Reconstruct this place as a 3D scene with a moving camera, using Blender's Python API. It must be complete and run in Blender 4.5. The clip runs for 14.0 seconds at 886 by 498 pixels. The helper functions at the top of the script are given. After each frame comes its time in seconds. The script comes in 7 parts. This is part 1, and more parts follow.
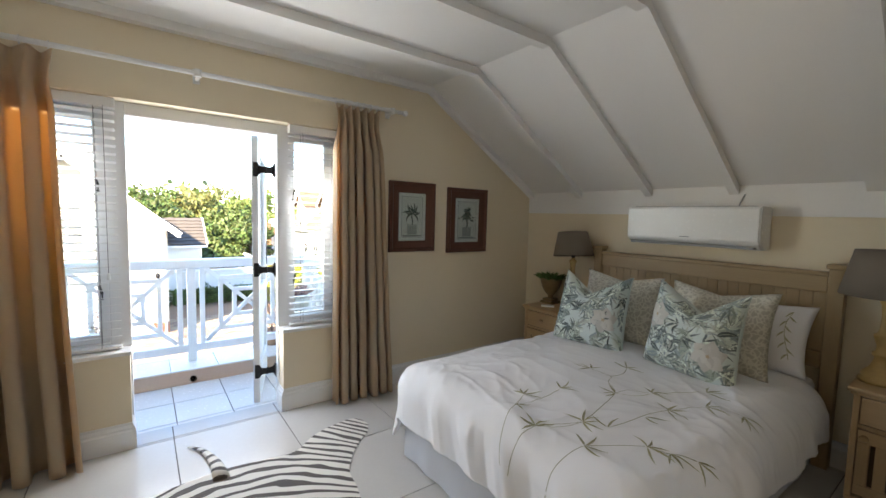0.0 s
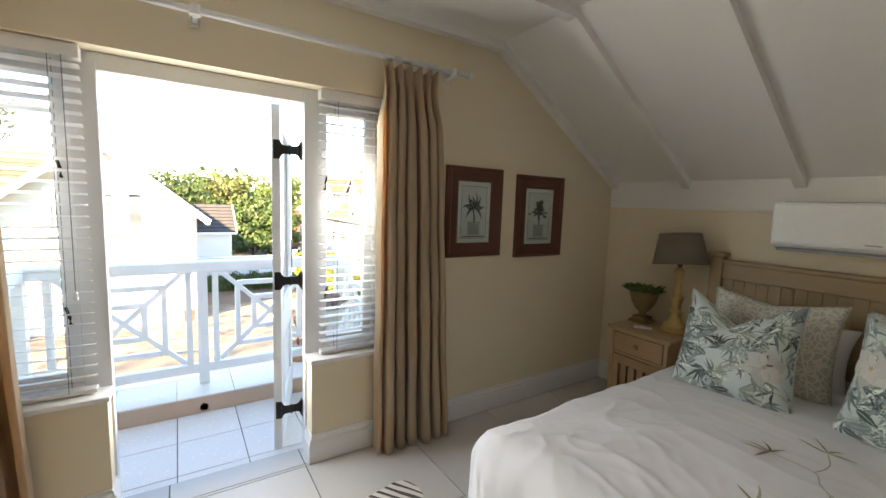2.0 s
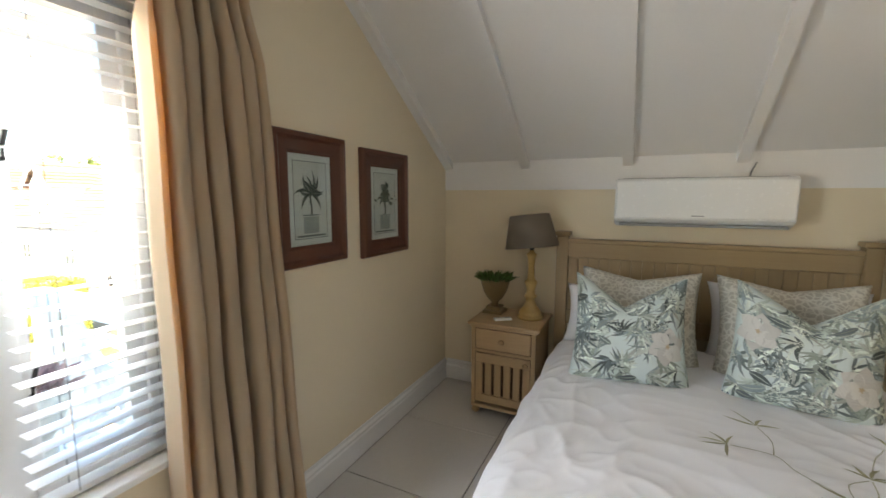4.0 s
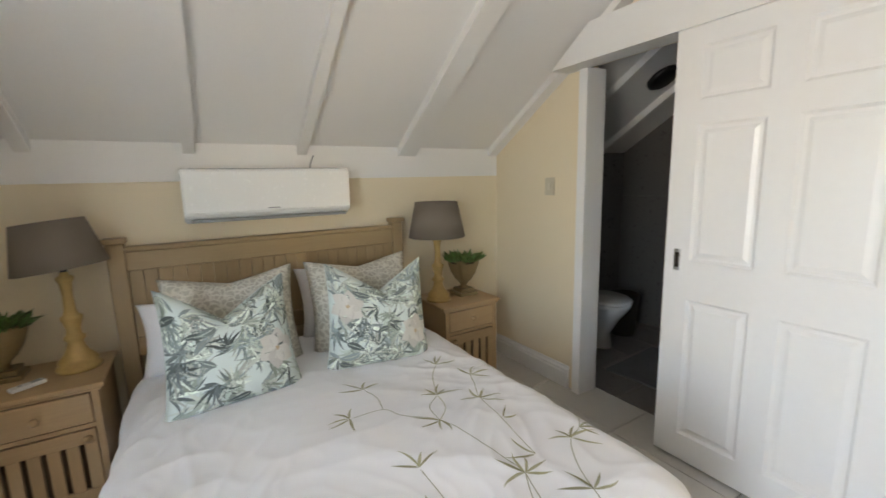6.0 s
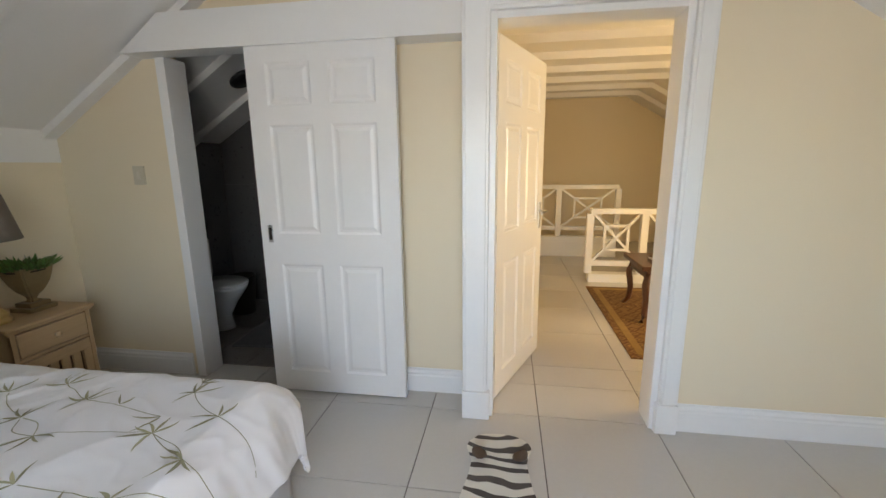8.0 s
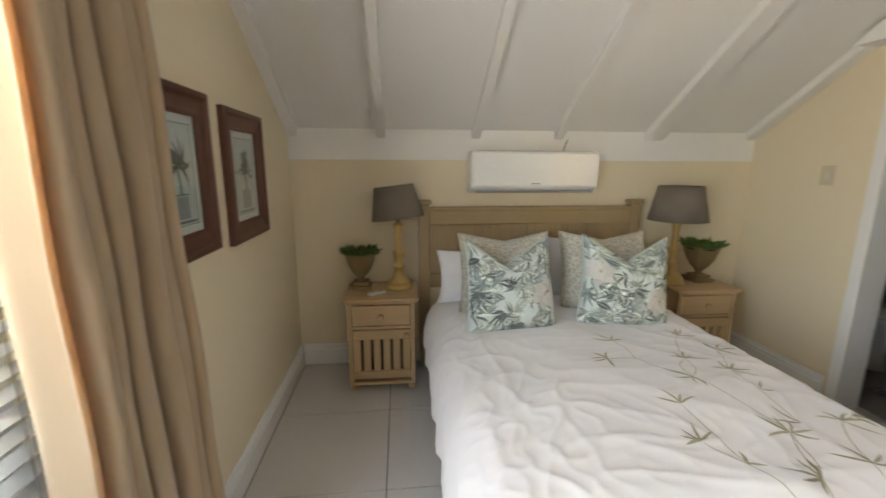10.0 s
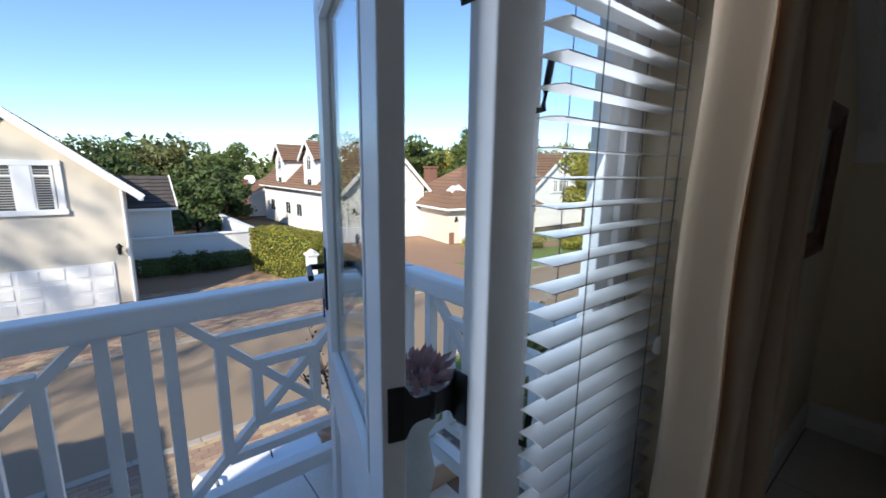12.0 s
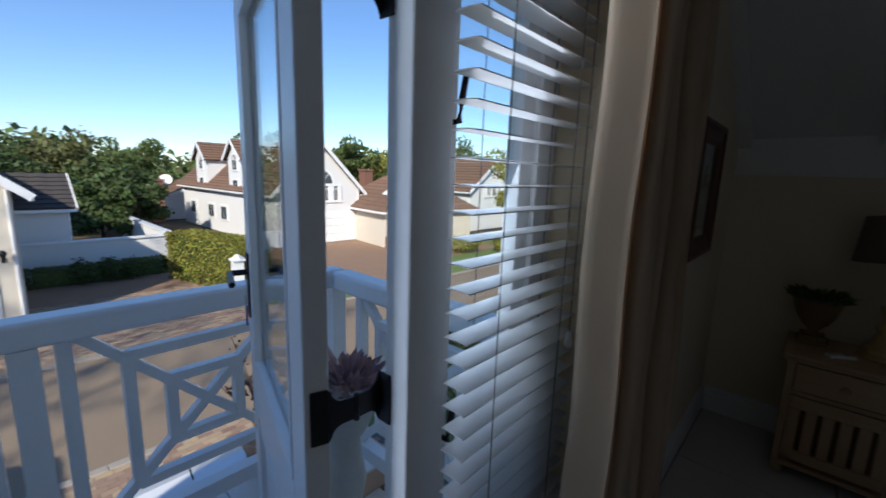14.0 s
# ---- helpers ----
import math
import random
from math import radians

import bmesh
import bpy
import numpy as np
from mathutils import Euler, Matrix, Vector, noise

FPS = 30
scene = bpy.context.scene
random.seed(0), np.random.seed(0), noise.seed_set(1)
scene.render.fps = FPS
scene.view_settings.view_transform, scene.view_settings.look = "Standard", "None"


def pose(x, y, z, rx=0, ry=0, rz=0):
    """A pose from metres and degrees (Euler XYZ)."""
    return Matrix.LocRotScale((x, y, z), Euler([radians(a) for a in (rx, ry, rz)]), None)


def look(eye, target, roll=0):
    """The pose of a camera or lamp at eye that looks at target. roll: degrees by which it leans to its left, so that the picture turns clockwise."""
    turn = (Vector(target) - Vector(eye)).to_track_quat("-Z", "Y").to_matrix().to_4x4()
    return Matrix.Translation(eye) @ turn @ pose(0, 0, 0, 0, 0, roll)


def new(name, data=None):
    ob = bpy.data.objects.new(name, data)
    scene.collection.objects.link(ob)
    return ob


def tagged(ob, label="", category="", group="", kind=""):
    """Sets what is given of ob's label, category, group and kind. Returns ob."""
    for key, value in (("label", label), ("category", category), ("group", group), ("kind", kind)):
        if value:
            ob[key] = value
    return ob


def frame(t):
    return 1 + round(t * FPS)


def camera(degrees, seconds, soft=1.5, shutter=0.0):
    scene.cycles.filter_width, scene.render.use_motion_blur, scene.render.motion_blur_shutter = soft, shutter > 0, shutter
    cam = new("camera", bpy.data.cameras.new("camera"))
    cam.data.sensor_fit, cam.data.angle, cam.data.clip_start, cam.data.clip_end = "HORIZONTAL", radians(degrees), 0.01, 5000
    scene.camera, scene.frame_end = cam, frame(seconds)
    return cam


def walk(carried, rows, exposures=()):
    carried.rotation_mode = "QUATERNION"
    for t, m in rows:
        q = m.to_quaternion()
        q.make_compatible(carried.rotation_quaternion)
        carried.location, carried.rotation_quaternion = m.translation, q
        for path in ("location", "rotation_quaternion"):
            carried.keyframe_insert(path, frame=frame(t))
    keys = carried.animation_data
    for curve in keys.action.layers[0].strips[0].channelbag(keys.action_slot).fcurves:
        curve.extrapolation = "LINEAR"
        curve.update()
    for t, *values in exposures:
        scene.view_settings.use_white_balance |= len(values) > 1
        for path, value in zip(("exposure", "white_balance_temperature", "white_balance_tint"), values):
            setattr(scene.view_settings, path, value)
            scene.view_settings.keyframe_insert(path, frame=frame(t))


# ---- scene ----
cam = camera(94.1, 14.0, shutter=0.2)
PATH = [
    (0, (2.845, -3.142, 1.36), (1.236, -1.965, 1.201), 1.5),
    (0.5, (2.714, -3.11, 1.376), (1.069, -1.986, 1.203), 2.0),
    (1, (2.536, -3.012, 1.396), (0.866, -1.927, 1.216), 2.4),
    (1.5, (2.338, -2.96, 1.398), (0.648, -1.912, 1.189), 2.4),
    (2, (2.093, -2.946, 1.396), (0.422, -1.87, 1.176), 2.0),
    (2.2, (1.997, -2.944, 1.39), (0.346, -1.839, 1.159), 1.9),
    (4.3, (1.254, -2.678, 1.358), (0.625, -0.797, 1.103), -0.2),
    (4.5, (1.259, -2.63, 1.361), (0.783, -0.706, 1.098), -0.4),
    (5, (1.21, -2.538, 1.366), (1.194, -0.556, 1.097), -0.9),
    (5.5, (1.21, -2.51, 1.386), (1.734, -0.603, 1.086), -1.2),
    (6, (1.181, -2.528, 1.376), (2.204, -0.84, 1.054), -1.5),
    (6.5, (1.108, -2.558, 1.399), (2.614, -1.294, 1.034), -1.0),
    (7, (1.104, -2.746, 1.413), (2.851, -1.853, 1.025), -0.8),
    (7.2, (1.05, -2.795, 1.401), (2.864, -2.043, 1.018), -0.7),
    (8.2, (0.9, -2.825, 1.365), (2.8, -2.555, 0.97), -0.7),
    (9.3, (0.777, -2.803, 1.334), (1.954, -1.235, 0.94), -0.8),
    (9.5, (0.76, -2.79, 1.339), (1.683, -1.057, 0.956), -0.4),
    (10, (0.702, -2.781, 1.381), (0.903, -0.832, 0.981), 0.2),
    (10.5, (0.662, -2.81, 1.327), (0.165, -0.907, 0.965), 0.2),
    (10.8, (0.57, -2.847, 1.325), (-0.194, -1.026, 1.004), 0.4),
    (11, (0.53, -2.819, 1.344), (-0.437, -1.108, 0.972), 0.1),
    (11.5, (0.417, -2.825, 1.358), (-0.888, -1.359, 0.973), 0.5),
    (12, (0.337, -2.844, 1.351), (-1.186, -1.604, 0.975), 0.8),
    (12.5, (0.287, -2.872, 1.345), (-1.368, -1.814, 0.972), 0.9),
    (13, (0.274, -2.887, 1.34), (-1.431, -1.91, 0.971), 1.3),
    (13.5, (0.303, -2.874, 1.346), (-1.32, -1.763, 0.984), 1.6),
    (14, (0.374, -2.843, 1.357), (-0.943, -1.379, 1.005), 1.9),
]
walk(cam, [(t, look(eye, target, roll)) for t, eye, target, roll in PATH],
     exposures=[(0, 3.25, 7100, 10), (1.0, 3.2, 7350, 10), (2.2, 3.15, 7800, 10), (4.3, 3.95, 7350, 10), (5.0, 4.4, 7200, 10), (5.5, 4.5, 7100, 10), (6.0, 4.05, 7250, 10), (6.5, 3.6, 6900, 10),
                (7.0, 3.45, 6750, 10), (9.3, 3.85, 7300, 10), (10.0, 3.95, 7800, 10), (10.5, 3.4, 7200, 10), (11.0, 2.6, 7300, 10), (11.6, 1.25, 6400, 10), (12.0, 0.65, 5850, 10),
                (12.5, 0.35, 5700, 10), (13.2, 0.25, 5600, 10), (14.0, 0.2, 5600, 10)])

# ---- light ----
SUN_AZ, SUN_EL = radians(-51), radians(31)   # azimuth from +x towards +y
world = bpy.data.worlds.new("world")
scene.world = world
world.use_nodes = True
wn = world.node_tree.nodes
sky = wn.new("ShaderNodeTexSky")
sky.sky_type = "NISHITA"
sky.sun_disc = False
sky.sun_elevation = SUN_EL
sky.air_density, sky.dust_density, sky.ozone_density = 0.9, 0.05, 3.2
sky.sun_rotation = radians(90) - SUN_AZ
wn["Background"].inputs["Strength"].default_value = 0.135
world.node_tree.links.new(sky.outputs["Color"], wn["Background"].inputs["Color"])
sun = new("sun", bpy.data.lights.new("sun", "SUN"))
sun.data.energy, sun.data.angle, sun.data.color = 5.0, radians(0.6), (1.0, 0.86, 0.66)
sd = Vector((math.cos(SUN_AZ) * math.cos(SUN_EL), math.sin(SUN_AZ) * math.cos(SUN_EL), math.sin(SUN_EL)))
sun.matrix_world = look(sd * 40, (0, 0, 0))


def daylight(name, eye, target, w, h, watts, col):
    """An added area lamp that stands in for the light through an opening."""
    ob = new(name, bpy.data.lights.new(name, "AREA"))
    ob.data.shape, ob.data.size, ob.data.size_y = "RECTANGLE", w, h
    ob.data.energy, ob.data.color = watts, col
    ob.matrix_world = look(eye, target)


SKYLIGHT, WARM = (0.95, 0.97, 1.0), (1.0, 0.74, 0.40)
daylight("door_daylight", (-0.14, -2.80, 1.10), (2, -2.80, 1.10), 0.78, 1.5, 1.9, SKYLIGHT)
daylight("window_daylight", (-0.112, -2.16, 1.40), (2, -2.16, 0.7), 0.24, 0.9, 0.85, SKYLIGHT)
daylight("window_daylight", (-0.112, -3.60, 1.50), (2, -3.60, 0.5), 0.50, 0.7, 0.6, SKYLIGHT)
# warm lamp added before the unseen landing window, for sun on its blind
daylight("landing_fill", (4.0, -6.14, 1.25), (4.0, -2, 0.5), 1.2, 0.6, 5.0, WARM)


# ---- materials ----
def links_of(m):
    return m.node_tree.nodes, m.node_tree.links


def paint(name, col, rough=0.5, var=0.08, scale=3.0, grain=60.0, bump=0.05, metal=0.0, spec=0.5, dist=0.004, sheen=0.0,
          stretch=(1, 1, 1), col2=None, obrand=0.0):
    """A surface with colour that varies at two scales and a fine relief."""
    m = bpy.data.materials.new(name)
    m.use_nodes = True
    n, l = links_of(m)
    p = n["Principled BSDF"]
    p.inputs["Metallic"].default_value = metal
    p.inputs["Specular IOR Level"].default_value = spec
    p.inputs["Sheen Weight"].default_value = sheen
    tc, mp = n.new("ShaderNodeTexCoord"), n.new("ShaderNodeMapping")
    mp.inputs["Scale"].default_value = stretch
    l.new(tc.outputs["Object"], mp.inputs["Vector"])
    big, fine = n.new("ShaderNodeTexNoise"), n.new("ShaderNodeTexNoise")
    big.inputs["Scale"].default_value, big.inputs["Detail"].default_value = scale, 4
    fine.inputs["Scale"].default_value, fine.inputs["Detail"].default_value = grain, 3
    for t in (big, fine):
        l.new(mp.outputs["Vector"], t.inputs["Vector"])
    mix = n.new("ShaderNodeMix")
    mix.data_type = "RGBA"
    c2 = col2 or tuple(c * (1 - 2.2 * var) for c in col)
    mix.inputs["A"].default_value = (*c2, 1)
    mix.inputs["B"].default_value = (*[min(1, c * (1 + 0.3 * var)) for c in col], 1)
    ma = n.new("ShaderNodeMath")
    ma.operation = "MULTIPLY_ADD"
    ma.inputs[1].default_value, ma.inputs[2].default_value = 0.45, 0.25
    ad = n.new("ShaderNodeMath")
    ad.operation = "ADD"
    l.new(big.outputs["Fac"], ad.inputs[0])
    l.new(fine.outputs["Fac"], ad.inputs[1])
    l.new(ad.outputs[0], ma.inputs[0])
    cl = n.new("ShaderNodeClamp")
    l.new(ma.outputs[0], cl.inputs["Value"])
    l.new(cl.outputs[0], mix.inputs["Factor"])
    out = mix.outputs["Result"]
    if obrand:
        oi, hsv = n.new("ShaderNodeObjectInfo"), n.new("ShaderNodeHueSaturation")
        mr = n.new("ShaderNodeMapRange")
        mr.inputs["To Min"].default_value, mr.inputs["To Max"].default_value = 1 - obrand, 1 + obrand
        l.new(oi.outputs["Random"], mr.inputs["Value"])
        l.new(mr.outputs["Result"], hsv.inputs["Value"])
        l.new(out, hsv.inputs["Color"])
        out = hsv.outputs["Color"]
    l.new(out, p.inputs["Base Color"])
    rr = n.new("ShaderNodeMapRange")
    rr.inputs["To Min"].default_value, rr.inputs["To Max"].default_value = max(0.02, rough - 0.08), min(1, rough + 0.08)
    l.new(fine.outputs["Fac"], rr.inputs["Value"])
    l.new(rr.outputs["Result"], p.inputs["Roughness"])
    b = n.new("ShaderNodeBump")
    b.inputs["Strength"].default_value, b.inputs["Distance"].default_value = bump, dist
    l.new(fine.outputs["Fac"], b.inputs["Height"])
    l.new(b.outputs["Normal"], p.inputs["Normal"])
    return m


def wood(name, dark, light, rough=0.45, axis=2, rings=9.0, bump=0.08):
    st = [rings, rings, rings]
    st[axis] = rings * 0.07
    return paint(name, light, rough, grain=14, scale=1.6, bump=bump, stretch=tuple(st), col2=dark)


def islands(m, lo=0.6, hi=1.3, hue=0.03):
    """Vary a material from piece to piece of one joined mesh."""
    n, l = links_of(m)
    p = n["Principled BSDF"]
    old = p.inputs["Base Color"].links[0].from_socket
    g, hsv, mr = n.new("ShaderNodeNewGeometry"), n.new("ShaderNodeHueSaturation"), n.new("ShaderNodeMapRange")
    mr.inputs["To Min"].default_value, mr.inputs["To Max"].default_value = lo, hi
    mh = n.new("ShaderNodeMapRange")
    mh.inputs["To Min"].default_value, mh.inputs["To Max"].default_value = 0.5 - hue, 0.5 + hue
    l.new(g.outputs["Random Per Island"], mr.inputs["Value"])
    l.new(g.outputs["Random Per Island"], mh.inputs["Value"])
    l.new(mr.outputs["Result"], hsv.inputs["Value"])
    l.new(mh.outputs["Result"], hsv.inputs["Hue"])
    l.new(old, hsv.inputs["Color"])
    l.new(hsv.outputs["Color"], p.inputs["Base Color"])
    return m


def leafy(m, amount=0.35, glow=None):
    p = m.node_tree.nodes["Principled BSDF"]
    p.inputs["Transmission Weight"].default_value = 0.0
    p.inputs["Subsurface Weight"].default_value = 0.0
    n, l = links_of(m)
    tr, mx = n.new("ShaderNodeBsdfTranslucent"), n.new("ShaderNodeMixShader")
    mx.inputs[0].default_value = amount
    if glow:
        tr.inputs["Color"].default_value = (*glow, 1)
    else:
        l.new(p.inputs["Base Color"].links[0].from_socket, tr.inputs["Color"])
    l.new(p.outputs[0], mx.inputs[1])
    l.new(tr.outputs[0], mx.inputs[2])
    l.new(mx.outputs[0], n["Material Output"].inputs["Surface"])
    return m


def glass(name):
    m = bpy.data.materials.new(name)
    m.use_nodes = True
    n, l = links_of(m)
    g, t, mx, fr = n.new("ShaderNodeBsdfGlossy"), n.new("ShaderNodeBsdfTransparent"), n.new("ShaderNodeMixShader"), n.new("ShaderNodeLayerWeight")
    g.inputs["Roughness"].default_value = 0.01
    t.inputs["Color"].default_value = (0.96, 0.98, 0.97, 1)
    pw, ma = n.new("ShaderNodeMath"), n.new("ShaderNodeMath")
    pw.operation, ma.operation = "POWER", "MULTIPLY_ADD"
    pw.inputs[1].default_value, ma.inputs[1].default_value, ma.inputs[2].default_value = 5.0, 0.9, 0.04
    l.new(fr.outputs["Facing"], pw.inputs[0])
    l.new(pw.outputs[0], ma.inputs[0])
    l.new(ma.outputs[0], mx.inputs[0])
    l.new(t.outputs[0], mx.inputs[1])
    l.new(g.outputs[0], mx.inputs[2])
    l.new(mx.outputs[0], n["Material Output"].inputs["Surface"])
    return m


CREAM = paint("cream_wall_paint", (0.80, 0.70, 0.52), 0.6, var=0.03, scale=1.2, grain=140, bump=0.05, dist=0.002)
WHITE = paint("white_ceiling_paint", (0.84, 0.83, 0.81), 0.55, var=0.03, scale=1.5, grain=90, bump=0.05, dist=0.002)
GLOSSW = paint("white_gloss_paint", (0.82, 0.82, 0.81), 0.32, var=0.03, scale=2, grain=40, bump=0.04, dist=0.002)
EXTW = paint("white_outdoor_paint", (0.86, 0.87, 0.88), 0.38, var=0.05, scale=4, grain=50, bump=0.06, dist=0.002)
TILE = paint("pale_grey_floor_tile", (0.60, 0.58, 0.55), 0.22, var=0.05, scale=2.5, grain=60, bump=0.02, dist=0.001, obrand=0.03)
GROUT = paint("grey_grout", (0.15, 0.135, 0.12), 0.8, grain=200, bump=0.2, dist=0.001)
BALTILE = paint("white_balcony_tile", (0.84, 0.79, 0.74), 0.25, var=0.05, scale=3, grain=60, bump=0.03, dist=0.001, obrand=0.04)
PEACH = paint("peach_kerb_tile", (0.68, 0.48, 0.35), 0.5, var=0.10, scale=5, grain=70, bump=0.1)
BALGROUT = paint("brown_grout", (0.22, 0.15, 0.11), 0.9, grain=200, bump=0.2, dist=0.001)
TERRA = paint("terracotta_riser", (0.55, 0.33, 0.20), 0.6, var=0.12, scale=5, grain=70, bump=0.1)
CURTAIN = leafy(paint("beige_curtain_cloth", (0.56, 0.455, 0.32), 0.85, var=0.10, scale=8, grain=400, bump=0.1, dist=0.001, sheen=0.2), 0.34, (0.74, 0.44, 0.18))
MAHOG = wood("mahogany_frame", (0.058, 0.018, 0.011), (0.120, 0.042, 0.024), 0.35)
PINE = wood("limed_pine", (0.36, 0.235, 0.12), (0.54, 0.375, 0.205), 0.45, axis=2)
PINEX = wood("limed_pine_across", (0.36, 0.235, 0.12), (0.54, 0.375, 0.205), 0.45, axis=0)
HEADW = wood("khaki_stained_wood", (0.26, 0.18, 0.09), (0.40, 0.29, 0.16), 0.42, axis=2)
HEADX = wood("khaki_stained_wood_across", (0.26, 0.18, 0.09), (0.40, 0.29, 0.16), 0.42, axis=0)
# near-black: painted shade for the drain hole and door pull, own colour for soil
DARK = paint("hole_shade_and_soil", (0.03, 0.022, 0.015), 0.8)
LINEN = paint("white_cotton", (0.85, 0.85, 0.87), 0.85, var=0.03, scale=4, grain=500, bump=0.08, dist=0.001, sheen=0.15)
VALANCE = paint("pale_grey_valance", (0.60, 0.62, 0.66), 0.85, var=0.05, scale=6, grain=400, bump=0.1, dist=0.001)
ACW = paint("white_plastic", (0.82, 0.83, 0.82), 0.25, var=0.01, grain=50, bump=0.005)
GREYP = paint("grey_plastic", (0.30, 0.31, 0.32), 0.4)
SHADE = paint("taupe_linen_shade", (0.20, 0.165, 0.13), 0.9, var=0.08, grain=350, bump=0.25, dist=0.001)
GOLDW = paint("gilt_wood", (0.56, 0.38, 0.14), 0.4, var=0.2, scale=14, grain=60, bump=0.12)
BRONZE = paint("aged_gold_urn", (0.29, 0.21, 0.10), 0.45, var=0.25, scale=12, grain=70, bump=0.15, metal=0.2)
PLANT = leafy(islands(paint("pot_plant_leaf", (0.12, 0.20, 0.05), 0.5, var=0.2), 0.5, 1.5), 0.3)
BLACKM = paint("black_metal", (0.03, 0.03, 0.032), 0.4, metal=0.6, grain=120, bump=0.1)
CHROME = paint("brushed_steel", (0.55, 0.55, 0.55), 0.3, metal=1.0)
GLASS = glass("window_glass")
PICGLASS = glass("picture_glass")


# ---- mesh tools ----
def box(bm, x0, x1, y0, y1, z0, z1, bevel=0.0, seg=2):
    r = bmesh.ops.create_cube(bm, size=1)["verts"]
    bmesh.ops.scale(bm, vec=(x1 - x0, y1 - y0, z1 - z0), verts=r)
    bmesh.ops.translate(bm, vec=((x0 + x1) / 2, (y0 + y1) / 2, (z0 + z1) / 2), verts=r)
    if bevel:
        es = list({e for v in r for e in v.link_edges})
        bmesh.ops.bevel(bm, geom=es, offset=bevel, segments=seg, affect="EDGES", profile=0.5)
    return bm


def boxes(*rows, bevel=0.0):
    bm = bmesh.new()
    for r in rows:
        box(bm, *r, bevel=bevel)
    return bm


def poly_prism(bm, pts, a, b, axis=0):
    """Extrude a polygon from a to b along an axis; the points are in the other two axes, in order."""
    def at(p, d):
        q = list(p)
        q.insert(axis, d)
        return q
    lo, hi = [bm.verts.new(at(p, a)) for p in pts], [bm.verts.new(at(p, b)) for p in pts]
    fs = [bm.faces.new(lo), bm.faces.new(hi)]
    for i in range(len(pts)):
        j = (i + 1) % len(pts)
        fs.append(bm.faces.new((lo[i], lo[j], hi[j], hi[i])))
    bmesh.ops.recalc_face_normals(bm, faces=fs)
    return bm


def lathe(bm, prof, n=24, c=(0, 0, 0)):
    rings = []
    for r, z in prof:
        rings.append([bm.verts.new((c[0] + r * math.cos(2 * math.pi * i / n), c[1] + r * math.sin(2 * math.pi * i / n), c[2] + z)) for i in range(n)])
    for a, b in zip(rings, rings[1:]):
        for i in range(n):
            j = (i + 1) % n
            bm.faces.new((a[i], a[j], b[j], b[i]))
    if prof[0][0] > 1e-4:
        bm.faces.new(list(reversed(rings[0])))
    if prof[-1][0] > 1e-4:
        bm.faces.new(rings[-1])
    return bm


def tube(bm, pts, r, n=6, taper=1.0):
    rings, k = [], len(pts)
    pts = [Vector(p) for p in pts]
    for i, p in enumerate(pts):
        d = (pts[min(i + 1, k - 1)] - pts[max(i - 1, 0)]).normalized()
        u = d.cross(Vector((0, 0, 1)) if abs(d.z) < 0.9 else Vector((1, 0, 0))).normalized()
        v = d.cross(u)
        rr = r * (1 + (taper - 1) * i / max(1, k - 1))
        rings.append([bm.verts.new(p + rr * (math.cos(2 * math.pi * j / n) * u + math.sin(2 * math.pi * j / n) * v)) for j in range(n)])
    for a, b in zip(rings, rings[1:]):
        for i in range(n):
            j = (i + 1) % n
            bm.faces.new((a[i], a[j], b[j], b[i]))
    bm.faces.new(list(reversed(rings[0])))
    bm.faces.new(rings[-1])
    return bm


def bar(bm, a, b, w, d, up=(1, 0, 0)):
    """A square bar from a to b, w across and d deep along up."""
    a, b, u = Vector(a), Vector(b), Vector(up)
    f = (b - a).normalized()
    s = f.cross(u).normalized() * w / 2
    u = u * d / 2
    lo, hi = [bm.verts.new(a + p) for p in (s + u, s - u, -s - u, -s + u)], [bm.verts.new(b + p) for p in (s + u, s - u, -s - u, -s + u)]
    fs = [bm.faces.new(lo), bm.faces.new(list(reversed(hi)))]
    for i in range(4):
        j = (i + 1) % 4
        fs.append(bm.faces.new((lo[i], lo[j], hi[j], hi[i])))
    bmesh.ops.recalc_face_normals(bm, faces=fs)
    return bm


def sheet(bm, f, nu, nv, u0=0.0, u1=1.0, v0=0.0, v1=1.0):
    """A grid of points f(u, v)."""
    g = [[bm.verts.new(f(u0 + (u1 - u0) * i / nu, v0 + (v1 - v0) * j / nv)) for j in range(nv + 1)] for i in range(nu + 1)]
    for i in range(nu):
        for j in range(nv):
            bm.faces.new((g[i][j], g[i + 1][j], g[i + 1][j + 1], g[i][j + 1]))
    return bm


def mesh_of(name, bm, mat, smooth=False):
    me = bpy.data.meshes.new(name)
    bm.normal_update()
    bm.to_mesh(me)
    bm.free()
    me.materials.append(mat)
    if smooth:
        for p in me.polygons:
            p.use_smooth = True
    return me


def part(name, bm, mat, parent=None, label="", smooth=False):
    ob = new(name, mesh_of(name, bm, mat, smooth))
    ob.parent = parent
    if label:
        tagged(ob, label)
    return ob


def thing(name, label, category, group="", m=None):
    ob = new(name)
    ob.empty_display_size = 0.1
    if m is not None:
        ob.matrix_basis = m
    return tagged(ob, label, category, group)


def structure(name, bm, mat, label="", category="", smooth=False):
    return tagged(part(name, bm, mat, None, "", smooth), label, category, "", "structure")


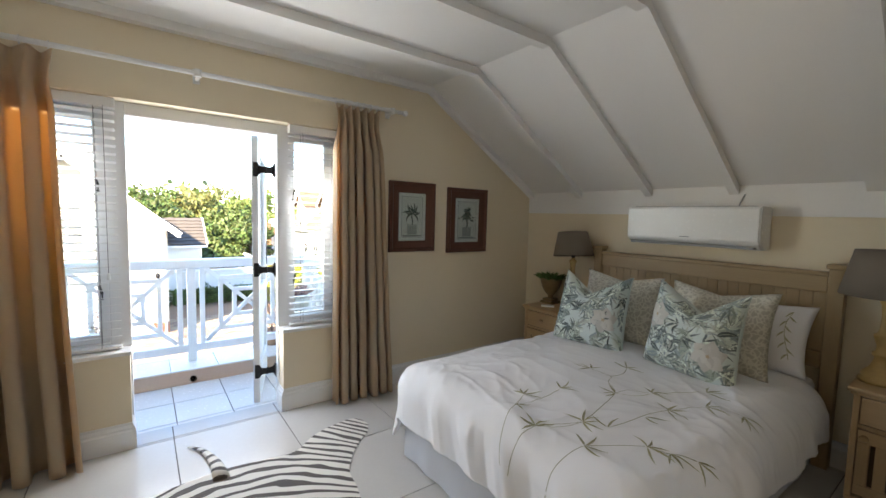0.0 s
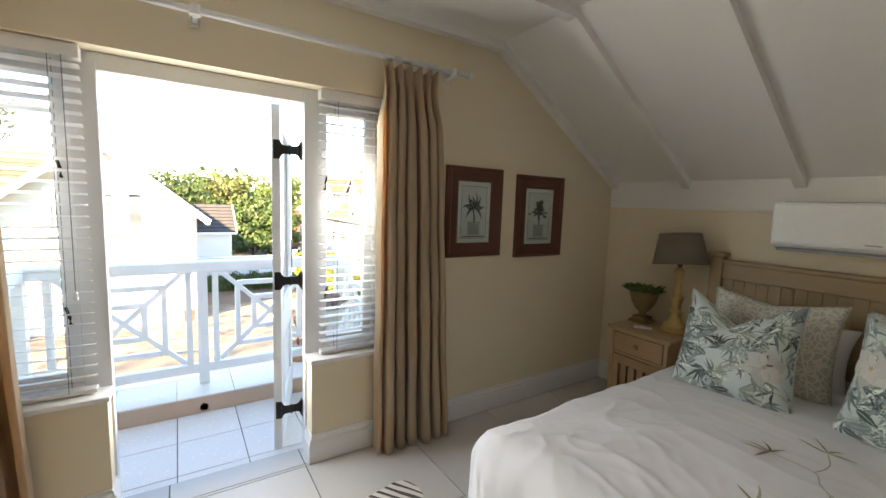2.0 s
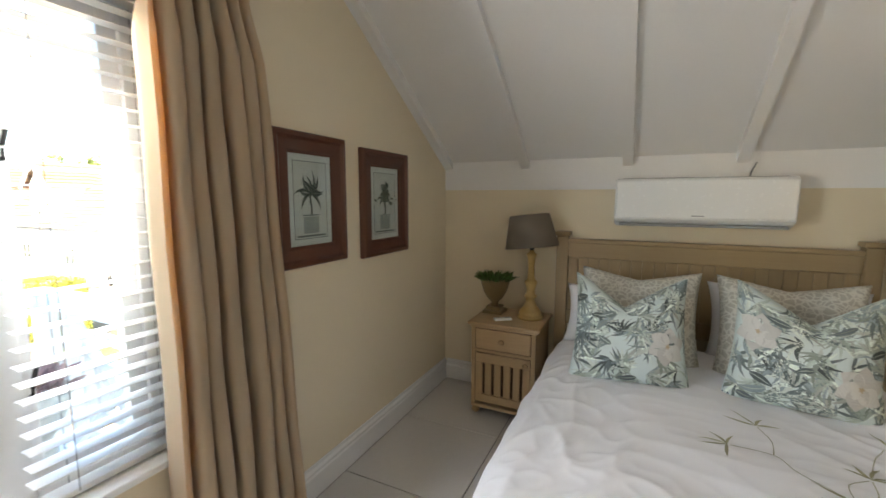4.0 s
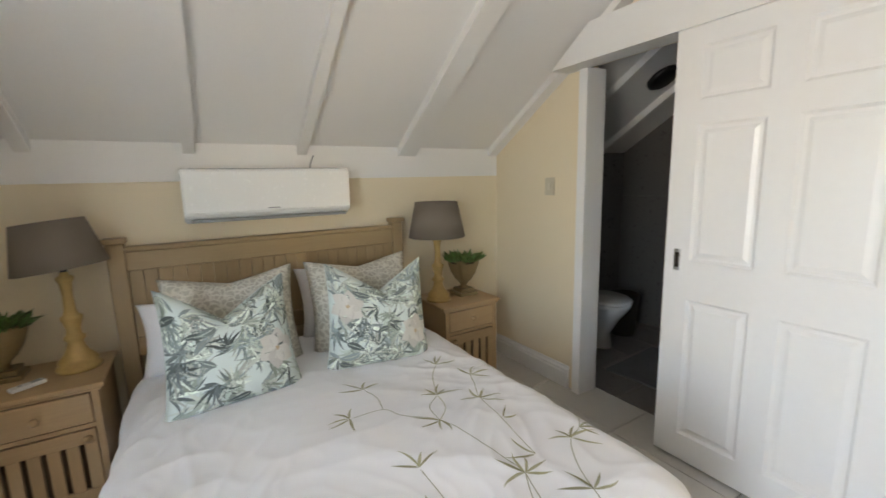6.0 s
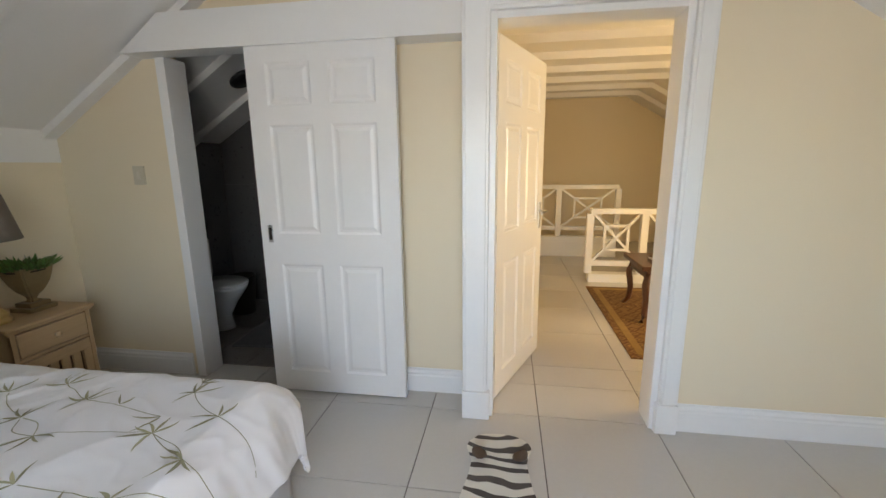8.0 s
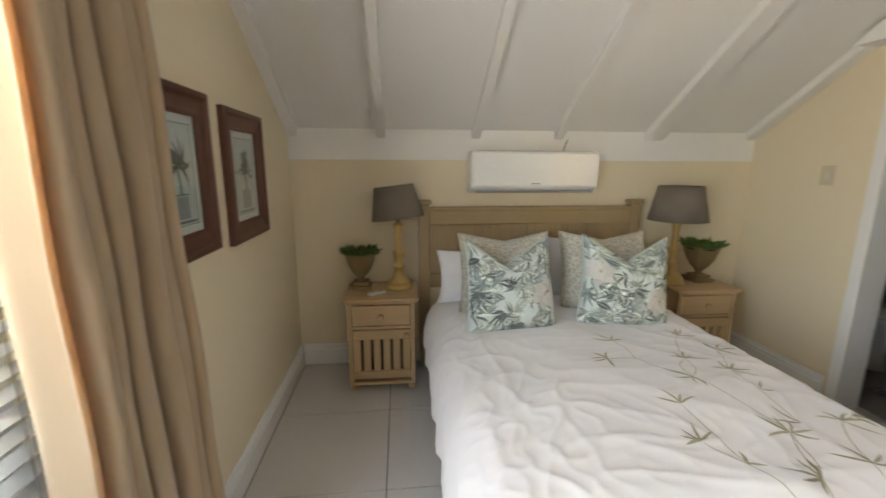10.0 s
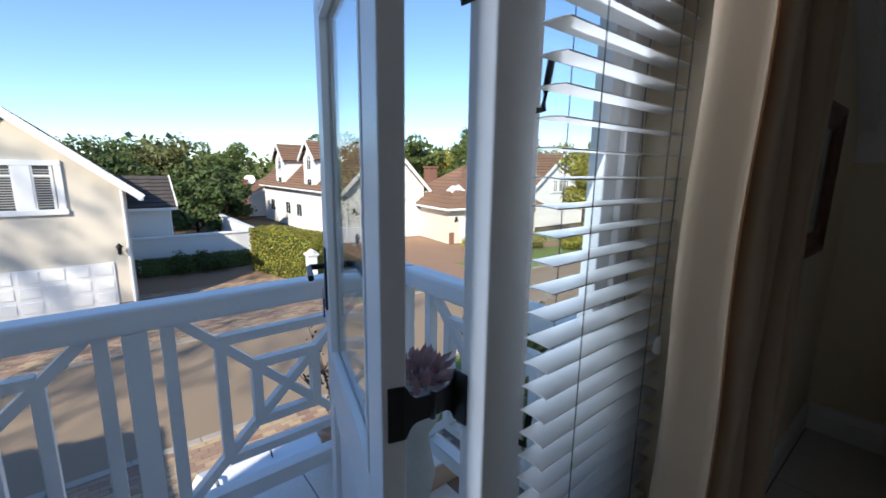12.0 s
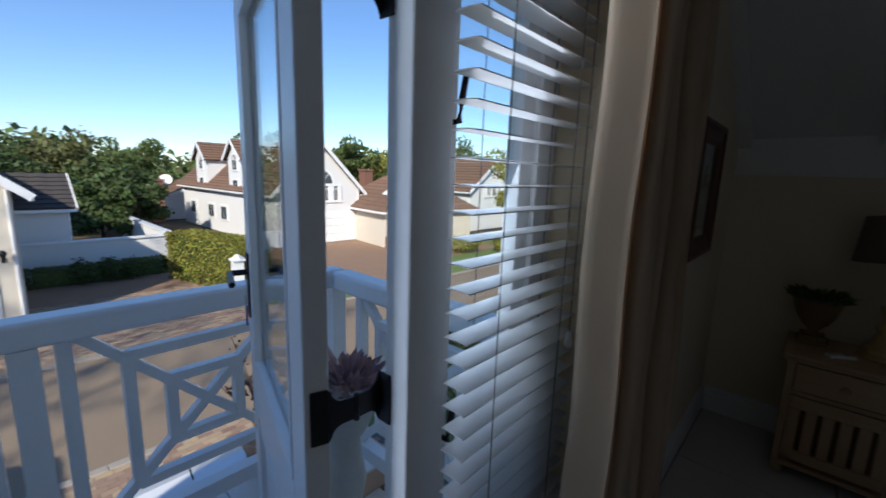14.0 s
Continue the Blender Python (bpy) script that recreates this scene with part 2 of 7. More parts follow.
def wall(axis, a, b, c0, c1, z0, z1, holes=()):
    """A wall slab from a to b along an axis, c0 to c1 along the other, with holes (p, q, low, high) cut through it."""
    cs = sorted({c0, c1, *[h[0] for h in holes], *[h[1] for h in holes]})
    zs = sorted({z0, z1, *[h[2] for h in holes], *[h[3] for h in holes]})
    bm = bmesh.new()

    def solid(i, k):
        if not (0 <= i < len(cs) - 1 and 0 <= k < len(zs) - 1):
            return False
        c, z = (cs[i] + cs[i + 1]) / 2, (zs[k] + zs[k + 1]) / 2
        return not any(h[0] < c < h[1] and h[2] < z < h[3] for h in holes)

    def quad(*ps):
        bm.faces.new([bm.verts.new((d, c, z) if axis == "x" else (c, d, z)) for d, c, z in ps])
    for i in range(len(cs) - 1):
        for k in range(len(zs) - 1):
            if not solid(i, k):
                continue
            p, q, lo, hi = cs[i], cs[i + 1], zs[k], zs[k + 1]
            quad((a, p, lo), (a, p, hi), (a, q, hi), (a, q, lo))
            quad((b, p, lo), (b, q, lo), (b, q, hi), (b, p, hi))
            if not solid(i - 1, k):
                quad((a, p, lo), (b, p, lo), (b, p, hi), (a, p, hi))
            if not solid(i + 1, k):
                quad((a, q, lo), (a, q, hi), (b, q, hi), (b, q, lo))
            if not solid(i, k - 1):
                quad((a, p, lo), (a, q, lo), (b, q, lo), (b, p, lo))
            if not solid(i, k + 1):
                quad((a, p, hi), (b, p, hi), (b, q, hi), (a, q, hi))
    bmesh.ops.remove_doubles(bm, verts=bm.verts, dist=1e-5)
    bmesh.ops.recalc_face_normals(bm, faces=bm.faces)
    return bm


# ---- the bedroom's shell ----
W, BACK, FLAT, KNEE = 3.205, -4.85, 2.385, 1.60
BEND = -1.25
structure("floor", boxes((-0.16, 3.36, BACK, 0.0, -0.2, -0.006)), GROUT, "pale grey large-format tile floor with dark joints", "floor")
structure("wall_north", wall("y", 0.0, 0.14, -0.16, 9.0, -3.4, 2.5), CREAM, "cream painted low wall behind the bed", "wall")
structure("wall_band", boxes((0.0, W, -0.008, 0.0, 1.412, KNEE + 0.02)), WHITE, "white painted band under the sloping ceiling", "trim")
WIN_L, WIN_R, DO_L, DO_R, HEAD, SILL = -3.96, -1.90, -3.215, -2.385, 1.945, 0.545
structure("wall_west", wall("x", -0.16, 0.0, BACK, 0.0, -0.2, 2.5,
          [(WIN_L, DO_L, SILL, HEAD), (DO_L, DO_R, -0.2, HEAD), (DO_R, WIN_R, SILL, HEAD)]), CREAM, "cream gable wall with balcony door and windows", "wall")
structure("wall_east", wall("x", W, 3.33, -2.60, 0.0, -0.2, 2.5, [(-1.62, -0.815, -0.2, 2.03)]), CREAM, "cream wall with the bathroom opening", "wall")
structure("wall_entry", wall("x", 3.0, 3.13, -6.20, -2.60, -0.2, 2.5, [(-3.58, -2.765, -0.2, 2.05)]), CREAM, "cream wall with the entry doorway", "wall")
structure("wall_south", wall("y", BACK - 0.14, BACK, -0.16, 3.0, -3.4, 2.5), CREAM, "cream wall closing the rooms", "wall")
rise = (FLAT - KNEE) / -BEND
bm = bmesh.new()
poly_prism(bm, [(0, KNEE), (BEND, FLAT), (-3.6, FLAT), (BACK, KNEE), (BACK, KNEE + 0.1), (-3.6, FLAT + 0.1), (BEND, FLAT + 0.1), (0, KNEE + 0.1)], 0.0, W, 0)
structure("ceiling", bm, WHITE, "white boarded ceiling sloping to a flat top", "ceiling")


def rafter(x, w=0.06, d=0.05):
    bm = bmesh.new()
    poly_prism(bm, [(0, KNEE - d * 1.1), (BEND, FLAT - d), (-3.6, FLAT - d), (BACK, KNEE - d * 1.1), (BACK, KNEE + 0.01), (-3.6, FLAT + 0.01), (BEND, FLAT + 0.01), (0, KNEE + 0.01)], x - w / 2, x + w / 2, 0)
    return bm


for x, w, d in ((0.584, 0.055, 0.05), (1.203, 0.055, 0.05), (1.767, 0.055, 0.05), (2.445, 0.13, 0.05), (0.03, 0.06, 0.045), (3.165, 0.08, 0.045)):
    structure("ceiling_beam", rafter(x, w, d), WHITE, "white painted ceiling beam", "beam")
structure("roof", poly_prism(bmesh.new(), [(0.45, 1.42), (-3.1, 3.7), (-7.0, 1.3), (-7.0, 1.43), (-3.1, 3.85), (0.45, 1.55)], -0.35, 9.2, 0),
          paint("roof_tile", (0.16, 0.10, 0.07), 0.8), "pitched tile roof over the rooms", "roof")
structure("gable_top", poly_prism(bmesh.new(), [(-1.3, 2.5), (-4.95, 2.5), (-3.1, 3.66)], -0.16, -0.02, 0), CREAM, "rendered gable above the window wall", "wall")


def skirting(name, a, b, n, h=0.15, t=0.018):
    """A moulded skirting board from a to b on the floor; n points into the room."""
    a, b, n = Vector(a), Vector(b), Vector(n)
    prof = [(0, 0), (t, 0), (t, h * 0.68), (t * 0.75, h * 0.74), (t * 0.8, h * 0.82), (t * 0.35, h * 0.9), (t * 0.3, h), (0, h)]
    bm = bmesh.new()
    r = [[bm.verts.new((p.x + n.x * o, p.y + n.y * o, z)) for o, z in prof] for p in (a, b)]
    fs = [bm.faces.new(r[0]), bm.faces.new(r[1])]
    for i in range(len(prof)):
        j = (i + 1) % len(prof)
        fs.append(bm.faces.new((r[0][i], r[0][j], r[1][j], r[1][i])))
    bmesh.ops.recalc_face_normals(bm, faces=fs)
    structure(name, bm, GLOSSW, "white moulded skirting board", "skirting")


skirting("baseboard", (0, 0, 0), (0, DO_R, 0), (1, 0, 0))
skirting("baseboard", (0, DO_L, 0), (0, BACK, 0), (1, 0, 0))
skirting("baseboard", (-0.10, DO_R, 0), (0.018, DO_R, 0), (0, -1, 0))
skirting("baseboard", (-0.10, DO_L, 0), (0.018, DO_L, 0), (0, 1, 0))
skirting("baseboard", (0.018, 0, 0), (W, 0, 0), (0, -1, 0))
skirting("baseboard", (W, -0.018, 0), (W, -0.76, 0), (-1, 0, 0))
skirting("baseboard", (W, -1.66, 0), (W, -2.60, 0), (-1, 0, 0))
skirting("baseboard", (3.0, -3.68, 0), (3.0, BACK, 0), (-1, 0, 0))
skirting("baseboard", (0.018, BACK, 0), (3.0, BACK, 0), (0, 1, 0))

# floor tiles, 0.6 m, on one grid through bedroom and landing
FX, FY, TS = 0.02, -0.02, 0.6


def tiles(parent, x0, x1, y0, y1, mat, step, ox, oy, z=-0.006, th=0.006, gap=0.005):
    kinds = {}
    i0, i1 = math.floor((x0 - ox) / step), math.ceil((x1 - ox) / step)
    j0, j1 = math.floor((y0 - oy) / step), math.ceil((y1 - oy) / step)
    for i in range(i0, i1):
        for j in range(j0, j1):
            a, b = max(x0, ox + i * step), min(x1, ox + (i + 1) * step)
            c, d = max(y0, oy + j * step), min(y1, oy + (j + 1) * step)
            if b - a < 0.01 or d - c < 0.01:
                continue
            key = (round(b - a, 3), round(d - c, 3))
            if key not in kinds:
                w, h = key[0] / 2 - gap / 2, key[1] / 2 - gap / 2
                bm = bmesh.new()
                lo = [bm.verts.new((sx * w, sy * h, 0)) for sx, sy in ((-1, -1), (1, -1), (1, 1), (-1, 1))]
                mi = [bm.verts.new((sx * w, sy * h, th - 0.0015)) for sx, sy in ((-1, -1), (1, -1), (1, 1), (-1, 1))]
                hi = [bm.verts.new((sx * (w - 0.0015), sy * (h - 0.0015), th)) for sx, sy in ((-1, -1), (1, -1), (1, 1), (-1, 1))]
                bm.faces.new(hi)
                for p, q in ((lo, mi), (mi, hi)):
                    for k in range(4):
                        bm.faces.new((p[k], p[(k + 1) % 4], q[(k + 1) % 4], q[k]))
                kinds[key] = mesh_of("tile", bm, mat)
            ob = new("tile", kinds[key])
            ob.parent = parent
            ob.location = ((a + b) / 2, (c + d) / 2, z)


# ---- balcony door, windows and blinds ----
frame_bm = boxes((-0.16, -0.10, -2.395, -2.300, -0.02, HEAD), (-0.16, -0.10, -3.300, -3.205, -0.02, HEAD), (-0.16, -0.10, -3.205, -2.395, 1.875, HEAD),
                 (-0.162, -0.10, WIN_L, -3.30, SILL, SILL + 0.05), (-0.162, -0.10, -2.30, WIN_R, SILL, SILL + 0.05),
                 (-0.162, -0.10, WIN_L, -3.30, 1.895, HEAD), (-0.162, -0.10, -2.30, WIN_R, 1.895, HEAD),
                 (-0.16, -0.10, WIN_L, WIN_L + 0.05, SILL + 0.05, 1.895), (-0.16, -0.10, -2.014, -1.962, SILL + 0.05, 1.895), (-0.16, -0.118, -1.962, WIN_R, SILL + 0.05, 1.895), bevel=0.004)
df = structure("door_1", frame_bm, EXTW, "white painted timber balcony door frame with side lights", "door frame")
for n, (y0, y1) in enumerate(((WIN_L + 0.05, -3.30), (-2.30, -2.014))):
    st = 0.024 if n else 0.05
    w = structure("window_%d" % (n + 1), boxes((-0.150, -0.112, y0, y0 + st, SILL + 0.05, 1.895), (-0.150, -0.112, y1 - 0.05, y1, SILL + 0.05, 1.895),
                  (-0.150, -0.112, y0 + st, y1 - 0.05, SILL + 0.05, SILL + 0.10), (-0.150, -0.112, y0 + st, y1 - 0.05, 1.845, 1.895), bevel=0.003), EXTW,
                  "white timber side window with casement frame", "window")
    pane = part("pane", boxes((-0.133, -0.129, y0 + st, y1 - 0.05, SILL + 0.10, 1.845)), GLASS, w)
    pane.visible_shadow = False
    hy = y0 + 0.012 if n else y1 - 0.03
    for hz in (0.86, 1.46):
        bm = tube(bmesh.new(), [(-0.112, hy, hz - 0.012), (-0.098, hy, hz - 0.012), (-0.094, hy, hz + 0.02), (-0.096, hy + (0.012 if n else -0.012), hz + 0.065)], 0.006, 6)
        part("window_stay", bm, BLACKM, w, "black metal window stay", True)
    # sill board
    structure("window_sill", boxes((-0.10, 0.03, min(y0 - 0.05, y0) if not n else DO_R - 0.012, (DO_L + 0.012) if not n else WIN_R + 0.01, SILL - 0.001, SILL + 0.022), bevel=0.005), GLOSSW, "white painted inner window sill", "sill")


CORD = paint("grey_blind_cord", (0.16, 0.15, 0.15), 0.8)


def blind(y0, y1, tilt):
    """A venetian blind with wide slats lying level, hung in the window opening."""
    th = thing("venetian_blind", "white wooden venetian blind with wide level slats, let down", "blind", "blinds beside the balcony door")
    part("head_rail", boxes((-0.085, -0.02, y0, y1, HEAD - 0.055, HEAD - 0.003), bevel=0.003), GLOSSW, th)
    n, z0, pitch = 29, 0.639, 0.0438
    bm = bmesh.new()
    k, w = 8, 0.025
    for a, b in ((y0 + 0.004, y1 - 0.004),):
        top = [[bm.verts.new((-0.052 + w * (2 * i / k - 1), y, 0.0016 * (1 - (2 * i / k - 1) ** 2) + h)) for i in range(k + 1)] for y in (a, b) for h in (0, 0.0022)]
        p0, p1, q0, q1 = top
        for i in range(k):
            bm.faces.new((p0[i], p0[i + 1], q0[i + 1], q0[i]))
            bm.faces.new((p1[i], q1[i], q1[i + 1], p1[i + 1]))
            bm.faces.new((p0[i], p1[i], p1[i + 1], p0[i + 1]))
            bm.faces.new((q0[i], q0[i + 1], q1[i + 1], q1[i]))
        for i in (0, k):
            bm.faces.new((p0[i], q0[i], q1[i], p1[i]))
    bmesh.ops.recalc_face_normals(bm, faces=bm.faces)
    me = mesh_of("slat", bm, GLOSSW, False)
    rng = random.Random(4)
    for i in range(n):
        s = new("slat", me)
        s.parent = th
        s.matrix_basis = pose(0, 0, z0 + i * pitch, 0, 0, 0) @ Matrix.Translation((-0.052, 0, 0)) @ pose(0, 0, 0, 0, tilt + rng.uniform(-1.2, 1.2), 0) @ Matrix.Translation((0.052, 0, 0))
    part("bottom_rail", boxes((-0.078, -0.026, y0 + 0.004, y1 - 0.004, SILL + 0.028, SILL + 0.046), bevel=0.004), GLOSSW, th)
    for y in (y0 + 0.09, y1 - 0.09):
        for x in (-0.08, -0.024):
            part("ladder_cord", tube(bmesh.new(), [(x, y, SILL + 0.04), (x, y, HEAD - 0.05)], 0.0012, 4), CORD, th)
    for y in (y0 + 0.09, y1 - 0.09):
        rungs = bmesh.new()
        for i in range(n):
            bar(rungs, (-0.080, y + 0.004, z0 + i * pitch - 0.002), (-0.024, y + 0.004, z0 + i * pitch - 0.002), 0.0014, 0.0012)
        tagged(part("ladder_rung", rungs, CORD, th), "thin cords carrying the slats", "", "", "stuff")
    part("pull_cord", tube(bmesh.new(), [(-0.018, y1 - 0.05, 1.0), (-0.018, y1 - 0.05, HEAD - 0.05)], 0.0014, 4), CORD, th)
    part("cord_tassel", lathe(bmesh.new(), [(0.003, 0.035), (0.007, 0.025), (0.009, 0.0), (0.004, -0.004)], 10, (-0.018, y1 - 0.05, 0.97)), GLOSSW, th, "", True)


blind(-2.334, WIN_R - 0.004, 1)
blind(-3.66, -3.245, -11)

# the open leaf, in its own axes: x from the hinge outwards, y into the leaf, z up
LA = math.degrees(math.atan2(0.215, -0.717))
leaf = thing("balcony_door_leaf", "white half-glazed timber door standing open over the balcony", "door", "", pose(-0.190, -2.538, 0.012, 0, 0, LA))
LW, LH, LT = 0.752, 1.855, -0.042
lt0, lt1 = LT, 0.0
for nm, r in (("stile", (0.0, 0.10, lt0, lt1, 0.0, LH)), ("stile", (LW - 0.10, LW, lt0, lt1, 0.0, LH)), ("rail", (0.10, LW - 0.10, lt0, lt1, LH - 0.10, LH)),
              ("rail", (0.10, LW - 0.10, lt0, lt1, 0.60, 0.76)), ("rail", (0.10, LW - 0.10, lt0, lt1, 0.0, 0.20))):
    part(nm, boxes(r, bevel=0.003), EXTW, leaf)
part("panel", boxes((0.10, LW - 0.10, lt0 + 0.014, lt1 - 0.014, 0.20, 0.60)), EXTW, leaf)
for s in (lt0 + 0.002, lt1 - 0.014):
    bm = bmesh.new()
    for z0, z1 in ((0.76, LH - 0.10), (0.20, 0.60)):
        for k in range(2):
            o, t = 0.012 * k, 0.006 - 0.003 * k
            box(bm, 0.10 + o, 0.112 + o, s + t - 0.006, s + 0.012 - t + 0.006, z0, z1)
            box(bm, LW - 0.112 - o, LW - 0.10 - o, s + t - 0.006, s + 0.012 - t + 0.006, z0, z1)
            box(bm, 0.124, LW - 0.124, s + t - 0.006, s + 0.012 - t + 0.006, z0 + o, z0 + 0.012 + o)
            box(bm, 0.124, LW - 0.124, s + t - 0.006, s + 0.012 - t + 0.006, z1 - 0.012 - o, z1 - o)
    part("moulding", bm, EXTW, leaf)
pane = part("pane", boxes((0.122, LW - 0.122, lt0 + 0.020, lt0 + 0.025, 0.78, LH - 0.12)), GLASS, leaf)
pane.visible_shadow = False


def hinge_arm(a, b, z, flip=1):
    """A vertical steel arm from its flap at a to the pin at b, flaring to the flap's height."""
    a, b = Vector((*a, 0)), Vector((*b, 0))
    ln, d = (b - a).length, (b - a).normalized()
    n = Vector((-d.y, d.x, 0)) * 0.0018 * flip
    half = [(0.0, 0.047), (0.004, 0.043), (0.008, 0.033), (0.014, 0.026), (0.022, 0.022), (ln - 0.004, 0.021)]
    ring = [(u, -v) for u, v in half] + [(u, v) for u, v in reversed(half)]
    bm = bmesh.new()
    lo, hi = [[bm.verts.new(a + d * u + n * k + Vector((0, 0, z + v))) for u, v in ring] for k in (-1, 1)]
    fs = [bm.faces.new(lo), bm.faces.new(hi)]
    for i in range(len(ring)):
        j = (i + 1) % len(ring)
        fs.append(bm.faces.new((lo[i], lo[j], hi[j], hi[i])))
    bmesh.ops.recalc_face_normals(bm, faces=fs)
    return bm


# parliament hinges: flaps on leaf and post, wide arms that meet at a pin
PIN = (-0.170, -2.449)
to_leaf = leaf.matrix_basis.inverted()
for z in (0.225, 0.945, 1.63):
    part("hinge_flap", boxes((-0.004, 0.002, lt0 + 0.003, -0.010, z - 0.048, z + 0.048), bevel=0.0015), BLACKM, leaf, "black steel parliament hinge")
    p, q = to_leaf @ Vector((*PIN, 0)), Vector((-0.002, lt0 + 0.003, 0))
    part("hinge_arm", hinge_arm(q.xy, p.xy, z), BLACKM, leaf)
    part("hinge_pin", lathe(bmesh.new(), [(0.0, -0.026), (0.0055, -0.025), (0.0055, 0.025), (0.0, 0.026)], 12, (p.x, p.y, z)), BLACKM, leaf, "", True)
    part("hinge_flap", boxes((-0.176, -0.142, -2.399, -2.395, z + 0.012 - 0.048, z + 0.012 + 0.048), bevel=0.0015), BLACKM, df, "black steel hinge flap")
    part("hinge_arm", hinge_arm((-0.172, -2.397), PIN, z + 0.012, -1), BLACKM, df)
bm = boxes((LW - 0.065, LW - 0.03, 0.0, 0.006, 0.90, 1.10), bevel=0.003)
tube(bm, [(LW - 0.048, 0.004, 1.04), (LW - 0.048, 0.045, 1.04), (LW - 0.06, 0.052, 1.04), (LW - 0.17, 0.055, 1.035)], 0.009, 8)
part("handle", bm, BLACKM, leaf, "black lever handle")
bm = boxes((LW - 0.065, LW - 0.03, lt0 - 0.006, lt0, 0.90, 1.10), bevel=0.003)
tube(bm, [(LW - 0.048, lt0 - 0.004, 1.04), (LW - 0.048, lt0 - 0.045, 1.04), (LW - 0.06, lt0 - 0.052, 1.04), (LW - 0.17, lt0 - 0.055, 1.035)], 0.009, 8)
part("handle", bm, BLACKM, leaf, "black lever handle")
bm = tube(bmesh.new(), [(LW - 0.048 + 0.014 * math.cos(a), 0.012, 0.955 + 0.014 * math.sin(a)) for a in [i * 0.55 for i in range(12)]], 0.0015, 5)
part("key_ring", bm, CHROME, leaf, "steel key ring")
part("key_tag", boxes((LW - 0.06, LW - 0.036, 0.009, 0.014, 0.875, 0.938), bevel=0.002), paint("blue_plastic", (0.02, 0.10, 0.35), 0.3), leaf, "blue plastic key tag")
# ---- balcony ----
bal = structure("balcony", boxes((-1.32, -0.16, -3.92, -1.70, -0.25, -0.034)), BALGROUT, "balcony slab with white tiles", "balcony")
tiles(bal, -0.90, -0.16, -3.80, -1.80, BALTILE, 0.33, -0.90, -2.99, -0.034, 0.012)
structure("balcony_kerb", boxes((-1.32, -0.905, -3.92, -1.70, -0.034, 0.085), bevel=0.004), PEACH, "peach tiled balcony kerb", "kerb")
tiles(bal, -1.30, -0.89, -3.90, -1.72, BALTILE, 0.33, -1.22, -2.99, 0.0855, 0.010)
# dark disc on the kerb, painting the shade inside a drain hole
part("drain_hole_shade", lathe(bmesh.new(), [(0.026, 0), (0.026, 0.004), (0.018, 0.004), (0.018, 0.0)], 16), DARK, bal).matrix_basis = pose(-0.905, -2.84, 0.012, 0, -90, 0)
RX = -1.125


def balustrade(name, y0, y1, panels, posts, pickets, axis="y", at=RX):
    """A white railing in the plane of one axis: crossed panels between posts and pickets."""
    th = thing(name, "white painted timber balustrade with crossed panels, on the balcony kerb", "balustrade", "balcony balustrades")

    def P(s, z):
        return (at, s, z) if axis == "y" else (s, at, z)
    up = (1, 0, 0) if axis == "y" else (0, 1, 0)
    bm = bmesh.new()
    if axis == "y":
        box(bm, at - 0.045, at + 0.045, y0, y1, 0.875, 0.952, bevel=0.014, seg=3)
    else:
        box(bm, y0, y1, at - 0.045, at + 0.045, 0.873, 0.950, bevel=0.014, seg=3)
    part("top_rail", bm, EXTW, th)
    part("bottom_rail", bar(bmesh.new(), P(y0, 0.205), P(y1, 0.205), 0.06, 0.05, up), EXTW, th)
    for s in posts:
        part("post", bar(bmesh.new(), P(s, 0.0945), P(s, 0.874), 0.062, 0.07, up), EXTW, th)
    for s in pickets:
        part("picket", bar(bmesh.new(), P(s, 0.23), P(s, 0.874), 0.036, 0.036, up), EXTW, th)
    for c, hw in panels:
        zc, k = 0.565, 0
        for fr in (0.635, 0.315):
            hy, hz = hw * fr, 0.31 * fr * 1.12
            for a, b in (((-1, -1), (1, -1)), ((1, -1), (1, 1)), ((1, 1), (-1, 1)), ((-1, 1), (-1, -1))):
                part("lattice_bar", bar(bmesh.new(), P(c + a[0] * hy, zc + a[1] * hz), P(c + b[0] * hy, zc + b[1] * hz), 0.032, 0.034 + (0.003 if a[0] == b[0] else 0) + 0.001 * fr, up), EXTW, th)
        for sy in (-1, 1):
            part("lattice_diagonal", bar(bmesh.new(), P(c - hw * 0.97, zc - sy * 0.315), P(c + hw * 0.97, zc + sy * 0.315), 0.030, 0.031 + 0.002 * sy, up), EXTW, th)
    return th


balustrade("balustrade", -3.76, -1.84, [(-2.394, 0.335), (-3.256, 0.335)], (-2.825, -3.73, -1.87), (-2.745, -2.905, -2.045, -3.605))
balustrade("balustrade", -1.08, -0.165, [(-0.60, 0.33)], (-0.19,), (-0.27, -0.93), "x", -1.87)
balustrade("balustrade", -1.08, -0.165, [(-0.60, 0.33)], (-0.19,), (-0.27, -0.93), "x", -3.73)

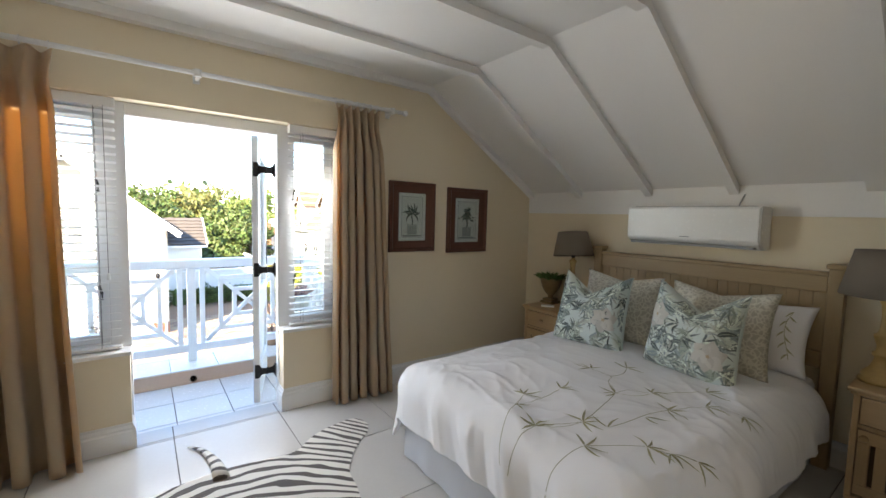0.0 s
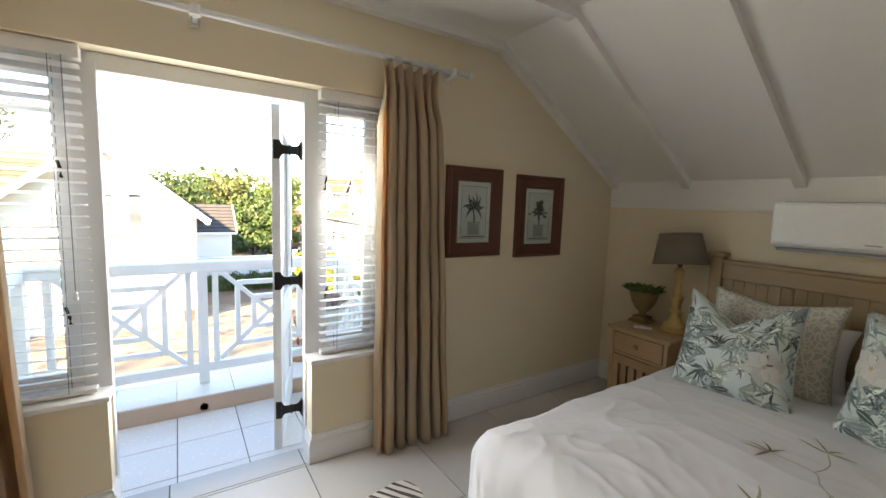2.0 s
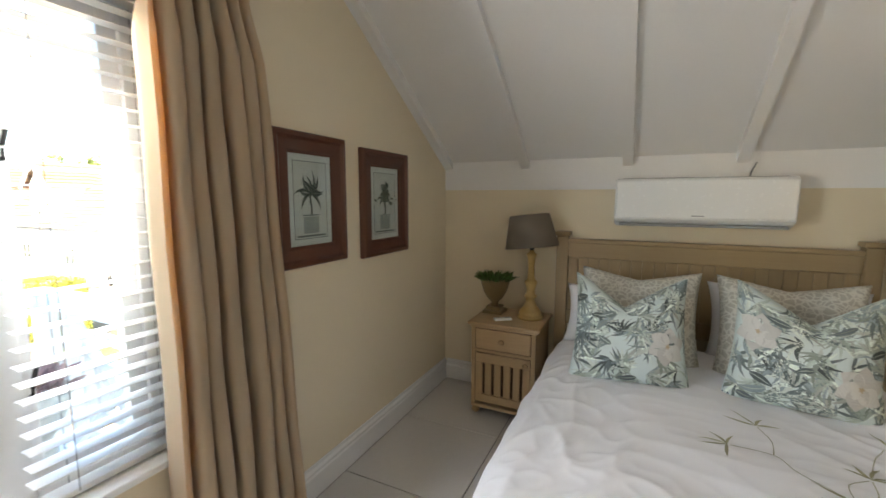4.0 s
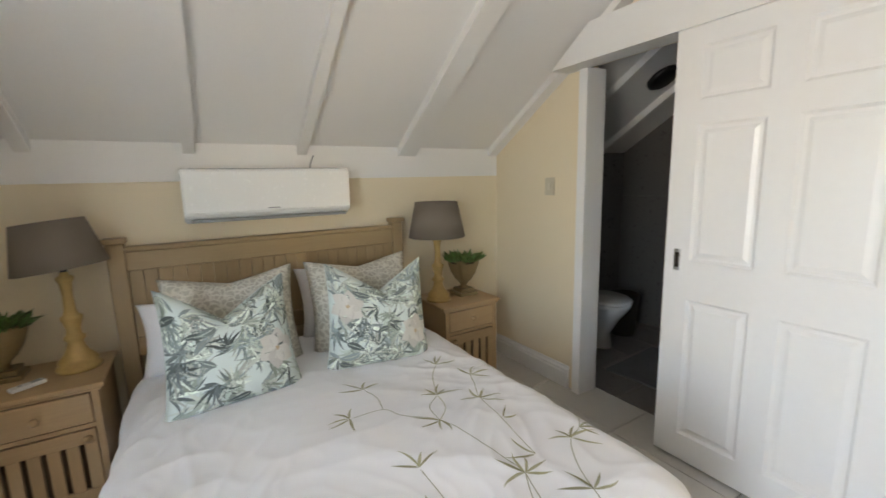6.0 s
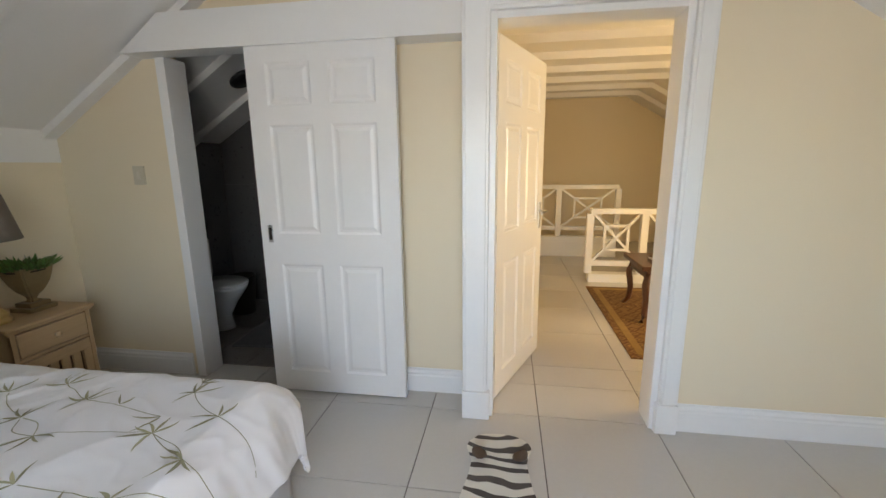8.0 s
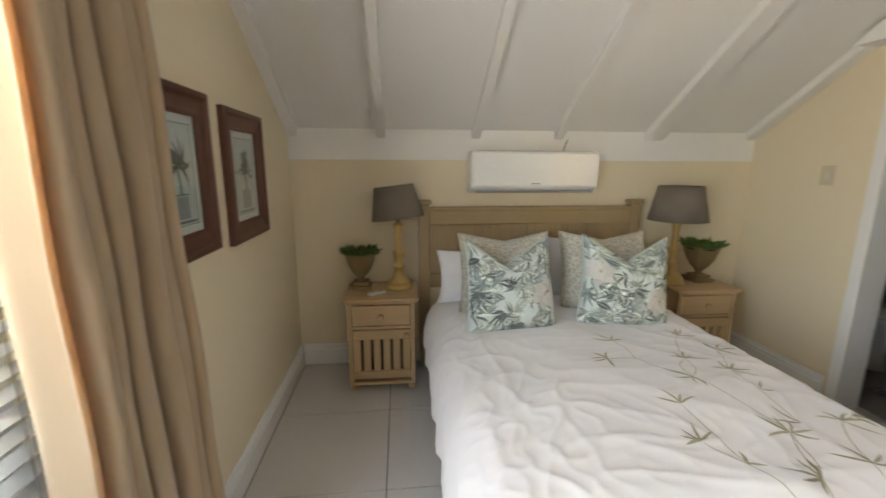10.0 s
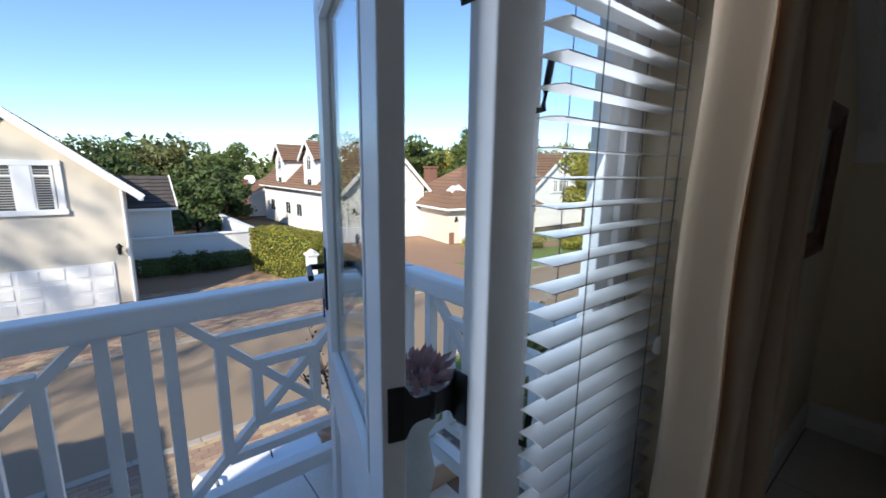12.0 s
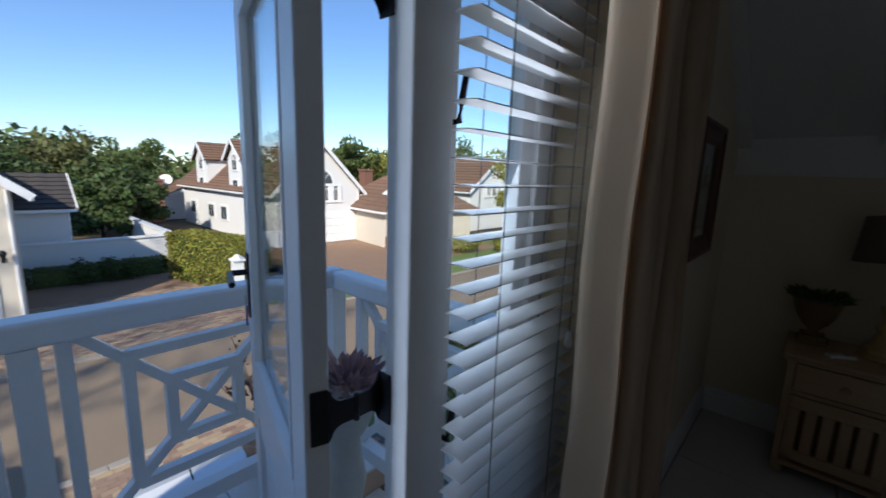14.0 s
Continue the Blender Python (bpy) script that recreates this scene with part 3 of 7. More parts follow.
# ---- curtains ----
bm = tube(bmesh.new(), [(0.085, -1.53, 2.125), (0.085, -4.1, 2.125)], 0.014, 12)
rod = thing("curtain_rod", "long white curtain rod on wall brackets above the balcony door", "curtain rod")
part("rod", bm, GLOSSW, rod, "", True)
for y, s in ((-1.53, 1), (-4.1, -1)):
    part("finial", lathe(bmesh.new(), [(0.006, 0), (0.02, 0.008), (0.023, 0.02), (0.018, 0.034), (0.0, 0.04)], 14), GLOSSW, rod, "", True).matrix_basis = pose(0.085, y, 2.125, -90 * s, 0, 0)
for y in (-1.62, -2.866, -4.0):
    bm = boxes((0, 0.012, y - 0.018, y + 0.018, 2.085, 2.165), (0.01, 0.085, y - 0.009, y + 0.009, 2.100, 2.112), bevel=0.003)
    lathe(bm, [(0.021, -0.02), (0.021, 0.02)], 14, (0.085, y, 2.125))
    part("bracket", bm, GLOSSW, rod)


def curtain(y0, y1, seed, folds, spread, depth):
    """A pinch-pleated curtain: deep upright folds that open downwards from a gathered heading."""
    rng = random.Random(seed)
    th = thing("curtain", "beige pleated floor-length curtain, drawn aside", "curtain", "curtains at the balcony door")
    wid = [rng.uniform(0.75, 1.3) for _ in range(folds)]
    edge = [sum(wid[:k]) / sum(wid) for k in range(folds + 1)]
    amp = [depth * rng.uniform(0.7, 1.15) for _ in range(folds + 1)]
    lean = [rng.uniform(-0.012, 0.012) for _ in range(folds + 1)]

    def f(u, v):
        z = 0.008 + 2.085 * v
        k = min(folds - 1, max(i for i in range(folds) if edge[i] <= u + 1e-9))
        s = (u - edge[k]) / (edge[k + 1] - edge[k])
        a = amp[k] * (1 - s) + amp[k + 1] * s
        head = max(0.0, (v - 0.86) / 0.14) ** 0.8
        c = math.cos(2 * math.pi * s)
        c = math.copysign(abs(c) ** 0.72, c)
        x = 0.092 + a * (1 - 0.72 * head) * (0.80 + 0.20 * (1 - v)) * c
        x += 0.012 * head * math.cos(6 * math.pi * s) * max(0.0, 1 - (v - 0.93) * 6) + 0.004 * math.sin(9 * z + 5 * k)
        pinch = 0.02 * math.exp(-((v - 0.94) / 0.05) ** 2) * (1 - 2 * u)
        y = y0 + pinch + (y1 - y0) * u * (1 + spread * (1 - v) ** 1.2) + 0.016 * math.sin(4 * math.pi * s) * (1 - head) + lean[k] * (1 - s) * math.sin(math.pi * v) + lean[k + 1] * s * math.sin(math.pi * v)
        return (max(0.016, x), y, z + (0.010 * c if v > 0.98 else 0))
    ob = part("cloth", sheet(bmesh.new(), f, folds * 22, 48), CURTAIN, th, "", True)
    so = ob.modifiers.new("thick", "SOLIDIFY")
    so.thickness = 0.003
    for k in range(folds + 1):
        y = y0 + (y1 - y0) * (k + 0.2) / (folds + 0.4)
        bm = tube(bmesh.new(), [(0.085 + 0.019 * math.cos(a), y, 2.123 + 0.019 * math.sin(a)) for a in [i * 0.483 for i in range(14)]], 0.003, 5)
        part("ring", bm, GLOSSW, th, "white curtain ring", True)
    return th


curtain(-2.065, -1.735, 3, 6, 0.34, 0.066)
curtain(-4.00, -3.46, 8, 5, 0.08, 0.072)

# ---- doors on the east side ----
structure("pelmet", poly_prism(bmesh.new(), [(-0.69, 1.994), (-0.955, 2.185), (-2.598, 2.185), (-2.598, 1.994)], 3.065, 3.204, 0), GLOSSW, "white boxed pelmet over the sliding door", "pelmet")
structure("trim", boxes((3.18, 3.345, -0.86, -0.80, 0.0, 2.0), bevel=0.003), GLOSSW, "white door lining of the bathroom opening", "trim")
structure("trim", boxes((3.19, 3.345, -1.64, -1.60, 0.0, 2.0), bevel=0.003), GLOSSW, "white door lining of the bathroom opening", "trim")


def panel_door(th, w, h, t):
    """Six raised panels in a moulded white leaf; x along the width, y the thickness, z up."""
    rows = ((0.13, 0.80), (0.98, 1.58), (1.68, 1.90))
    cols = ((0.11, w / 2 - 0.05), (w / 2 + 0.05, w - 0.11))
    xs = sorted({0, w, *[c for p in cols for c in p]})
    zs = sorted({0, h, *[c for p in rows for c in p]})
    bm = bmesh.new()
    for y, o in ((0.0, -1), (t, 1)):
        for i in range(len(xs) - 1):
            for k in range(len(zs) - 1):
                a, b, c, d = xs[i], xs[i + 1], zs[k], zs[k + 1]
                if (a, b) in cols and (c, d) in rows:
                    rings = []
                    for inset, dep in ((0, 0), (0.012, 0.009), (0.024, 0.009), (0.042, 0.003)):
                        yy = y - o * dep
                        rings.append([bm.verts.new(p) for p in ((a + inset, yy, c + inset), (b - inset, yy, c + inset), (b - inset, yy, d - inset), (a + inset, yy, d - inset))])
                    for r0, r1 in zip(rings, rings[1:]):
                        for m in range(4):
                            bm.faces.new((r0[m], r0[(m + 1) % 4], r1[(m + 1) % 4], r1[m]))
                    bm.faces.new(rings[-1])
                else:
                    bm.faces.new([bm.verts.new(p) for p in ((a, y, c), (b, y, c), (b, y, d), (a, y, d))])
    for p, q in (((0, 0), (0, h)), ((0, h), (w, h)), ((w, h), (w, 0)), ((w, 0), (0, 0))):
        bm.faces.new([bm.verts.new(v) for v in ((p[0], 0, p[1]), (q[0], 0, q[1]), (q[0], t, q[1]), (p[0], t, p[1]))])
    bmesh.ops.remove_doubles(bm, verts=bm.verts, dist=1e-5)
    bmesh.ops.recalc_face_normals(bm, faces=bm.faces)
    return part("leaf", bm, GLOSSW, th)


sl = thing("sliding_door", "white six-panel sliding door, partly open before the bathroom", "door", "", pose(3.125, -2.253, 0.012, 0, 0, 90))
panel_door(sl, 0.828, 2.03, 0.040)
bm = boxes((0.755, 0.785, 0.0395, 0.043, 0.93, 1.03), bevel=0.001)
part("pull_frame", bm, CHROME, sl, "steel flush pull")
# raised dark plate: the recess is shade by colour, nothing is cut in
part("pull_recess_shade", boxes((0.761, 0.779, 0.0425, 0.0445, 0.945, 1.015)), DARK, sl, "flat dark plate painting the shade in the flush pull's recess")

# entry doorway: frame, architrave and the leaf opened onto the landing
fr = structure("door_2", boxes((2.985, 3.145, -2.768, -2.735, 0.0, 2.055), (2.985, 3.145, -3.61, -3.577, 0.0, 2.055), (2.985, 3.145, -3.577, -2.768, 2.022, 2.055), bevel=0.003), GLOSSW, "white entry door frame", "door frame")
for r in ((2.962, 3.0, -2.735, -2.604, 0.16, 2.145), (2.962, 3.0, -3.70, -3.61, 0.16, 2.145), (2.962, 3.0, -3.61, -2.735, 2.055, 2.145)):
    bm = boxes(r, (r[0] - 0.010, r[0], r[2] + 0.014, r[3] - 0.014, r[4] + (0.014 if r[4] > 1 else 0), r[5] - 0.014), bevel=0.004)
    part("architrave", bm, GLOSSW, fr)
for y, w in ((-2.75, 0.148), (-3.70, 0.105)):
    part("plinth_block", boxes((2.945, 3.0, y, y + w, 0.0, 0.16), bevel=0.004), GLOSSW, fr)
for z in (0.25, 1.0, 1.78):
    part("hinge", boxes((3.128, 3.150, -2.772, -2.764, z - 0.05, z + 0.05), bevel=0.002), CHROME, fr)
EA = math.degrees(math.atan2(-0.286, 0.71))
ld = thing("entry_door", "white six-panel hinged door, open onto the landing", "door", "", pose(3.152, -2.772, 0.010, 0, 0, EA))
panel_door(ld, 0.79, 2.0, 0.040)
for yy, s in ((0.0, -1), (0.040, 1)):
    bm = boxes((0.715, 0.755, min(yy, yy + s * 0.006), max(yy, yy + s * 0.006), 0.92, 1.10), bevel=0.002)
    tube(bm, [(0.735, yy, 1.04), (0.735, yy + s * 0.05, 1.04), (0.725, yy + s * 0.055, 1.04), (0.62, yy + s * 0.055, 1.038)], 0.009, 8)
    part("handle", bm, CHROME, ld, "brushed steel lever handle")
sw = thing("light_switch", "beige rocker light switch on the cream wall", "light switch")
part("plate", boxes((3.195, W + 0.001, -0.605, -0.525, 1.27, 1.385), bevel=0.003), paint("beige_plastic", (0.62, 0.56, 0.43), 0.4), sw)
part("rocker", boxes((3.191, 3.197, -0.577, -0.553, 1.305, 1.35), bevel=0.002), paint("ivory_plastic", (0.68, 0.62, 0.50), 0.35), sw)

# ---- bathroom beyond the sliding door ----
BTILE = paint("grey_bathroom_tile", (0.13, 0.125, 0.12), 0.3, var=0.08, grain=30, bump=0.03)
structure("wall_bath_east", boxes((4.75, 4.87, -2.60, 0.0, -0.2, 2.5)), BTILE, "grey tiled bathroom wall", "wall")
structure("wall_bath_south", boxes((3.33, 4.87, -2.70, -2.60, -0.2, 2.5)), CREAM, "wall between bathroom and landing", "wall")
bath_floor = structure("bathroom_floor", boxes((3.36, 4.75, -2.60, 0.0, -0.2, -0.006)), GROUT, "grey tiled bathroom floor", "floor")
structure("bathroom_tiling", boxes((3.33, 4.75, -0.012, 0.0, 0.0, 1.60), (4.738, 4.75, -2.6, -0.012, 0.0, 1.20)), BTILE, "dark grey wall tiles", "tiling")
structure("ceiling_bath", poly_prism(bmesh.new(), [(0, KNEE), (BEND, FLAT), (-2.6, FLAT), (-2.6, FLAT + 0.1), (BEND, FLAT + 0.1), (0, KNEE + 0.1)], 3.33, 4.75, 0), WHITE, "sloping white bathroom ceiling", "ceiling")
for x in (3.75, 4.35):
    structure("ceiling_beam", poly_prism(bmesh.new(), [(0, KNEE - 0.06), (BEND, FLAT - 0.055), (-2.6, FLAT - 0.055), (-2.6, FLAT), (BEND, FLAT), (0, KNEE)], x - 0.03, x + 0.03, 0), WHITE, "white painted ceiling beam", "beam")
PORC = paint("white_porcelain", (0.80, 0.80, 0.78), 0.1, var=0.01, bump=0.0)
wc = thing("toilet", "white porcelain toilet against the tiled wall", "toilet", "", pose(3.98, -0.02, 0, 0, 0, 0))
bm = bmesh.new()
rings = []
for (sx, sy, z, y) in ((0.10, 0.15, 0.0, -0.33), (0.085, 0.13, 0.12, -0.33), (0.13, 0.17, 0.24, -0.36), (0.18, 0.23, 0.36, -0.39), (0.188, 0.24, 0.395, -0.39)):
    rings.append([bm.verts.new((sx * math.cos(2 * math.pi * i / 24), y + sy * math.sin(2 * math.pi * i / 24), z)) for i in range(24)])
for a, b in zip(rings, rings[1:]):
    for i in range(24):
        bm.faces.new((a[i], a[(i + 1) % 24], b[(i + 1) % 24], b[i]))
bm.faces.new(rings[-1])
bm.faces.new(list(reversed(rings[0])))
part("bowl", bm, PORC, wc, "", True)
part("cistern", boxes((-0.20, 0.20, -0.19, 0.0, 0.40, 0.76), bevel=0.02), PORC, wc)
bm = bmesh.new()
lathe(bm, [(0.0, 0.0), (0.19, 0.0), (0.195, 0.012), (0.18, 0.025), (0.0, 0.03)], 24)
bmesh.ops.scale(bm, vec=(1, 1.25, 1), verts=bm.verts)
bmesh.ops.translate(bm, vec=(0, -0.39, 0.397), verts=bm.verts)
part("seat_lid", bm, PORC, wc, "white toilet seat lid", True)
bmat = thing("bath_mat", "grey tufted bath mat on the bathroom floor", "mat", "", pose(3.95, -0.95, 0.0005, 0, 0, 4))
part("mat", boxes((-0.32, 0.32, -0.24, 0.24, 0.0, 0.016), bevel=0.007), paint("grey_bath_mat", (0.16, 0.16, 0.165), 0.95, var=0.2, scale=12, grain=160, bump=0.6), bmat)
bin_ = thing("waste_bin", "dark round waste bin beside the toilet", "bin", "", pose(4.36, -0.34, 0.0005))
part("bucket", lathe(bmesh.new(), [(0.0, 0.0), (0.10, 0.0), (0.13, 0.36), (0.135, 0.365), (0.125, 0.365), (0.095, 0.01), (0.0, 0.01)], 24), paint("dark_brown_plastic", (0.03, 0.025, 0.02), 0.4), bin_, "", True)
vent = thing("ceiling_vent", "dark round extractor vent on the bathroom ceiling", "vent", "", pose(4.1, -0.74, KNEE + 0.74 * rise - 0.002, -180 + math.degrees(math.atan(rise)) * -1, 0, 0))
part("ring", lathe(bmesh.new(), [(0.0, 0.0), (0.11, 0.0), (0.11, 0.02), (0.09, 0.035), (0.0, 0.03)], 20), BLACKM, vent, "", True)

# ---- the bed ----
BX0, BX1, BY0, BY1 = 0.93, 2.28, -1.97, -0.12
bed = thing("bed", "double bed with khaki wooden headboard, grey valance and pale mattress", "bed")
for x in (0.855, 2.315):
    part("post", boxes((x - 0.036, x + 0.036, -0.095, -0.024, 0.0, 1.125), bevel=0.006), HEADW, bed)
    part("post_cap", boxes((x - 0.047, x + 0.047, -0.106, -0.022, 1.125, 1.152), bevel=0.006), HEADW, bed)
part("headboard_rail", boxes((0.891, 2.279, -0.088, -0.035, 0.99, 1.085), bevel=0.006), HEADX, bed)
part("headboard_moulding", boxes((0.891, 2.279, -0.098, -0.028, 1.085, 1.108), bevel=0.007), HEADX, bed)
part("headboard_rail", boxes((0.891, 2.279, -0.085, -0.035, 0.56, 0.655), bevel=0.006), HEADX, bed)
part("headboard_rail", boxes((0.891, 2.279, -0.085, -0.035, 0.20, 0.30), bevel=0.006), HEADX, bed)
for i in range(23):
    a = 0.891 + i * 0.06035
    part("plank", boxes((a + 0.0006, a + 0.0597, -0.070, -0.050, 0.655, 0.99), bevel=0.0025), HEADW, bed)
part("mattress", boxes((BX0, BX1, BY0 + 0.03, BY1, 0.30, 0.52), bevel=0.04), LINEN, bed)
part("base", boxes((BX0 + 0.02, BX1 - 0.02, BY0 + 0.05, BY1, 0.06, 0.30)), VALANCE, bed)


def skirt(u, v):
    """The valance's hanging cloth round three sides."""
    run = [(BX0, BY1), (BX0, BY0), (BX1, BY0), (BX1, BY1)]
    lens = [BY1 - BY0, BX1 - BX0, BY1 - BY0]
    s = u * sum(lens)
    for k in range(3):
        if s <= lens[k] + 1e-6:
            break
        s -= lens[k]
    f = min(1, s / lens[k])
    p = Vector(run[k]).lerp(Vector(run[k + 1]), f)
    n = (Vector((-1, 0)), Vector((0, -1)), Vector((1, 0)))[k]
    o = 0.006 * math.sin(u * 95 + 2 * math.sin(u * 31)) * (1 - v)
    return (p.x + n.x * o, p.y + n.y * o, 0.008 + 0.42 * v)


part("valance", sheet(bmesh.new(), skirt, 240, 8), VALANCE, bed, "pale grey hanging valance", True)

TOP = 0.525
DC = (BX0 + BX1) / 2


def crease(v, sharp=2.6):
    """Rumpled cloth: narrow raised creases between soft hollows."""
    return max(0.0, 1 - abs(noise.noise(v)) * sharp) ** 2


def hang_at(a, b):
    """The duvet's surface over a (across) and b (along, from the head), in cloth metres."""
    hw, fl, r = 0.61, -1.895, 0.15
    dx, dy = max(abs(a) - hw, 0), max(fl - b, 0)
    d = math.hypot(dx, dy)
    px, py = max(-hw, min(hw, a)), max(fl, b)
    ux, uy = (math.copysign(dx, a) / d, -dy / d) if d > 0 else (0, 0)
    an = min(d / r, 1.42)
    out = r * math.sin(an)
    drop = r * (1 - math.cos(an)) + max(0, d - r * 1.42) * 0.97
    edge = b - 0.4 * a if dx >= dy else a + 0.3 * b
    side = min(1, drop / 0.14)
    v = Vector((a, b, 0))
    out += max(0, d - r * 1.42) * 0.06 + side * (0.011 * math.sin(edge * 19 + 2.1 * math.sin(edge * 7)) + 0.016 * noise.noise(Vector((edge * 9, drop * 3, 2))) + 0.006 * noise.noise(Vector((edge * 27, drop * 6, 5))))
    warp = Vector((noise.noise(v * 1.7), noise.noise(v * 1.7 + Vector((5, 2, 0))), 0)) * 0.35
    fine = 0.35 + 0.65 * min(1, (abs(a) / 0.6) ** 2 + max(0, (-1.2 - b) / 0.7))
    puff = 0.034 * (1 - (a / 0.95) ** 2) + 0.013 * noise.noise(v * 2.0) + 0.006 * noise.noise(v * 4.7)
    puff += 0.008 * crease((v + warp) * 2.1) + fine * (0.0065 * crease(Vector((a * 3.2 + b * 2.4, b * 5.2 - a * 2.0, 3)) + warp * 3) + 0.0035 * crease((v + warp * 0.5) * 9.5 + Vector((0, 0, 8)), 2.2))
    z = TOP + puff * max(0.35, 1 - drop / 0.25) - drop
    return Vector((DC + px + ux * out, py + uy * out, max(0.02, z)))


duvet = thing("duvet", "white cotton duvet with embroidered green bamboo sprigs, spread over the bed", "duvet")
HA = 0.975
cloth = part("cover", sheet(bmesh.new(), lambda u, v: hang_at(u, v), 230, 250, -HA, HA, -2.255, -0.30), LINEN, duvet, "", True)
so = cloth.modifiers.new("thick", "SOLIDIFY")
so.thickness, so.offset = 0.02, -1
THREAD = paint("olive_embroidery", (0.38, 0.37, 0.24), 0.7, var=0.15, grain=300, obrand=0.22)


def strip(bm, S, pts, widths, off):
    """A narrow ribbon laid on a surface S(a, b)."""
    prev = None
    for i, p in enumerate(pts):
        q = pts[min(i + 1, len(pts) - 1)]
        o = pts[max(i - 1, 0)]
        d = Vector((q[0] - o[0], q[1] - o[1])).normalized()
        n = Vector((-d.y, d.x)) * widths[i] / 2
        row = [bm.verts.new(S(p[0] + n.x, p[1] + n.y) + off), bm.verts.new(S(p[0] - n.x, p[1] - n.y) + off)]
        if prev:
            bm.faces.new((prev[0], row[0], row[1], prev[1]))
        prev = row


def leaf_on(bm, S, a, b, ang, length, width, off, bend=0.25, n=6):
    pts, ws = [], []
    for i in range(n + 1):
        f = i / n
        t = ang + bend * (f - 0.5)
        pts.append((a + length * f * math.cos(t), b + length * f * math.sin(t)))
        ws.append(max(0.0008, width * math.sin(math.pi * min(1, f ** 0.75)) ** 0.9))
    strip(bm, S, pts, ws, off)


def on_duvet(p, q):
    return hang_at(p - DC, q)


def stem(points):
    """An embroidered stem, rounded through its points."""
    pts = []
    for i in range(len(points) - 1):
        p0, p1, p2, p3 = (Vector(points[max(0, min(len(points) - 1, i + k))]) for k in (-1, 0, 1, 2))
        for k in range(8):
            t = k / 8
            pts.append(0.5 * (2 * p1 + (p2 - p0) * t + (2 * p0 - 5 * p1 + 4 * p2 - p3) * t * t + (3 * p1 - p0 - 3 * p2 + p3) * t ** 3))
    bm = bmesh.new()
    strip(bm, on_duvet, pts, [0.0027] * len(pts), Vector((0, 0, 0.0022)))
    part("embroidered_stem", bm, THREAD, duvet, "olive green bamboo embroidery")


def leaf_star(x, y, ang, n, span, rng):
    """A fan of slender embroidered leaves."""
    for k in range(n):
        bm = bmesh.new()
        a = ang + span * (k / max(1, n - 1) - 0.5) + rng.uniform(-0.18, 0.18)
        leaf_on(bm, on_duvet, x, y, a, rng.uniform(0.055, 0.105), rng.uniform(0.0075, 0.0105), Vector((0, 0, 0.0026 + 0.0003 * k)), rng.uniform(-0.45, 0.45), 7)
        part("embroidered_leaf", bm, THREAD, duvet)


for pts in (((1.76, -2.12), (1.70, -1.97), (1.655, -1.86), (1.60, -1.755)), ((1.66, -1.87), (1.668, -1.70), (1.662, -1.57)),
            ((1.80, -2.14), (1.80, -2.02), (1.82, -1.925), (1.86, -1.83), (1.908, -1.745)), ((1.908, -1.745), (1.885, -1.60), (1.835, -1.40), (1.74, -1.30), (1.70, -1.22), (1.578, -1.215)),
            ((1.70, -1.22), (1.715, -1.13), (1.69, -1.05)), ((1.835, -1.40), (1.90, -1.33), (1.922, -1.235)), ((1.835, -1.40), (1.85, -1.30), (1.922, -1.235)),
            ((1.908, -1.745), (1.87, -1.86), (1.82, -1.925)), ((1.99, -1.70), (2.015, -1.55), (2.048, -1.345), (2.09, -1.25), (2.127, -1.17), (2.18, -1.13), (2.25, -1.12)),
            ((1.97, -2.14), (1.985, -2.02), (2.018, -1.89), (2.075, -1.78), (2.144, -1.70), (2.213, -1.675), (2.28, -1.61)), ((1.922, -1.235), (1.99, -1.08), (2.06, -0.99))):
    stem(pts)
srng = random.Random(21)
for x, y, ang, n, span in ((1.60, -1.755, 2.0, 5, 2.6), (1.662, -1.57, 1.4, 4, 2.2), (1.655, -1.86, 0.4, 2, 0.9), (1.82, -1.925, 2.6, 5, 3.2), (1.908, -1.745, 1.2, 6, 3.6), (1.835, -1.40, 3.6, 4, 2.4),
                           (1.578, -1.215, 2.9, 5, 3.0), (1.69, -1.05, 1.7, 4, 2.4), (1.922, -1.235, 1.3, 5, 2.6), (2.03, -1.50, 0.2, 2, 1.0), (2.048, -1.345, 0.9, 5, 3.2), (2.127, -1.17, 0.6, 4, 2.6),
                           (2.25, -1.12, -0.4, 4, 1.9), (2.018, -1.89, 1.0, 4, 2.8), (2.144, -1.70, 0.8, 5, 3.2), (2.213, -1.675, -0.5, 3, 1.6), (2.28, -1.61, 0.2, 3, 1.6), (2.06, -0.99, 1.0, 4, 2.2), (1.99, -1.70, 2.4, 2, 1.0)):
    leaf_star(x, y, ang, n, span, srng)


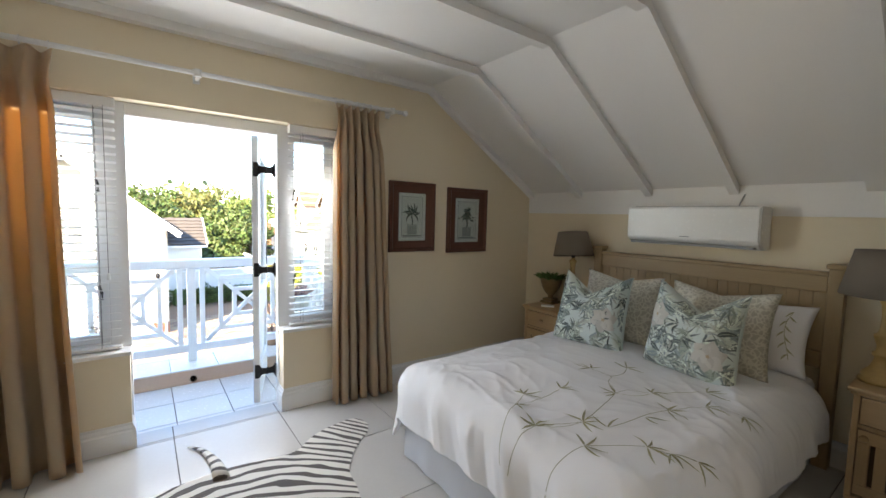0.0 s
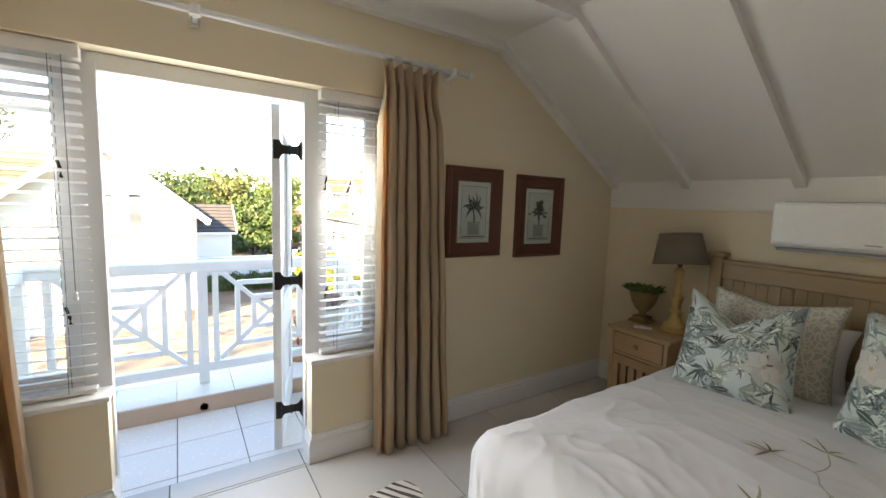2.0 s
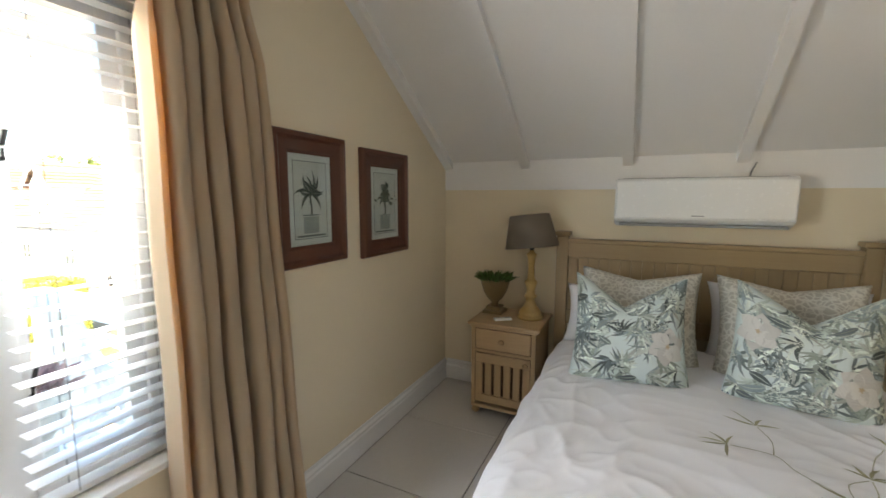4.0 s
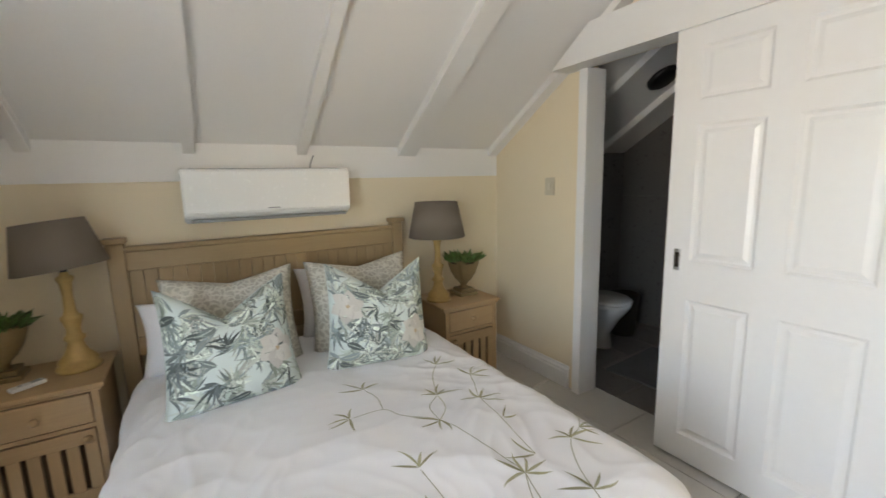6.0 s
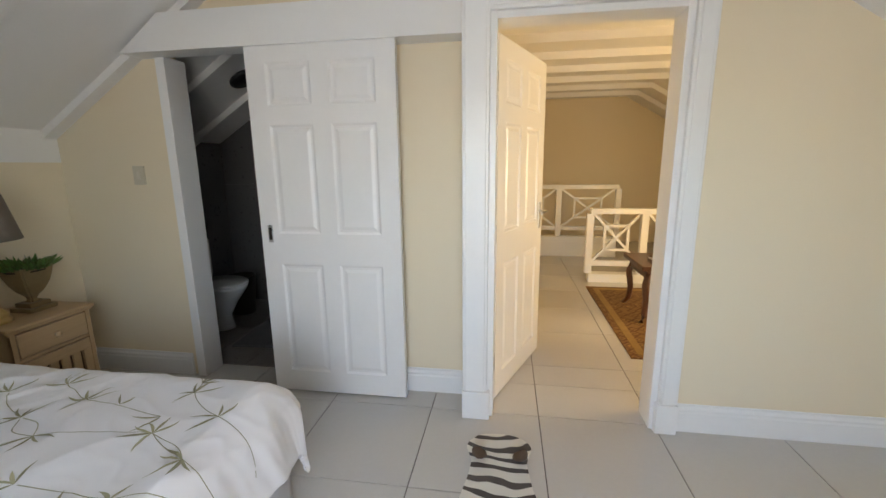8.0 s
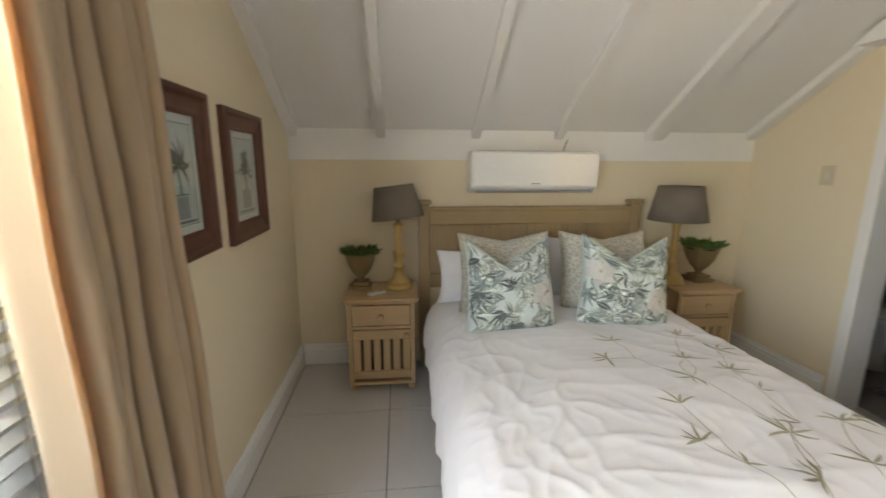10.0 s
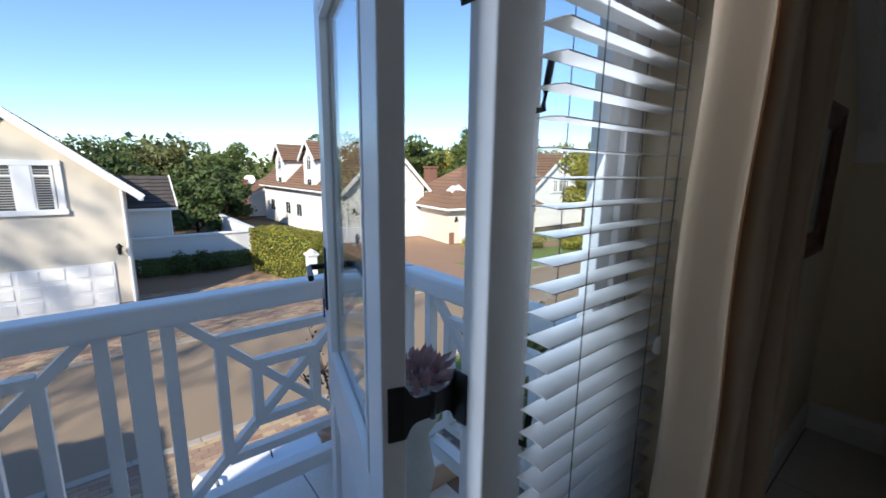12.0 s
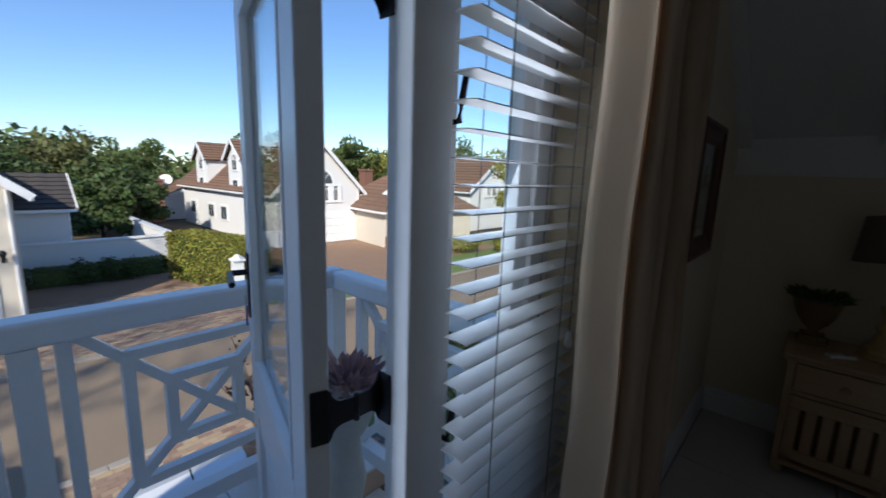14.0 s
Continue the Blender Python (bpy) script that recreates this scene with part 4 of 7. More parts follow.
def cushion(name, label, w, h, t, mat, m, chop=0.0, pipe=None, group="", lean=0.0):
    """A stuffed cushion standing on its edge: x across, z up, its front towards -y."""
    th = thing(name, label, name.split("_")[-1], group, m)
    sd_ = Vector((w * 13, h * 7, t * 3 + m.translation.x))

    def S(u, v, side):
        x = w / 2 * u * (1 - 0.085 * (1 - v * v) * abs(u) ** 3) * (1 - 0.55 * chop * (v + 1) / 2)
        z = h / 2 * v * (1 - 0.07 * (1 - u * u) * abs(v) ** 3)
        fat = max(0.0, (1 - abs(u) ** 2.4) * (1 - abs(v) ** 2.4)) ** 0.55
        wr = 1 + 0.10 * noise.noise(Vector((u * 2.3, v * 2.3, side)) + sd_) + 0.05 * noise.noise(Vector((u * 6, v * 6, side)) + sd_)
        y = side * t / 2 * fat * wr * (1 + 0.22 * max(0, -v))
        dip = chop * max(0.0, 1 - abs(u - lean) / (1 + (lean if u < lean else -lean))) ** 1.25 * max(0.0, (v + 0.15) / 1.15) ** 1.5
        y += side * -0.35 * dip * fat * (1 - abs(u)) * (1 if side < 0 else 0.3)
        return Vector((x, y, z - dip + h / 2))
    bm = bmesh.new()
    n = 26
    for side in (-1, 1):
        g = [[bm.verts.new(S(2 * i / n - 1, 2 * j / n - 1, side)) for j in range(n + 1)] for i in range(n + 1)]
        for i in range(n):
            for j in range(n):
                q = (g[i][j], g[i + 1][j], g[i + 1][j + 1], g[i][j + 1])
                bm.faces.new(q if side < 0 else tuple(reversed(q)))
    bmesh.ops.remove_doubles(bm, verts=bm.verts, dist=1e-4)
    part("cover", bm, mat, th, "", True)
    if pipe:
        pts = [(-1 + 2 * i / 20, -1) for i in range(20)] + [(1, -1 + 2 * i / 20) for i in range(20)] + [(1 - 2 * i / 20, 1) for i in range(20)] + [(-1, 1 - 2 * i / 20) for i in range(21)]
        part("piping", tube(bmesh.new(), [S(u, v, -1) for u, v in pts], 0.004, 5), pipe, th, "", True)

    def F(a, b):
        return S(max(-0.99, min(0.99, a / (w / 2))), max(-0.99, min(0.99, b / (h / 2))), -1)
    return th, F


LACE = paint("taupe_lace_print", (0.62, 0.57, 0.49), 0.85, var=0.1, grain=350, bump=0.1)
n_, l_ = links_of(LACE)
p_ = n_["Principled BSDF"]
vor, rampn, mixn = n_.new("ShaderNodeTexVoronoi"), n_.new("ShaderNodeValToRGB"), n_.new("ShaderNodeMix")
vor.feature, vor.inputs["Scale"].default_value = "DISTANCE_TO_EDGE", 40
wn_ = n_.new("ShaderNodeTexNoise")
wn_.inputs["Scale"].default_value = 18
rampn.color_ramp.elements[0].position, rampn.color_ramp.elements[1].position = 0.04, 0.16
mixn.data_type = "RGBA"
mixn.inputs["A"].default_value = (0.62, 0.60, 0.53, 1)
mixn.inputs["B"].default_value = (0.43, 0.41, 0.35, 1)
tcn = n_.new("ShaderNodeTexCoord")
vm = n_.new("ShaderNodeVectorMath")
vm.operation = "MULTIPLY_ADD"
vm.inputs[1].default_value = (0.05, 0.05, 0.05)
l_.new(tcn.outputs["Object"], wn_.inputs["Vector"])
l_.new(wn_.outputs["Color"], vm.inputs[0])
l_.new(tcn.outputs["Object"], vm.inputs[2])
l_.new(vm.outputs[0], vor.inputs["Vector"])
l_.new(vor.outputs["Distance"], rampn.inputs["Fac"])
l_.new(rampn.outputs["Color"], mixn.inputs["Factor"])
l_.new(mixn.outputs["Result"], p_.inputs["Base Color"])

FLORAL = paint("mint_white_cotton", (0.65, 0.735, 0.71), 0.8, var=0.10, scale=9, grain=300, bump=0.08)
LEAFM = [islands(paint("print_" + nm, c, 0.8, var=0.25, scale=40, grain=200, bump=0.03), 0.6, 1.5, 0.03) for nm, c in
         (("slate_green", (0.25, 0.31, 0.31)), ("dark_teal", (0.12, 0.15, 0.15)), ("sage", (0.42, 0.49, 0.43)), ("cream_frond", (0.66, 0.72, 0.65)))]
PETAL = islands(paint("print_blush_petal", (0.64, 0.63, 0.59), 0.8, var=0.15, grain=200, bump=0.03), 0.85, 1.1, 0.01)
PISTIL = paint("print_ochre", (0.50, 0.40, 0.27), 0.8)


def floral(m, seed, flowers, lean):
    th, F = cushion("cushion", "plump square cushion with grey-green tropical leaf print, its top dented", 0.505, 0.50, 0.25, FLORAL, m, 0.135, None, "floral cushions on the bed", lean)
    rng = random.Random(seed)
    bms = [bmesh.new() for _ in LEAFM]
    lay = 0
    for c in range(64):
        # a fan of long thin leaflets: slate shadows first, then pale ones between them
        a, b, t = -0.26 + 0.065 * (c % 8 + rng.uniform(0, 1)), -0.26 + 0.065 * (c // 8 + rng.uniform(0, 1)), rng.uniform(0, 6.28)
        kind = rng.choice((0, 0, 2, 2, 1))
        n, span, bend = rng.randint(7, 11), rng.uniform(1.6, 2.8), rng.uniform(-0.7, 0.7)
        for j in range(n):
            f = j / (n - 1) - 0.5
            lay += 1
            k = 3 if j % 2 and c % 3 else (kind if rng.random() < 0.8 else 0)
            leaf_on(bms[k], F, a, b, t + f * span + rng.uniform(-0.06, 0.06), rng.uniform(0.07, 0.13) * (1.15 - abs(f)), rng.uniform(0.009, 0.018), Vector((0, -0.0010 - 0.0000035 * lay, 0)), bend + f * 0.8, 7)
    for c in range(7):
        # broad dark leaves with a pale rib
        a, b, t = rng.uniform(-0.22, 0.2), rng.uniform(-0.23, 0.16), rng.uniform(-0.6, 0.9) + rng.choice((0, 3.14))
        ln, bend = rng.uniform(0.06, 0.10), rng.uniform(-0.5, 0.5)
        leaf_on(bms[rng.choice((0, 1, 1))], F, a, b, t, ln, ln * 0.36, Vector((0, -0.0042 - 0.0001 * c, 0)), bend, 8)
        leaf_on(bms[2], F, a, b, t, ln * 0.95, 0.004, Vector((0, -0.0050 - 0.0001 * c, 0)), bend, 8)
    for k, bm in enumerate(bms):
        tagged(part("leaf_print", bm, LEAFM[k], th), "grey-green printed leaves", "", "", "stuff")
    for a, b in flowers:
        bm = bmesh.new()
        for j in range(6):
            leaf_on(bm, F, a, b, j * 1.05 + 0.3, 0.084, 0.072, Vector((0, -0.0060 - 0.0003 * j, 0)), 0.2, 8)
        part("flower_print", bm, PETAL, th, "blush printed hibiscus")
        bm = bmesh.new()
        for j in range(5):
            leaf_on(bm, F, a, b, j * 1.25, 0.013, 0.007, Vector((0, -0.0082, 0)), 0.2, 4)
        part("pistil_print", bm, PISTIL, th)


GREENPIPE = paint("teal_piping", (0.22, 0.29, 0.28), 0.8)
cushion("pillow", "white cotton pillow standing against the headboard", 0.66, 0.34, 0.17, LINEN, pose(1.25, -0.36, 0.545, -24, 0, 2), 0.02, None, "white pillows on the bed")
th, F = cushion("pillow", "white cotton pillow with embroidered leaves against the headboard", 0.66, 0.40, 0.17, LINEN, pose(1.95, -0.33, 0.545, -20, 0, -2), 0.02, None, "white pillows on the bed")
bm = bmesh.new()
strip(bm, F, [(0.24 - 0.02 * math.sin(k * 0.5), 0.15 - 0.03 * k) for k in range(10)], [0.003] * 10, Vector((0, -0.002, 0)))
for k in range(9):
    leaf_on(bm, F, 0.24 - 0.02 * math.sin(k * 0.5), 0.15 - 0.03 * k, -1.57 + (0.75 if k % 2 else -0.75), 0.05, 0.009, Vector((0, -0.0024, 0)))
part("leaf_embroidery", bm, THREAD, th, "olive green bamboo embroidery")
for x, r in ((1.30, 1.5), (1.90, -1.0)):
    cushion("pillow", "taupe and cream lace-print cushion behind the floral one", 0.56, 0.475, 0.17, LACE, pose(x, -0.56, 0.54, -14, 0, r), 0.04, None, "lace-print cushions on the bed")
floral(pose(1.268, -0.815, 0.525, -15, 0, 5), 11, ((0.15, -0.05), ), -0.08)
floral(pose(1.872, -0.79, 0.525, -10, 2, -6), 12, ((-0.17, 0.06), (0.15, -0.09)), 0.10)


# ---- nightstands and what stands on them ----
# dark brown for the painted shade seen between the nightstand slats
INNER = paint("cabinet_gap_shade", (0.13, 0.08, 0.04), 0.8)


def nightstand(x, knob_right):
    th = thing("nightstand", "limed pine nightstand with a drawer and a slatted door", "nightstand", "nightstands beside the bed", pose(x, -0.025, 0))
    w, d, h = 0.40, 0.385, 0.60
    part("top", boxes((-0.025, w + 0.025, -d - 0.022, 0.0, h - 0.022, h), bevel=0.008), PINEX, th)
    part("top_moulding", boxes((-0.012, w + 0.012, -d - 0.010, 0.0, h - 0.036, h - 0.022), bevel=0.005), PINEX, th)
    for a in (0.0, w - 0.018):
        part("side", boxes((a, a + 0.018, -d, 0.0, 0.06, h - 0.036), bevel=0.002), PINE, th)
    part("back", boxes((0.018, w - 0.018, -0.012, 0.0, 0.06, h - 0.036)), PINE, th)
    part("shelf", boxes((0.018, w - 0.018, -d + 0.02, -0.012, 0.09, 0.105)), PINEX, th)
    part("divider", boxes((0.018, w - 0.018, -d + 0.002, -0.012, 0.408, 0.424)), PINEX, th)
    part("front_stile", boxes((0.0, 0.024, -d - 0.004, -d + 0.016, 0.06, h - 0.036), bevel=0.002), PINE, th)
    part("front_stile", boxes((w - 0.024, w, -d - 0.004, -d + 0.016, 0.06, h - 0.036), bevel=0.002), PINE, th)
    dr = part("drawer", boxes((0.028, w - 0.028, -d - 0.008, -d + 0.10, 0.430, h - 0.042), bevel=0.006), PINEX, th)
    knob = [(0.006, 0.0), (0.008, 0.010), (0.016, 0.016), (0.017, 0.024), (0.011, 0.030), (0.0, 0.032)]
    part("knob", lathe(bmesh.new(), knob, 16), PINE, dr, "", True).matrix_basis = pose(w / 2, -d - 0.008, 0.495, 90, 0, 0)
    do = new("door")
    do.parent = th
    z0, z1 = 0.085, 0.402
    part("door_rail", boxes((0.028, w - 0.028, -d - 0.006, -d + 0.014, z1 - 0.060, z1), bevel=0.003), PINEX, do)
    part("door_rail", boxes((0.028, w - 0.028, -d - 0.006, -d + 0.014, z0, z0 + 0.050), bevel=0.003), PINEX, do)
    part("door_stile", boxes((0.028, 0.072, -d - 0.006, -d + 0.014, z0 + 0.05, z1 - 0.06), bevel=0.003), PINE, do)
    part("door_stile", boxes((w - 0.072, w - 0.028, -d - 0.006, -d + 0.014, z0 + 0.05, z1 - 0.06), bevel=0.003), PINE, do)
    for i in range(4):
        a = 0.072 + 0.018 + i * (w - 0.144 - 0.018) / 4
        part("slat", boxes((a, a + (w - 0.144 - 0.018) / 4 - 0.018, -d - 0.004, -d + 0.010, z0 + 0.05, z1 - 0.06), bevel=0.003), PINE, do)
    # added sheet close behind the slats, its dark colour stands for cabinet shade
    part("gap_shade_sheet", boxes((0.040, w - 0.040, -d + 0.030, -d + 0.034, z0 + 0.02, z1 - 0.02)), INNER, do, "dark brown sheet painting the shade between the slats")
    kx = w - 0.052 if knob_right else 0.052
    part("knob", lathe(bmesh.new(), knob, 16), PINE, do, "", True).matrix_basis = pose(kx, -d - 0.006, z1 - 0.030, 90, 0, 0)
    part("plinth", boxes((0.0, w, -d - 0.010, 0.0, 0.045, 0.066), bevel=0.006), PINEX, th)
    for a in (0.025, w - 0.025):
        for b in (-d + 0.018, -0.03):
            part("bun_foot", lathe(bmesh.new(), [(0.014, 0.0), (0.024, 0.012), (0.026, 0.026), (0.018, 0.040), (0.018, 0.047)], 14, (a, b, 0)), PINE, th, "", True)
    return th


NX1, NX2 = 0.375, 2.47
nightstand(NX1, True)
nightstand(NX2, False)


def table_lamp(x, y, tip, tilt):
    th = thing("table_lamp", "turned gilt wood table lamp with a " + ("tilted taupe shade" if tip else "taupe shade"), "lamp", "bedside lamps", pose(x, y, 0.6005))
    prof = [(0.0, 0.0), (0.083, 0.0), (0.083, 0.014), (0.074, 0.024), (0.070, 0.030), (0.074, 0.038), (0.066, 0.050), (0.046, 0.072), (0.034, 0.100), (0.030, 0.125), (0.040, 0.135), (0.040, 0.147),
            (0.028, 0.155), (0.026, 0.180), (0.036, 0.215), (0.040, 0.228), (0.040, 0.238), (0.028, 0.246), (0.022, 0.262), (0.019, 0.33), (0.024, 0.385), (0.032, 0.402), (0.032, 0.412), (0.018, 0.422), (0.012, 0.44), (0.0, 0.44)]
    part("base", lathe(bmesh.new(), prof, 32), GOLDW, th, "", True)
    part("socket", lathe(bmesh.new(), [(0.014, 0.435), (0.016, 0.45), (0.016, 0.50), (0.0, 0.505)], 14), BLACKM, th, "", True)
    bm = bmesh.new()
    n = 40
    rr = [[bm.verts.new((r * math.cos(2 * math.pi * i / n), r * math.sin(2 * math.pi * i / n), z)) for i in range(n)] for r, z in ((0.184, 0.0), (0.136, 0.225), (0.133, 0.225), (0.181, 0.0))]
    for k in range(4):
        a, b = rr[k], rr[(k + 1) % 4]
        for i in range(n):
            bm.faces.new((a[i], a[(i + 1) % n], b[(i + 1) % n], b[i]))
    sh = part("shade", bm, SHADE, th, "taupe linen lampshade", True)
    sh.matrix_basis = pose(0, 0, 0.425 if not tip else 0.452, tilt, tip, 0) @ Matrix.Scale(0.90 if tip else 1.0, 4)
    bm = tube(bmesh.new(), [(0.134, 0, 0.20), (0, 0, 0.205), (-0.134, 0, 0.20)], 0.002, 5)
    tube(bm, [(0, 0.134, 0.20), (0, 0, 0.205), (0, -0.134, 0.20)], 0.002, 5)
    tube(bm, [(0, 0, 0.07), (0, 0, 0.205)], 0.003, 5)
    part("shade_ring", bm, BLACKM, sh)


table_lamp(0.685, -0.19, -7, -3)
table_lamp(2.53, -0.23, 0, 0)


def urn_plant(x, y, s, square, seed):
    th = thing("urn_plant", "aged gold footed urn with a low green plant", "plant pot", "urns on the nightstands", pose(x, y, 0.6005))
    n = 4 if square else 28
    k = 1.10 if square else 1.0
    bm = bmesh.new()
    lathe(bm, [(r * s * k, z * s) for r, z in ((0.030, 0.045), (0.022, 0.062), (0.030, 0.078), (0.052, 0.10), (0.078, 0.145), (0.092, 0.19), (0.100, 0.225), (0.104, 0.236), (0.094, 0.236), (0.088, 0.215), (0.0, 0.21))], n)
    if square:
        bmesh.ops.rotate(bm, verts=bm.verts, matrix=Matrix.Rotation(math.pi / 4, 3, "Z"))
        bmesh.ops.bevel(bm, geom=[e for e in bm.edges if abs(e.verts[0].co.z - e.verts[1].co.z) > 0.005], offset=0.008, segments=2, affect="EDGES")
    part("bowl", bm, BRONZE, th, "", not square)
    part("foot", boxes((-0.066 * s, 0.066 * s, -0.066 * s, 0.066 * s, 0.0, 0.022 * s), (-0.050 * s, 0.050 * s, -0.050 * s, 0.050 * s, 0.022 * s, 0.046 * s), bevel=0.004), BRONZE, th)
    rng = random.Random(seed)
    bm = bmesh.new()
    for i in range(300):
        a, rad = rng.uniform(0, 6.28), 0.10 * s * math.sqrt(rng.random())
        c = Vector((rad * math.cos(a), rad * math.sin(a), 0.222 * s))
        d = Vector((math.cos(a) * rng.uniform(0.2, 1.0), math.sin(a) * rng.uniform(0.2, 1.0), rng.uniform(0.35, 1.0))).normalized()
        side = d.cross(Vector((rng.uniform(-1, 1), rng.uniform(-1, 1), 1))).normalized()
        ln, wd = rng.uniform(0.035, 0.085) * s, rng.uniform(0.006, 0.012) * s
        p = [c, c + d * ln * 0.5 + side * wd, c + d * ln + Vector((0, 0, -0.01)), c + d * ln * 0.5 - side * wd]
        mid = c + d * ln * 0.5 + d.cross(side) * wd * 0.5
        v = [bm.verts.new(q) for q in p]
        m_ = bm.verts.new(mid)
        for q in range(4):
            bm.faces.new((v[q], v[(q + 1) % 4], m_))
    tagged(part("foliage", bm, PLANT, th), "short green leaves", "", "", "stuff")
    part("soil", lathe(bmesh.new(), [(0.0, 0.0), (0.085 * s, 0.0), (0.085 * s, 0.006), (0.0, 0.01)], 16, (0, 0, 0.212 * s)), DARK, th)


urn_plant(0.44, -0.16, 0.98, False, 1)
urn_plant(2.745, -0.21, 1.06, True, 2)
rc = thing("remote_control", "small white remote control lying on the nightstand", "remote control", "", pose(0.545, -0.32, 0.6005, 0, 0, 35))
part("body", boxes((-0.055, 0.055, -0.019, 0.019, 0.0, 0.016), bevel=0.004), ACW, rc)
part("screen", boxes((0.012, 0.045, -0.013, 0.013, 0.0158, 0.0168)), GREYP, rc)
part("button", boxes((-0.03, -0.018, -0.006, 0.006, 0.0158, 0.018), bevel=0.001), GREYP, rc)

# ---- air conditioner ----
ac = thing("air_conditioner", "white split air conditioner indoor unit on the wall above the bed", "air conditioner")
A0, A1 = 1.150, 1.980
bm = poly_prism(bmesh.new(), [(-0.001, 1.200), (-0.10, 1.200), (-0.165, 1.228), (-0.182, 1.245), (-0.190, 1.30), (-0.190, 1.44), (-0.182, 1.462), (-0.165, 1.468), (-0.001, 1.468)], A0, A1, 0)
bmesh.ops.bevel(bm, geom=[e for e in bm.edges if abs(e.verts[0].co.x - e.verts[1].co.x) < 1e-6], offset=0.008, segments=2, affect="EDGES")
part("body", bm, ACW, ac)
part("front_panel", boxes((A0 + 0.008, A1 - 0.008, -0.1955, -0.188, 1.252, 1.455), bevel=0.004), ACW, ac)
part("air_flap", boxes((A0 + 0.03, A1 - 0.03, -0.180, -0.105, 1.205, 1.219), bevel=0.003), GREYP, ac, "grey air outlet flap").matrix_basis = pose(0, 0, 0)
part("badge", boxes((1.53, 1.59, -0.1965, -0.195, 1.262, 1.268)), GREYP, ac, "grey badge bar")
part("top_grille", boxes(*[(A0 + 0.04 + 0.0, A1 - 0.04, -0.16 + 0.022 * i, -0.148 + 0.022 * i, 1.4675, 1.4705) for i in range(6)]), GREYP, ac)
part("cable", tube(bmesh.new(), [(1.80, -0.02, 1.46), (1.81, -0.012, 1.50), (1.83, -0.012, 1.55)], 0.004, 6), GREYP, ac)

# ---- pictures ----
PAPER = paint("aged_paper_print", (0.62, 0.66, 0.65), 0.8, var=0.12, scale=9, grain=120, bump=0.02)
MOUNT = paint("pale_mount_board", (0.66, 0.70, 0.70), 0.8, var=0.05, grain=150)
INK = islands(paint("green_ink", (0.06, 0.085, 0.075), 0.8, var=0.3, grain=150), 0.7, 1.5)
PLANTER = paint("grey_planter_ink", (0.36, 0.40, 0.40), 0.8, var=0.25, scale=30, grain=120)
INKG = paint("grey_ink", (0.16, 0.19, 0.20), 0.8, var=0.2)


def picture(y0, y1, z0, z1, kind):
    th = thing("framed_picture", "dark mahogany frame with a " + ("palm" if kind else "topiary tree") + " print, on the wall", "picture", "botanical prints on the wall", pose(0.001, (y0 + y1) / 2, (z0 + z1) / 2))
    w, h = (y1 - y0) / 2, (z1 - z0) / 2
    fw = 0.088
    prof = [(0.0, 0.0), (0.0, 0.022), (0.006, 0.030), (0.022, 0.032), (0.030, 0.024), (0.034, 0.021), (fw - 0.012, 0.017), (fw - 0.008, 0.013), (fw, 0.012), (fw, 0.0)]
    for k in range(4):
        bm = bmesh.new()
        rows = []
        for e in (-1, 1):
            row = []
            for o, dpt in prof:
                a, b = (w - o), (h - o)
                p = ((e * a, -b), (a, e * b), (-e * a, b), (-a, -e * b))[k]
                row.append(bm.verts.new((dpt, p[0], p[1])))
            rows.append(row)
        for i in range(len(prof) - 1):
            bm.faces.new((rows[0][i], rows[0][i + 1], rows[1][i + 1], rows[1][i]))
        bmesh.ops.recalc_face_normals(bm, faces=bm.faces)
        part("frame_side", bm, MAHOG, th)
    iw, ih = w - fw, h - fw
    part("mount", boxes((0.001, 0.006, -iw, iw, -ih, ih)), MOUNT, th, "pale blue-grey mount")
    part("print", boxes((0.006, 0.0066, -iw * 0.78, iw * 0.78, -ih * 0.86, ih * 0.86)), PAPER, th, "aged paper print")
    bm = bmesh.new()
    e = 0.003
    pw, ph = iw * 0.78, ih * 0.86
    for r in ((-pw, pw, ph - e, ph), (-pw, pw, -ph, -ph + e), (-pw, -pw + e, -ph, ph), (pw - e, pw, -ph, ph)):
        box(bm, 0.0066, 0.0072, *r)
    S = lambda a, b: Vector((0.0074, a, b))
    box(bm, 0.0066, 0.0072, -pw * 0.85, pw * 0.85, -ph * 0.95, -ph * 0.90)
    box(bm, 0.0066, 0.0072, -pw * 0.5, pw * 0.5, -ph * 0.40, -ph * 0.37)
    part("border_line", bm, INKG, th, "grey printed border")
    part("planter_print", boxes((0.0066, 0.0071, -pw * 0.46, pw * 0.46, -ph * 0.86, -ph * 0.42)), PLANTER, th, "printed square planter")
    bm = bmesh.new()
    z0_ = Vector((0, 0, 0))
    strip(bm, S, [(0.004 * math.sin(i), -ph * 0.38 + ph * 0.55 * i / 6) for i in range(7)], [0.011] * 7, z0_)
    rng = random.Random(5 + kind)
    if kind:
        for j in range(11):
            leaf_on(bm, S, 0, ph * 0.17, 0.0 + j * 0.42 - 0.55, rng.uniform(0.07, 0.1), 0.015, Vector((0.0002 * j, 0, 0)), rng.choice((-0.7, 0.7)) * (1 if j < 5 else -1))
    else:
        for j in range(70):
            a = rng.gauss(0, 0.30)
            b = rng.random()
            leaf_on(bm, S, a * pw * (1.1 - b), ph * (0.0 + 0.62 * b), rng.uniform(0, 6.28), 0.034, 0.013, Vector((0.0001 * j / 10, 0, 0)), 0.2, 3)
    part("tree_print", bm, INK, th, "printed green tree")
    g = part("pane", boxes((0.009, 0.0105, -iw - 0.002, iw + 0.002, -ih - 0.002, ih + 0.002)), PICGLASS, th)
    g.visible_shadow = False


picture(-1.597, -1.167, 1.068, 1.624, 1)
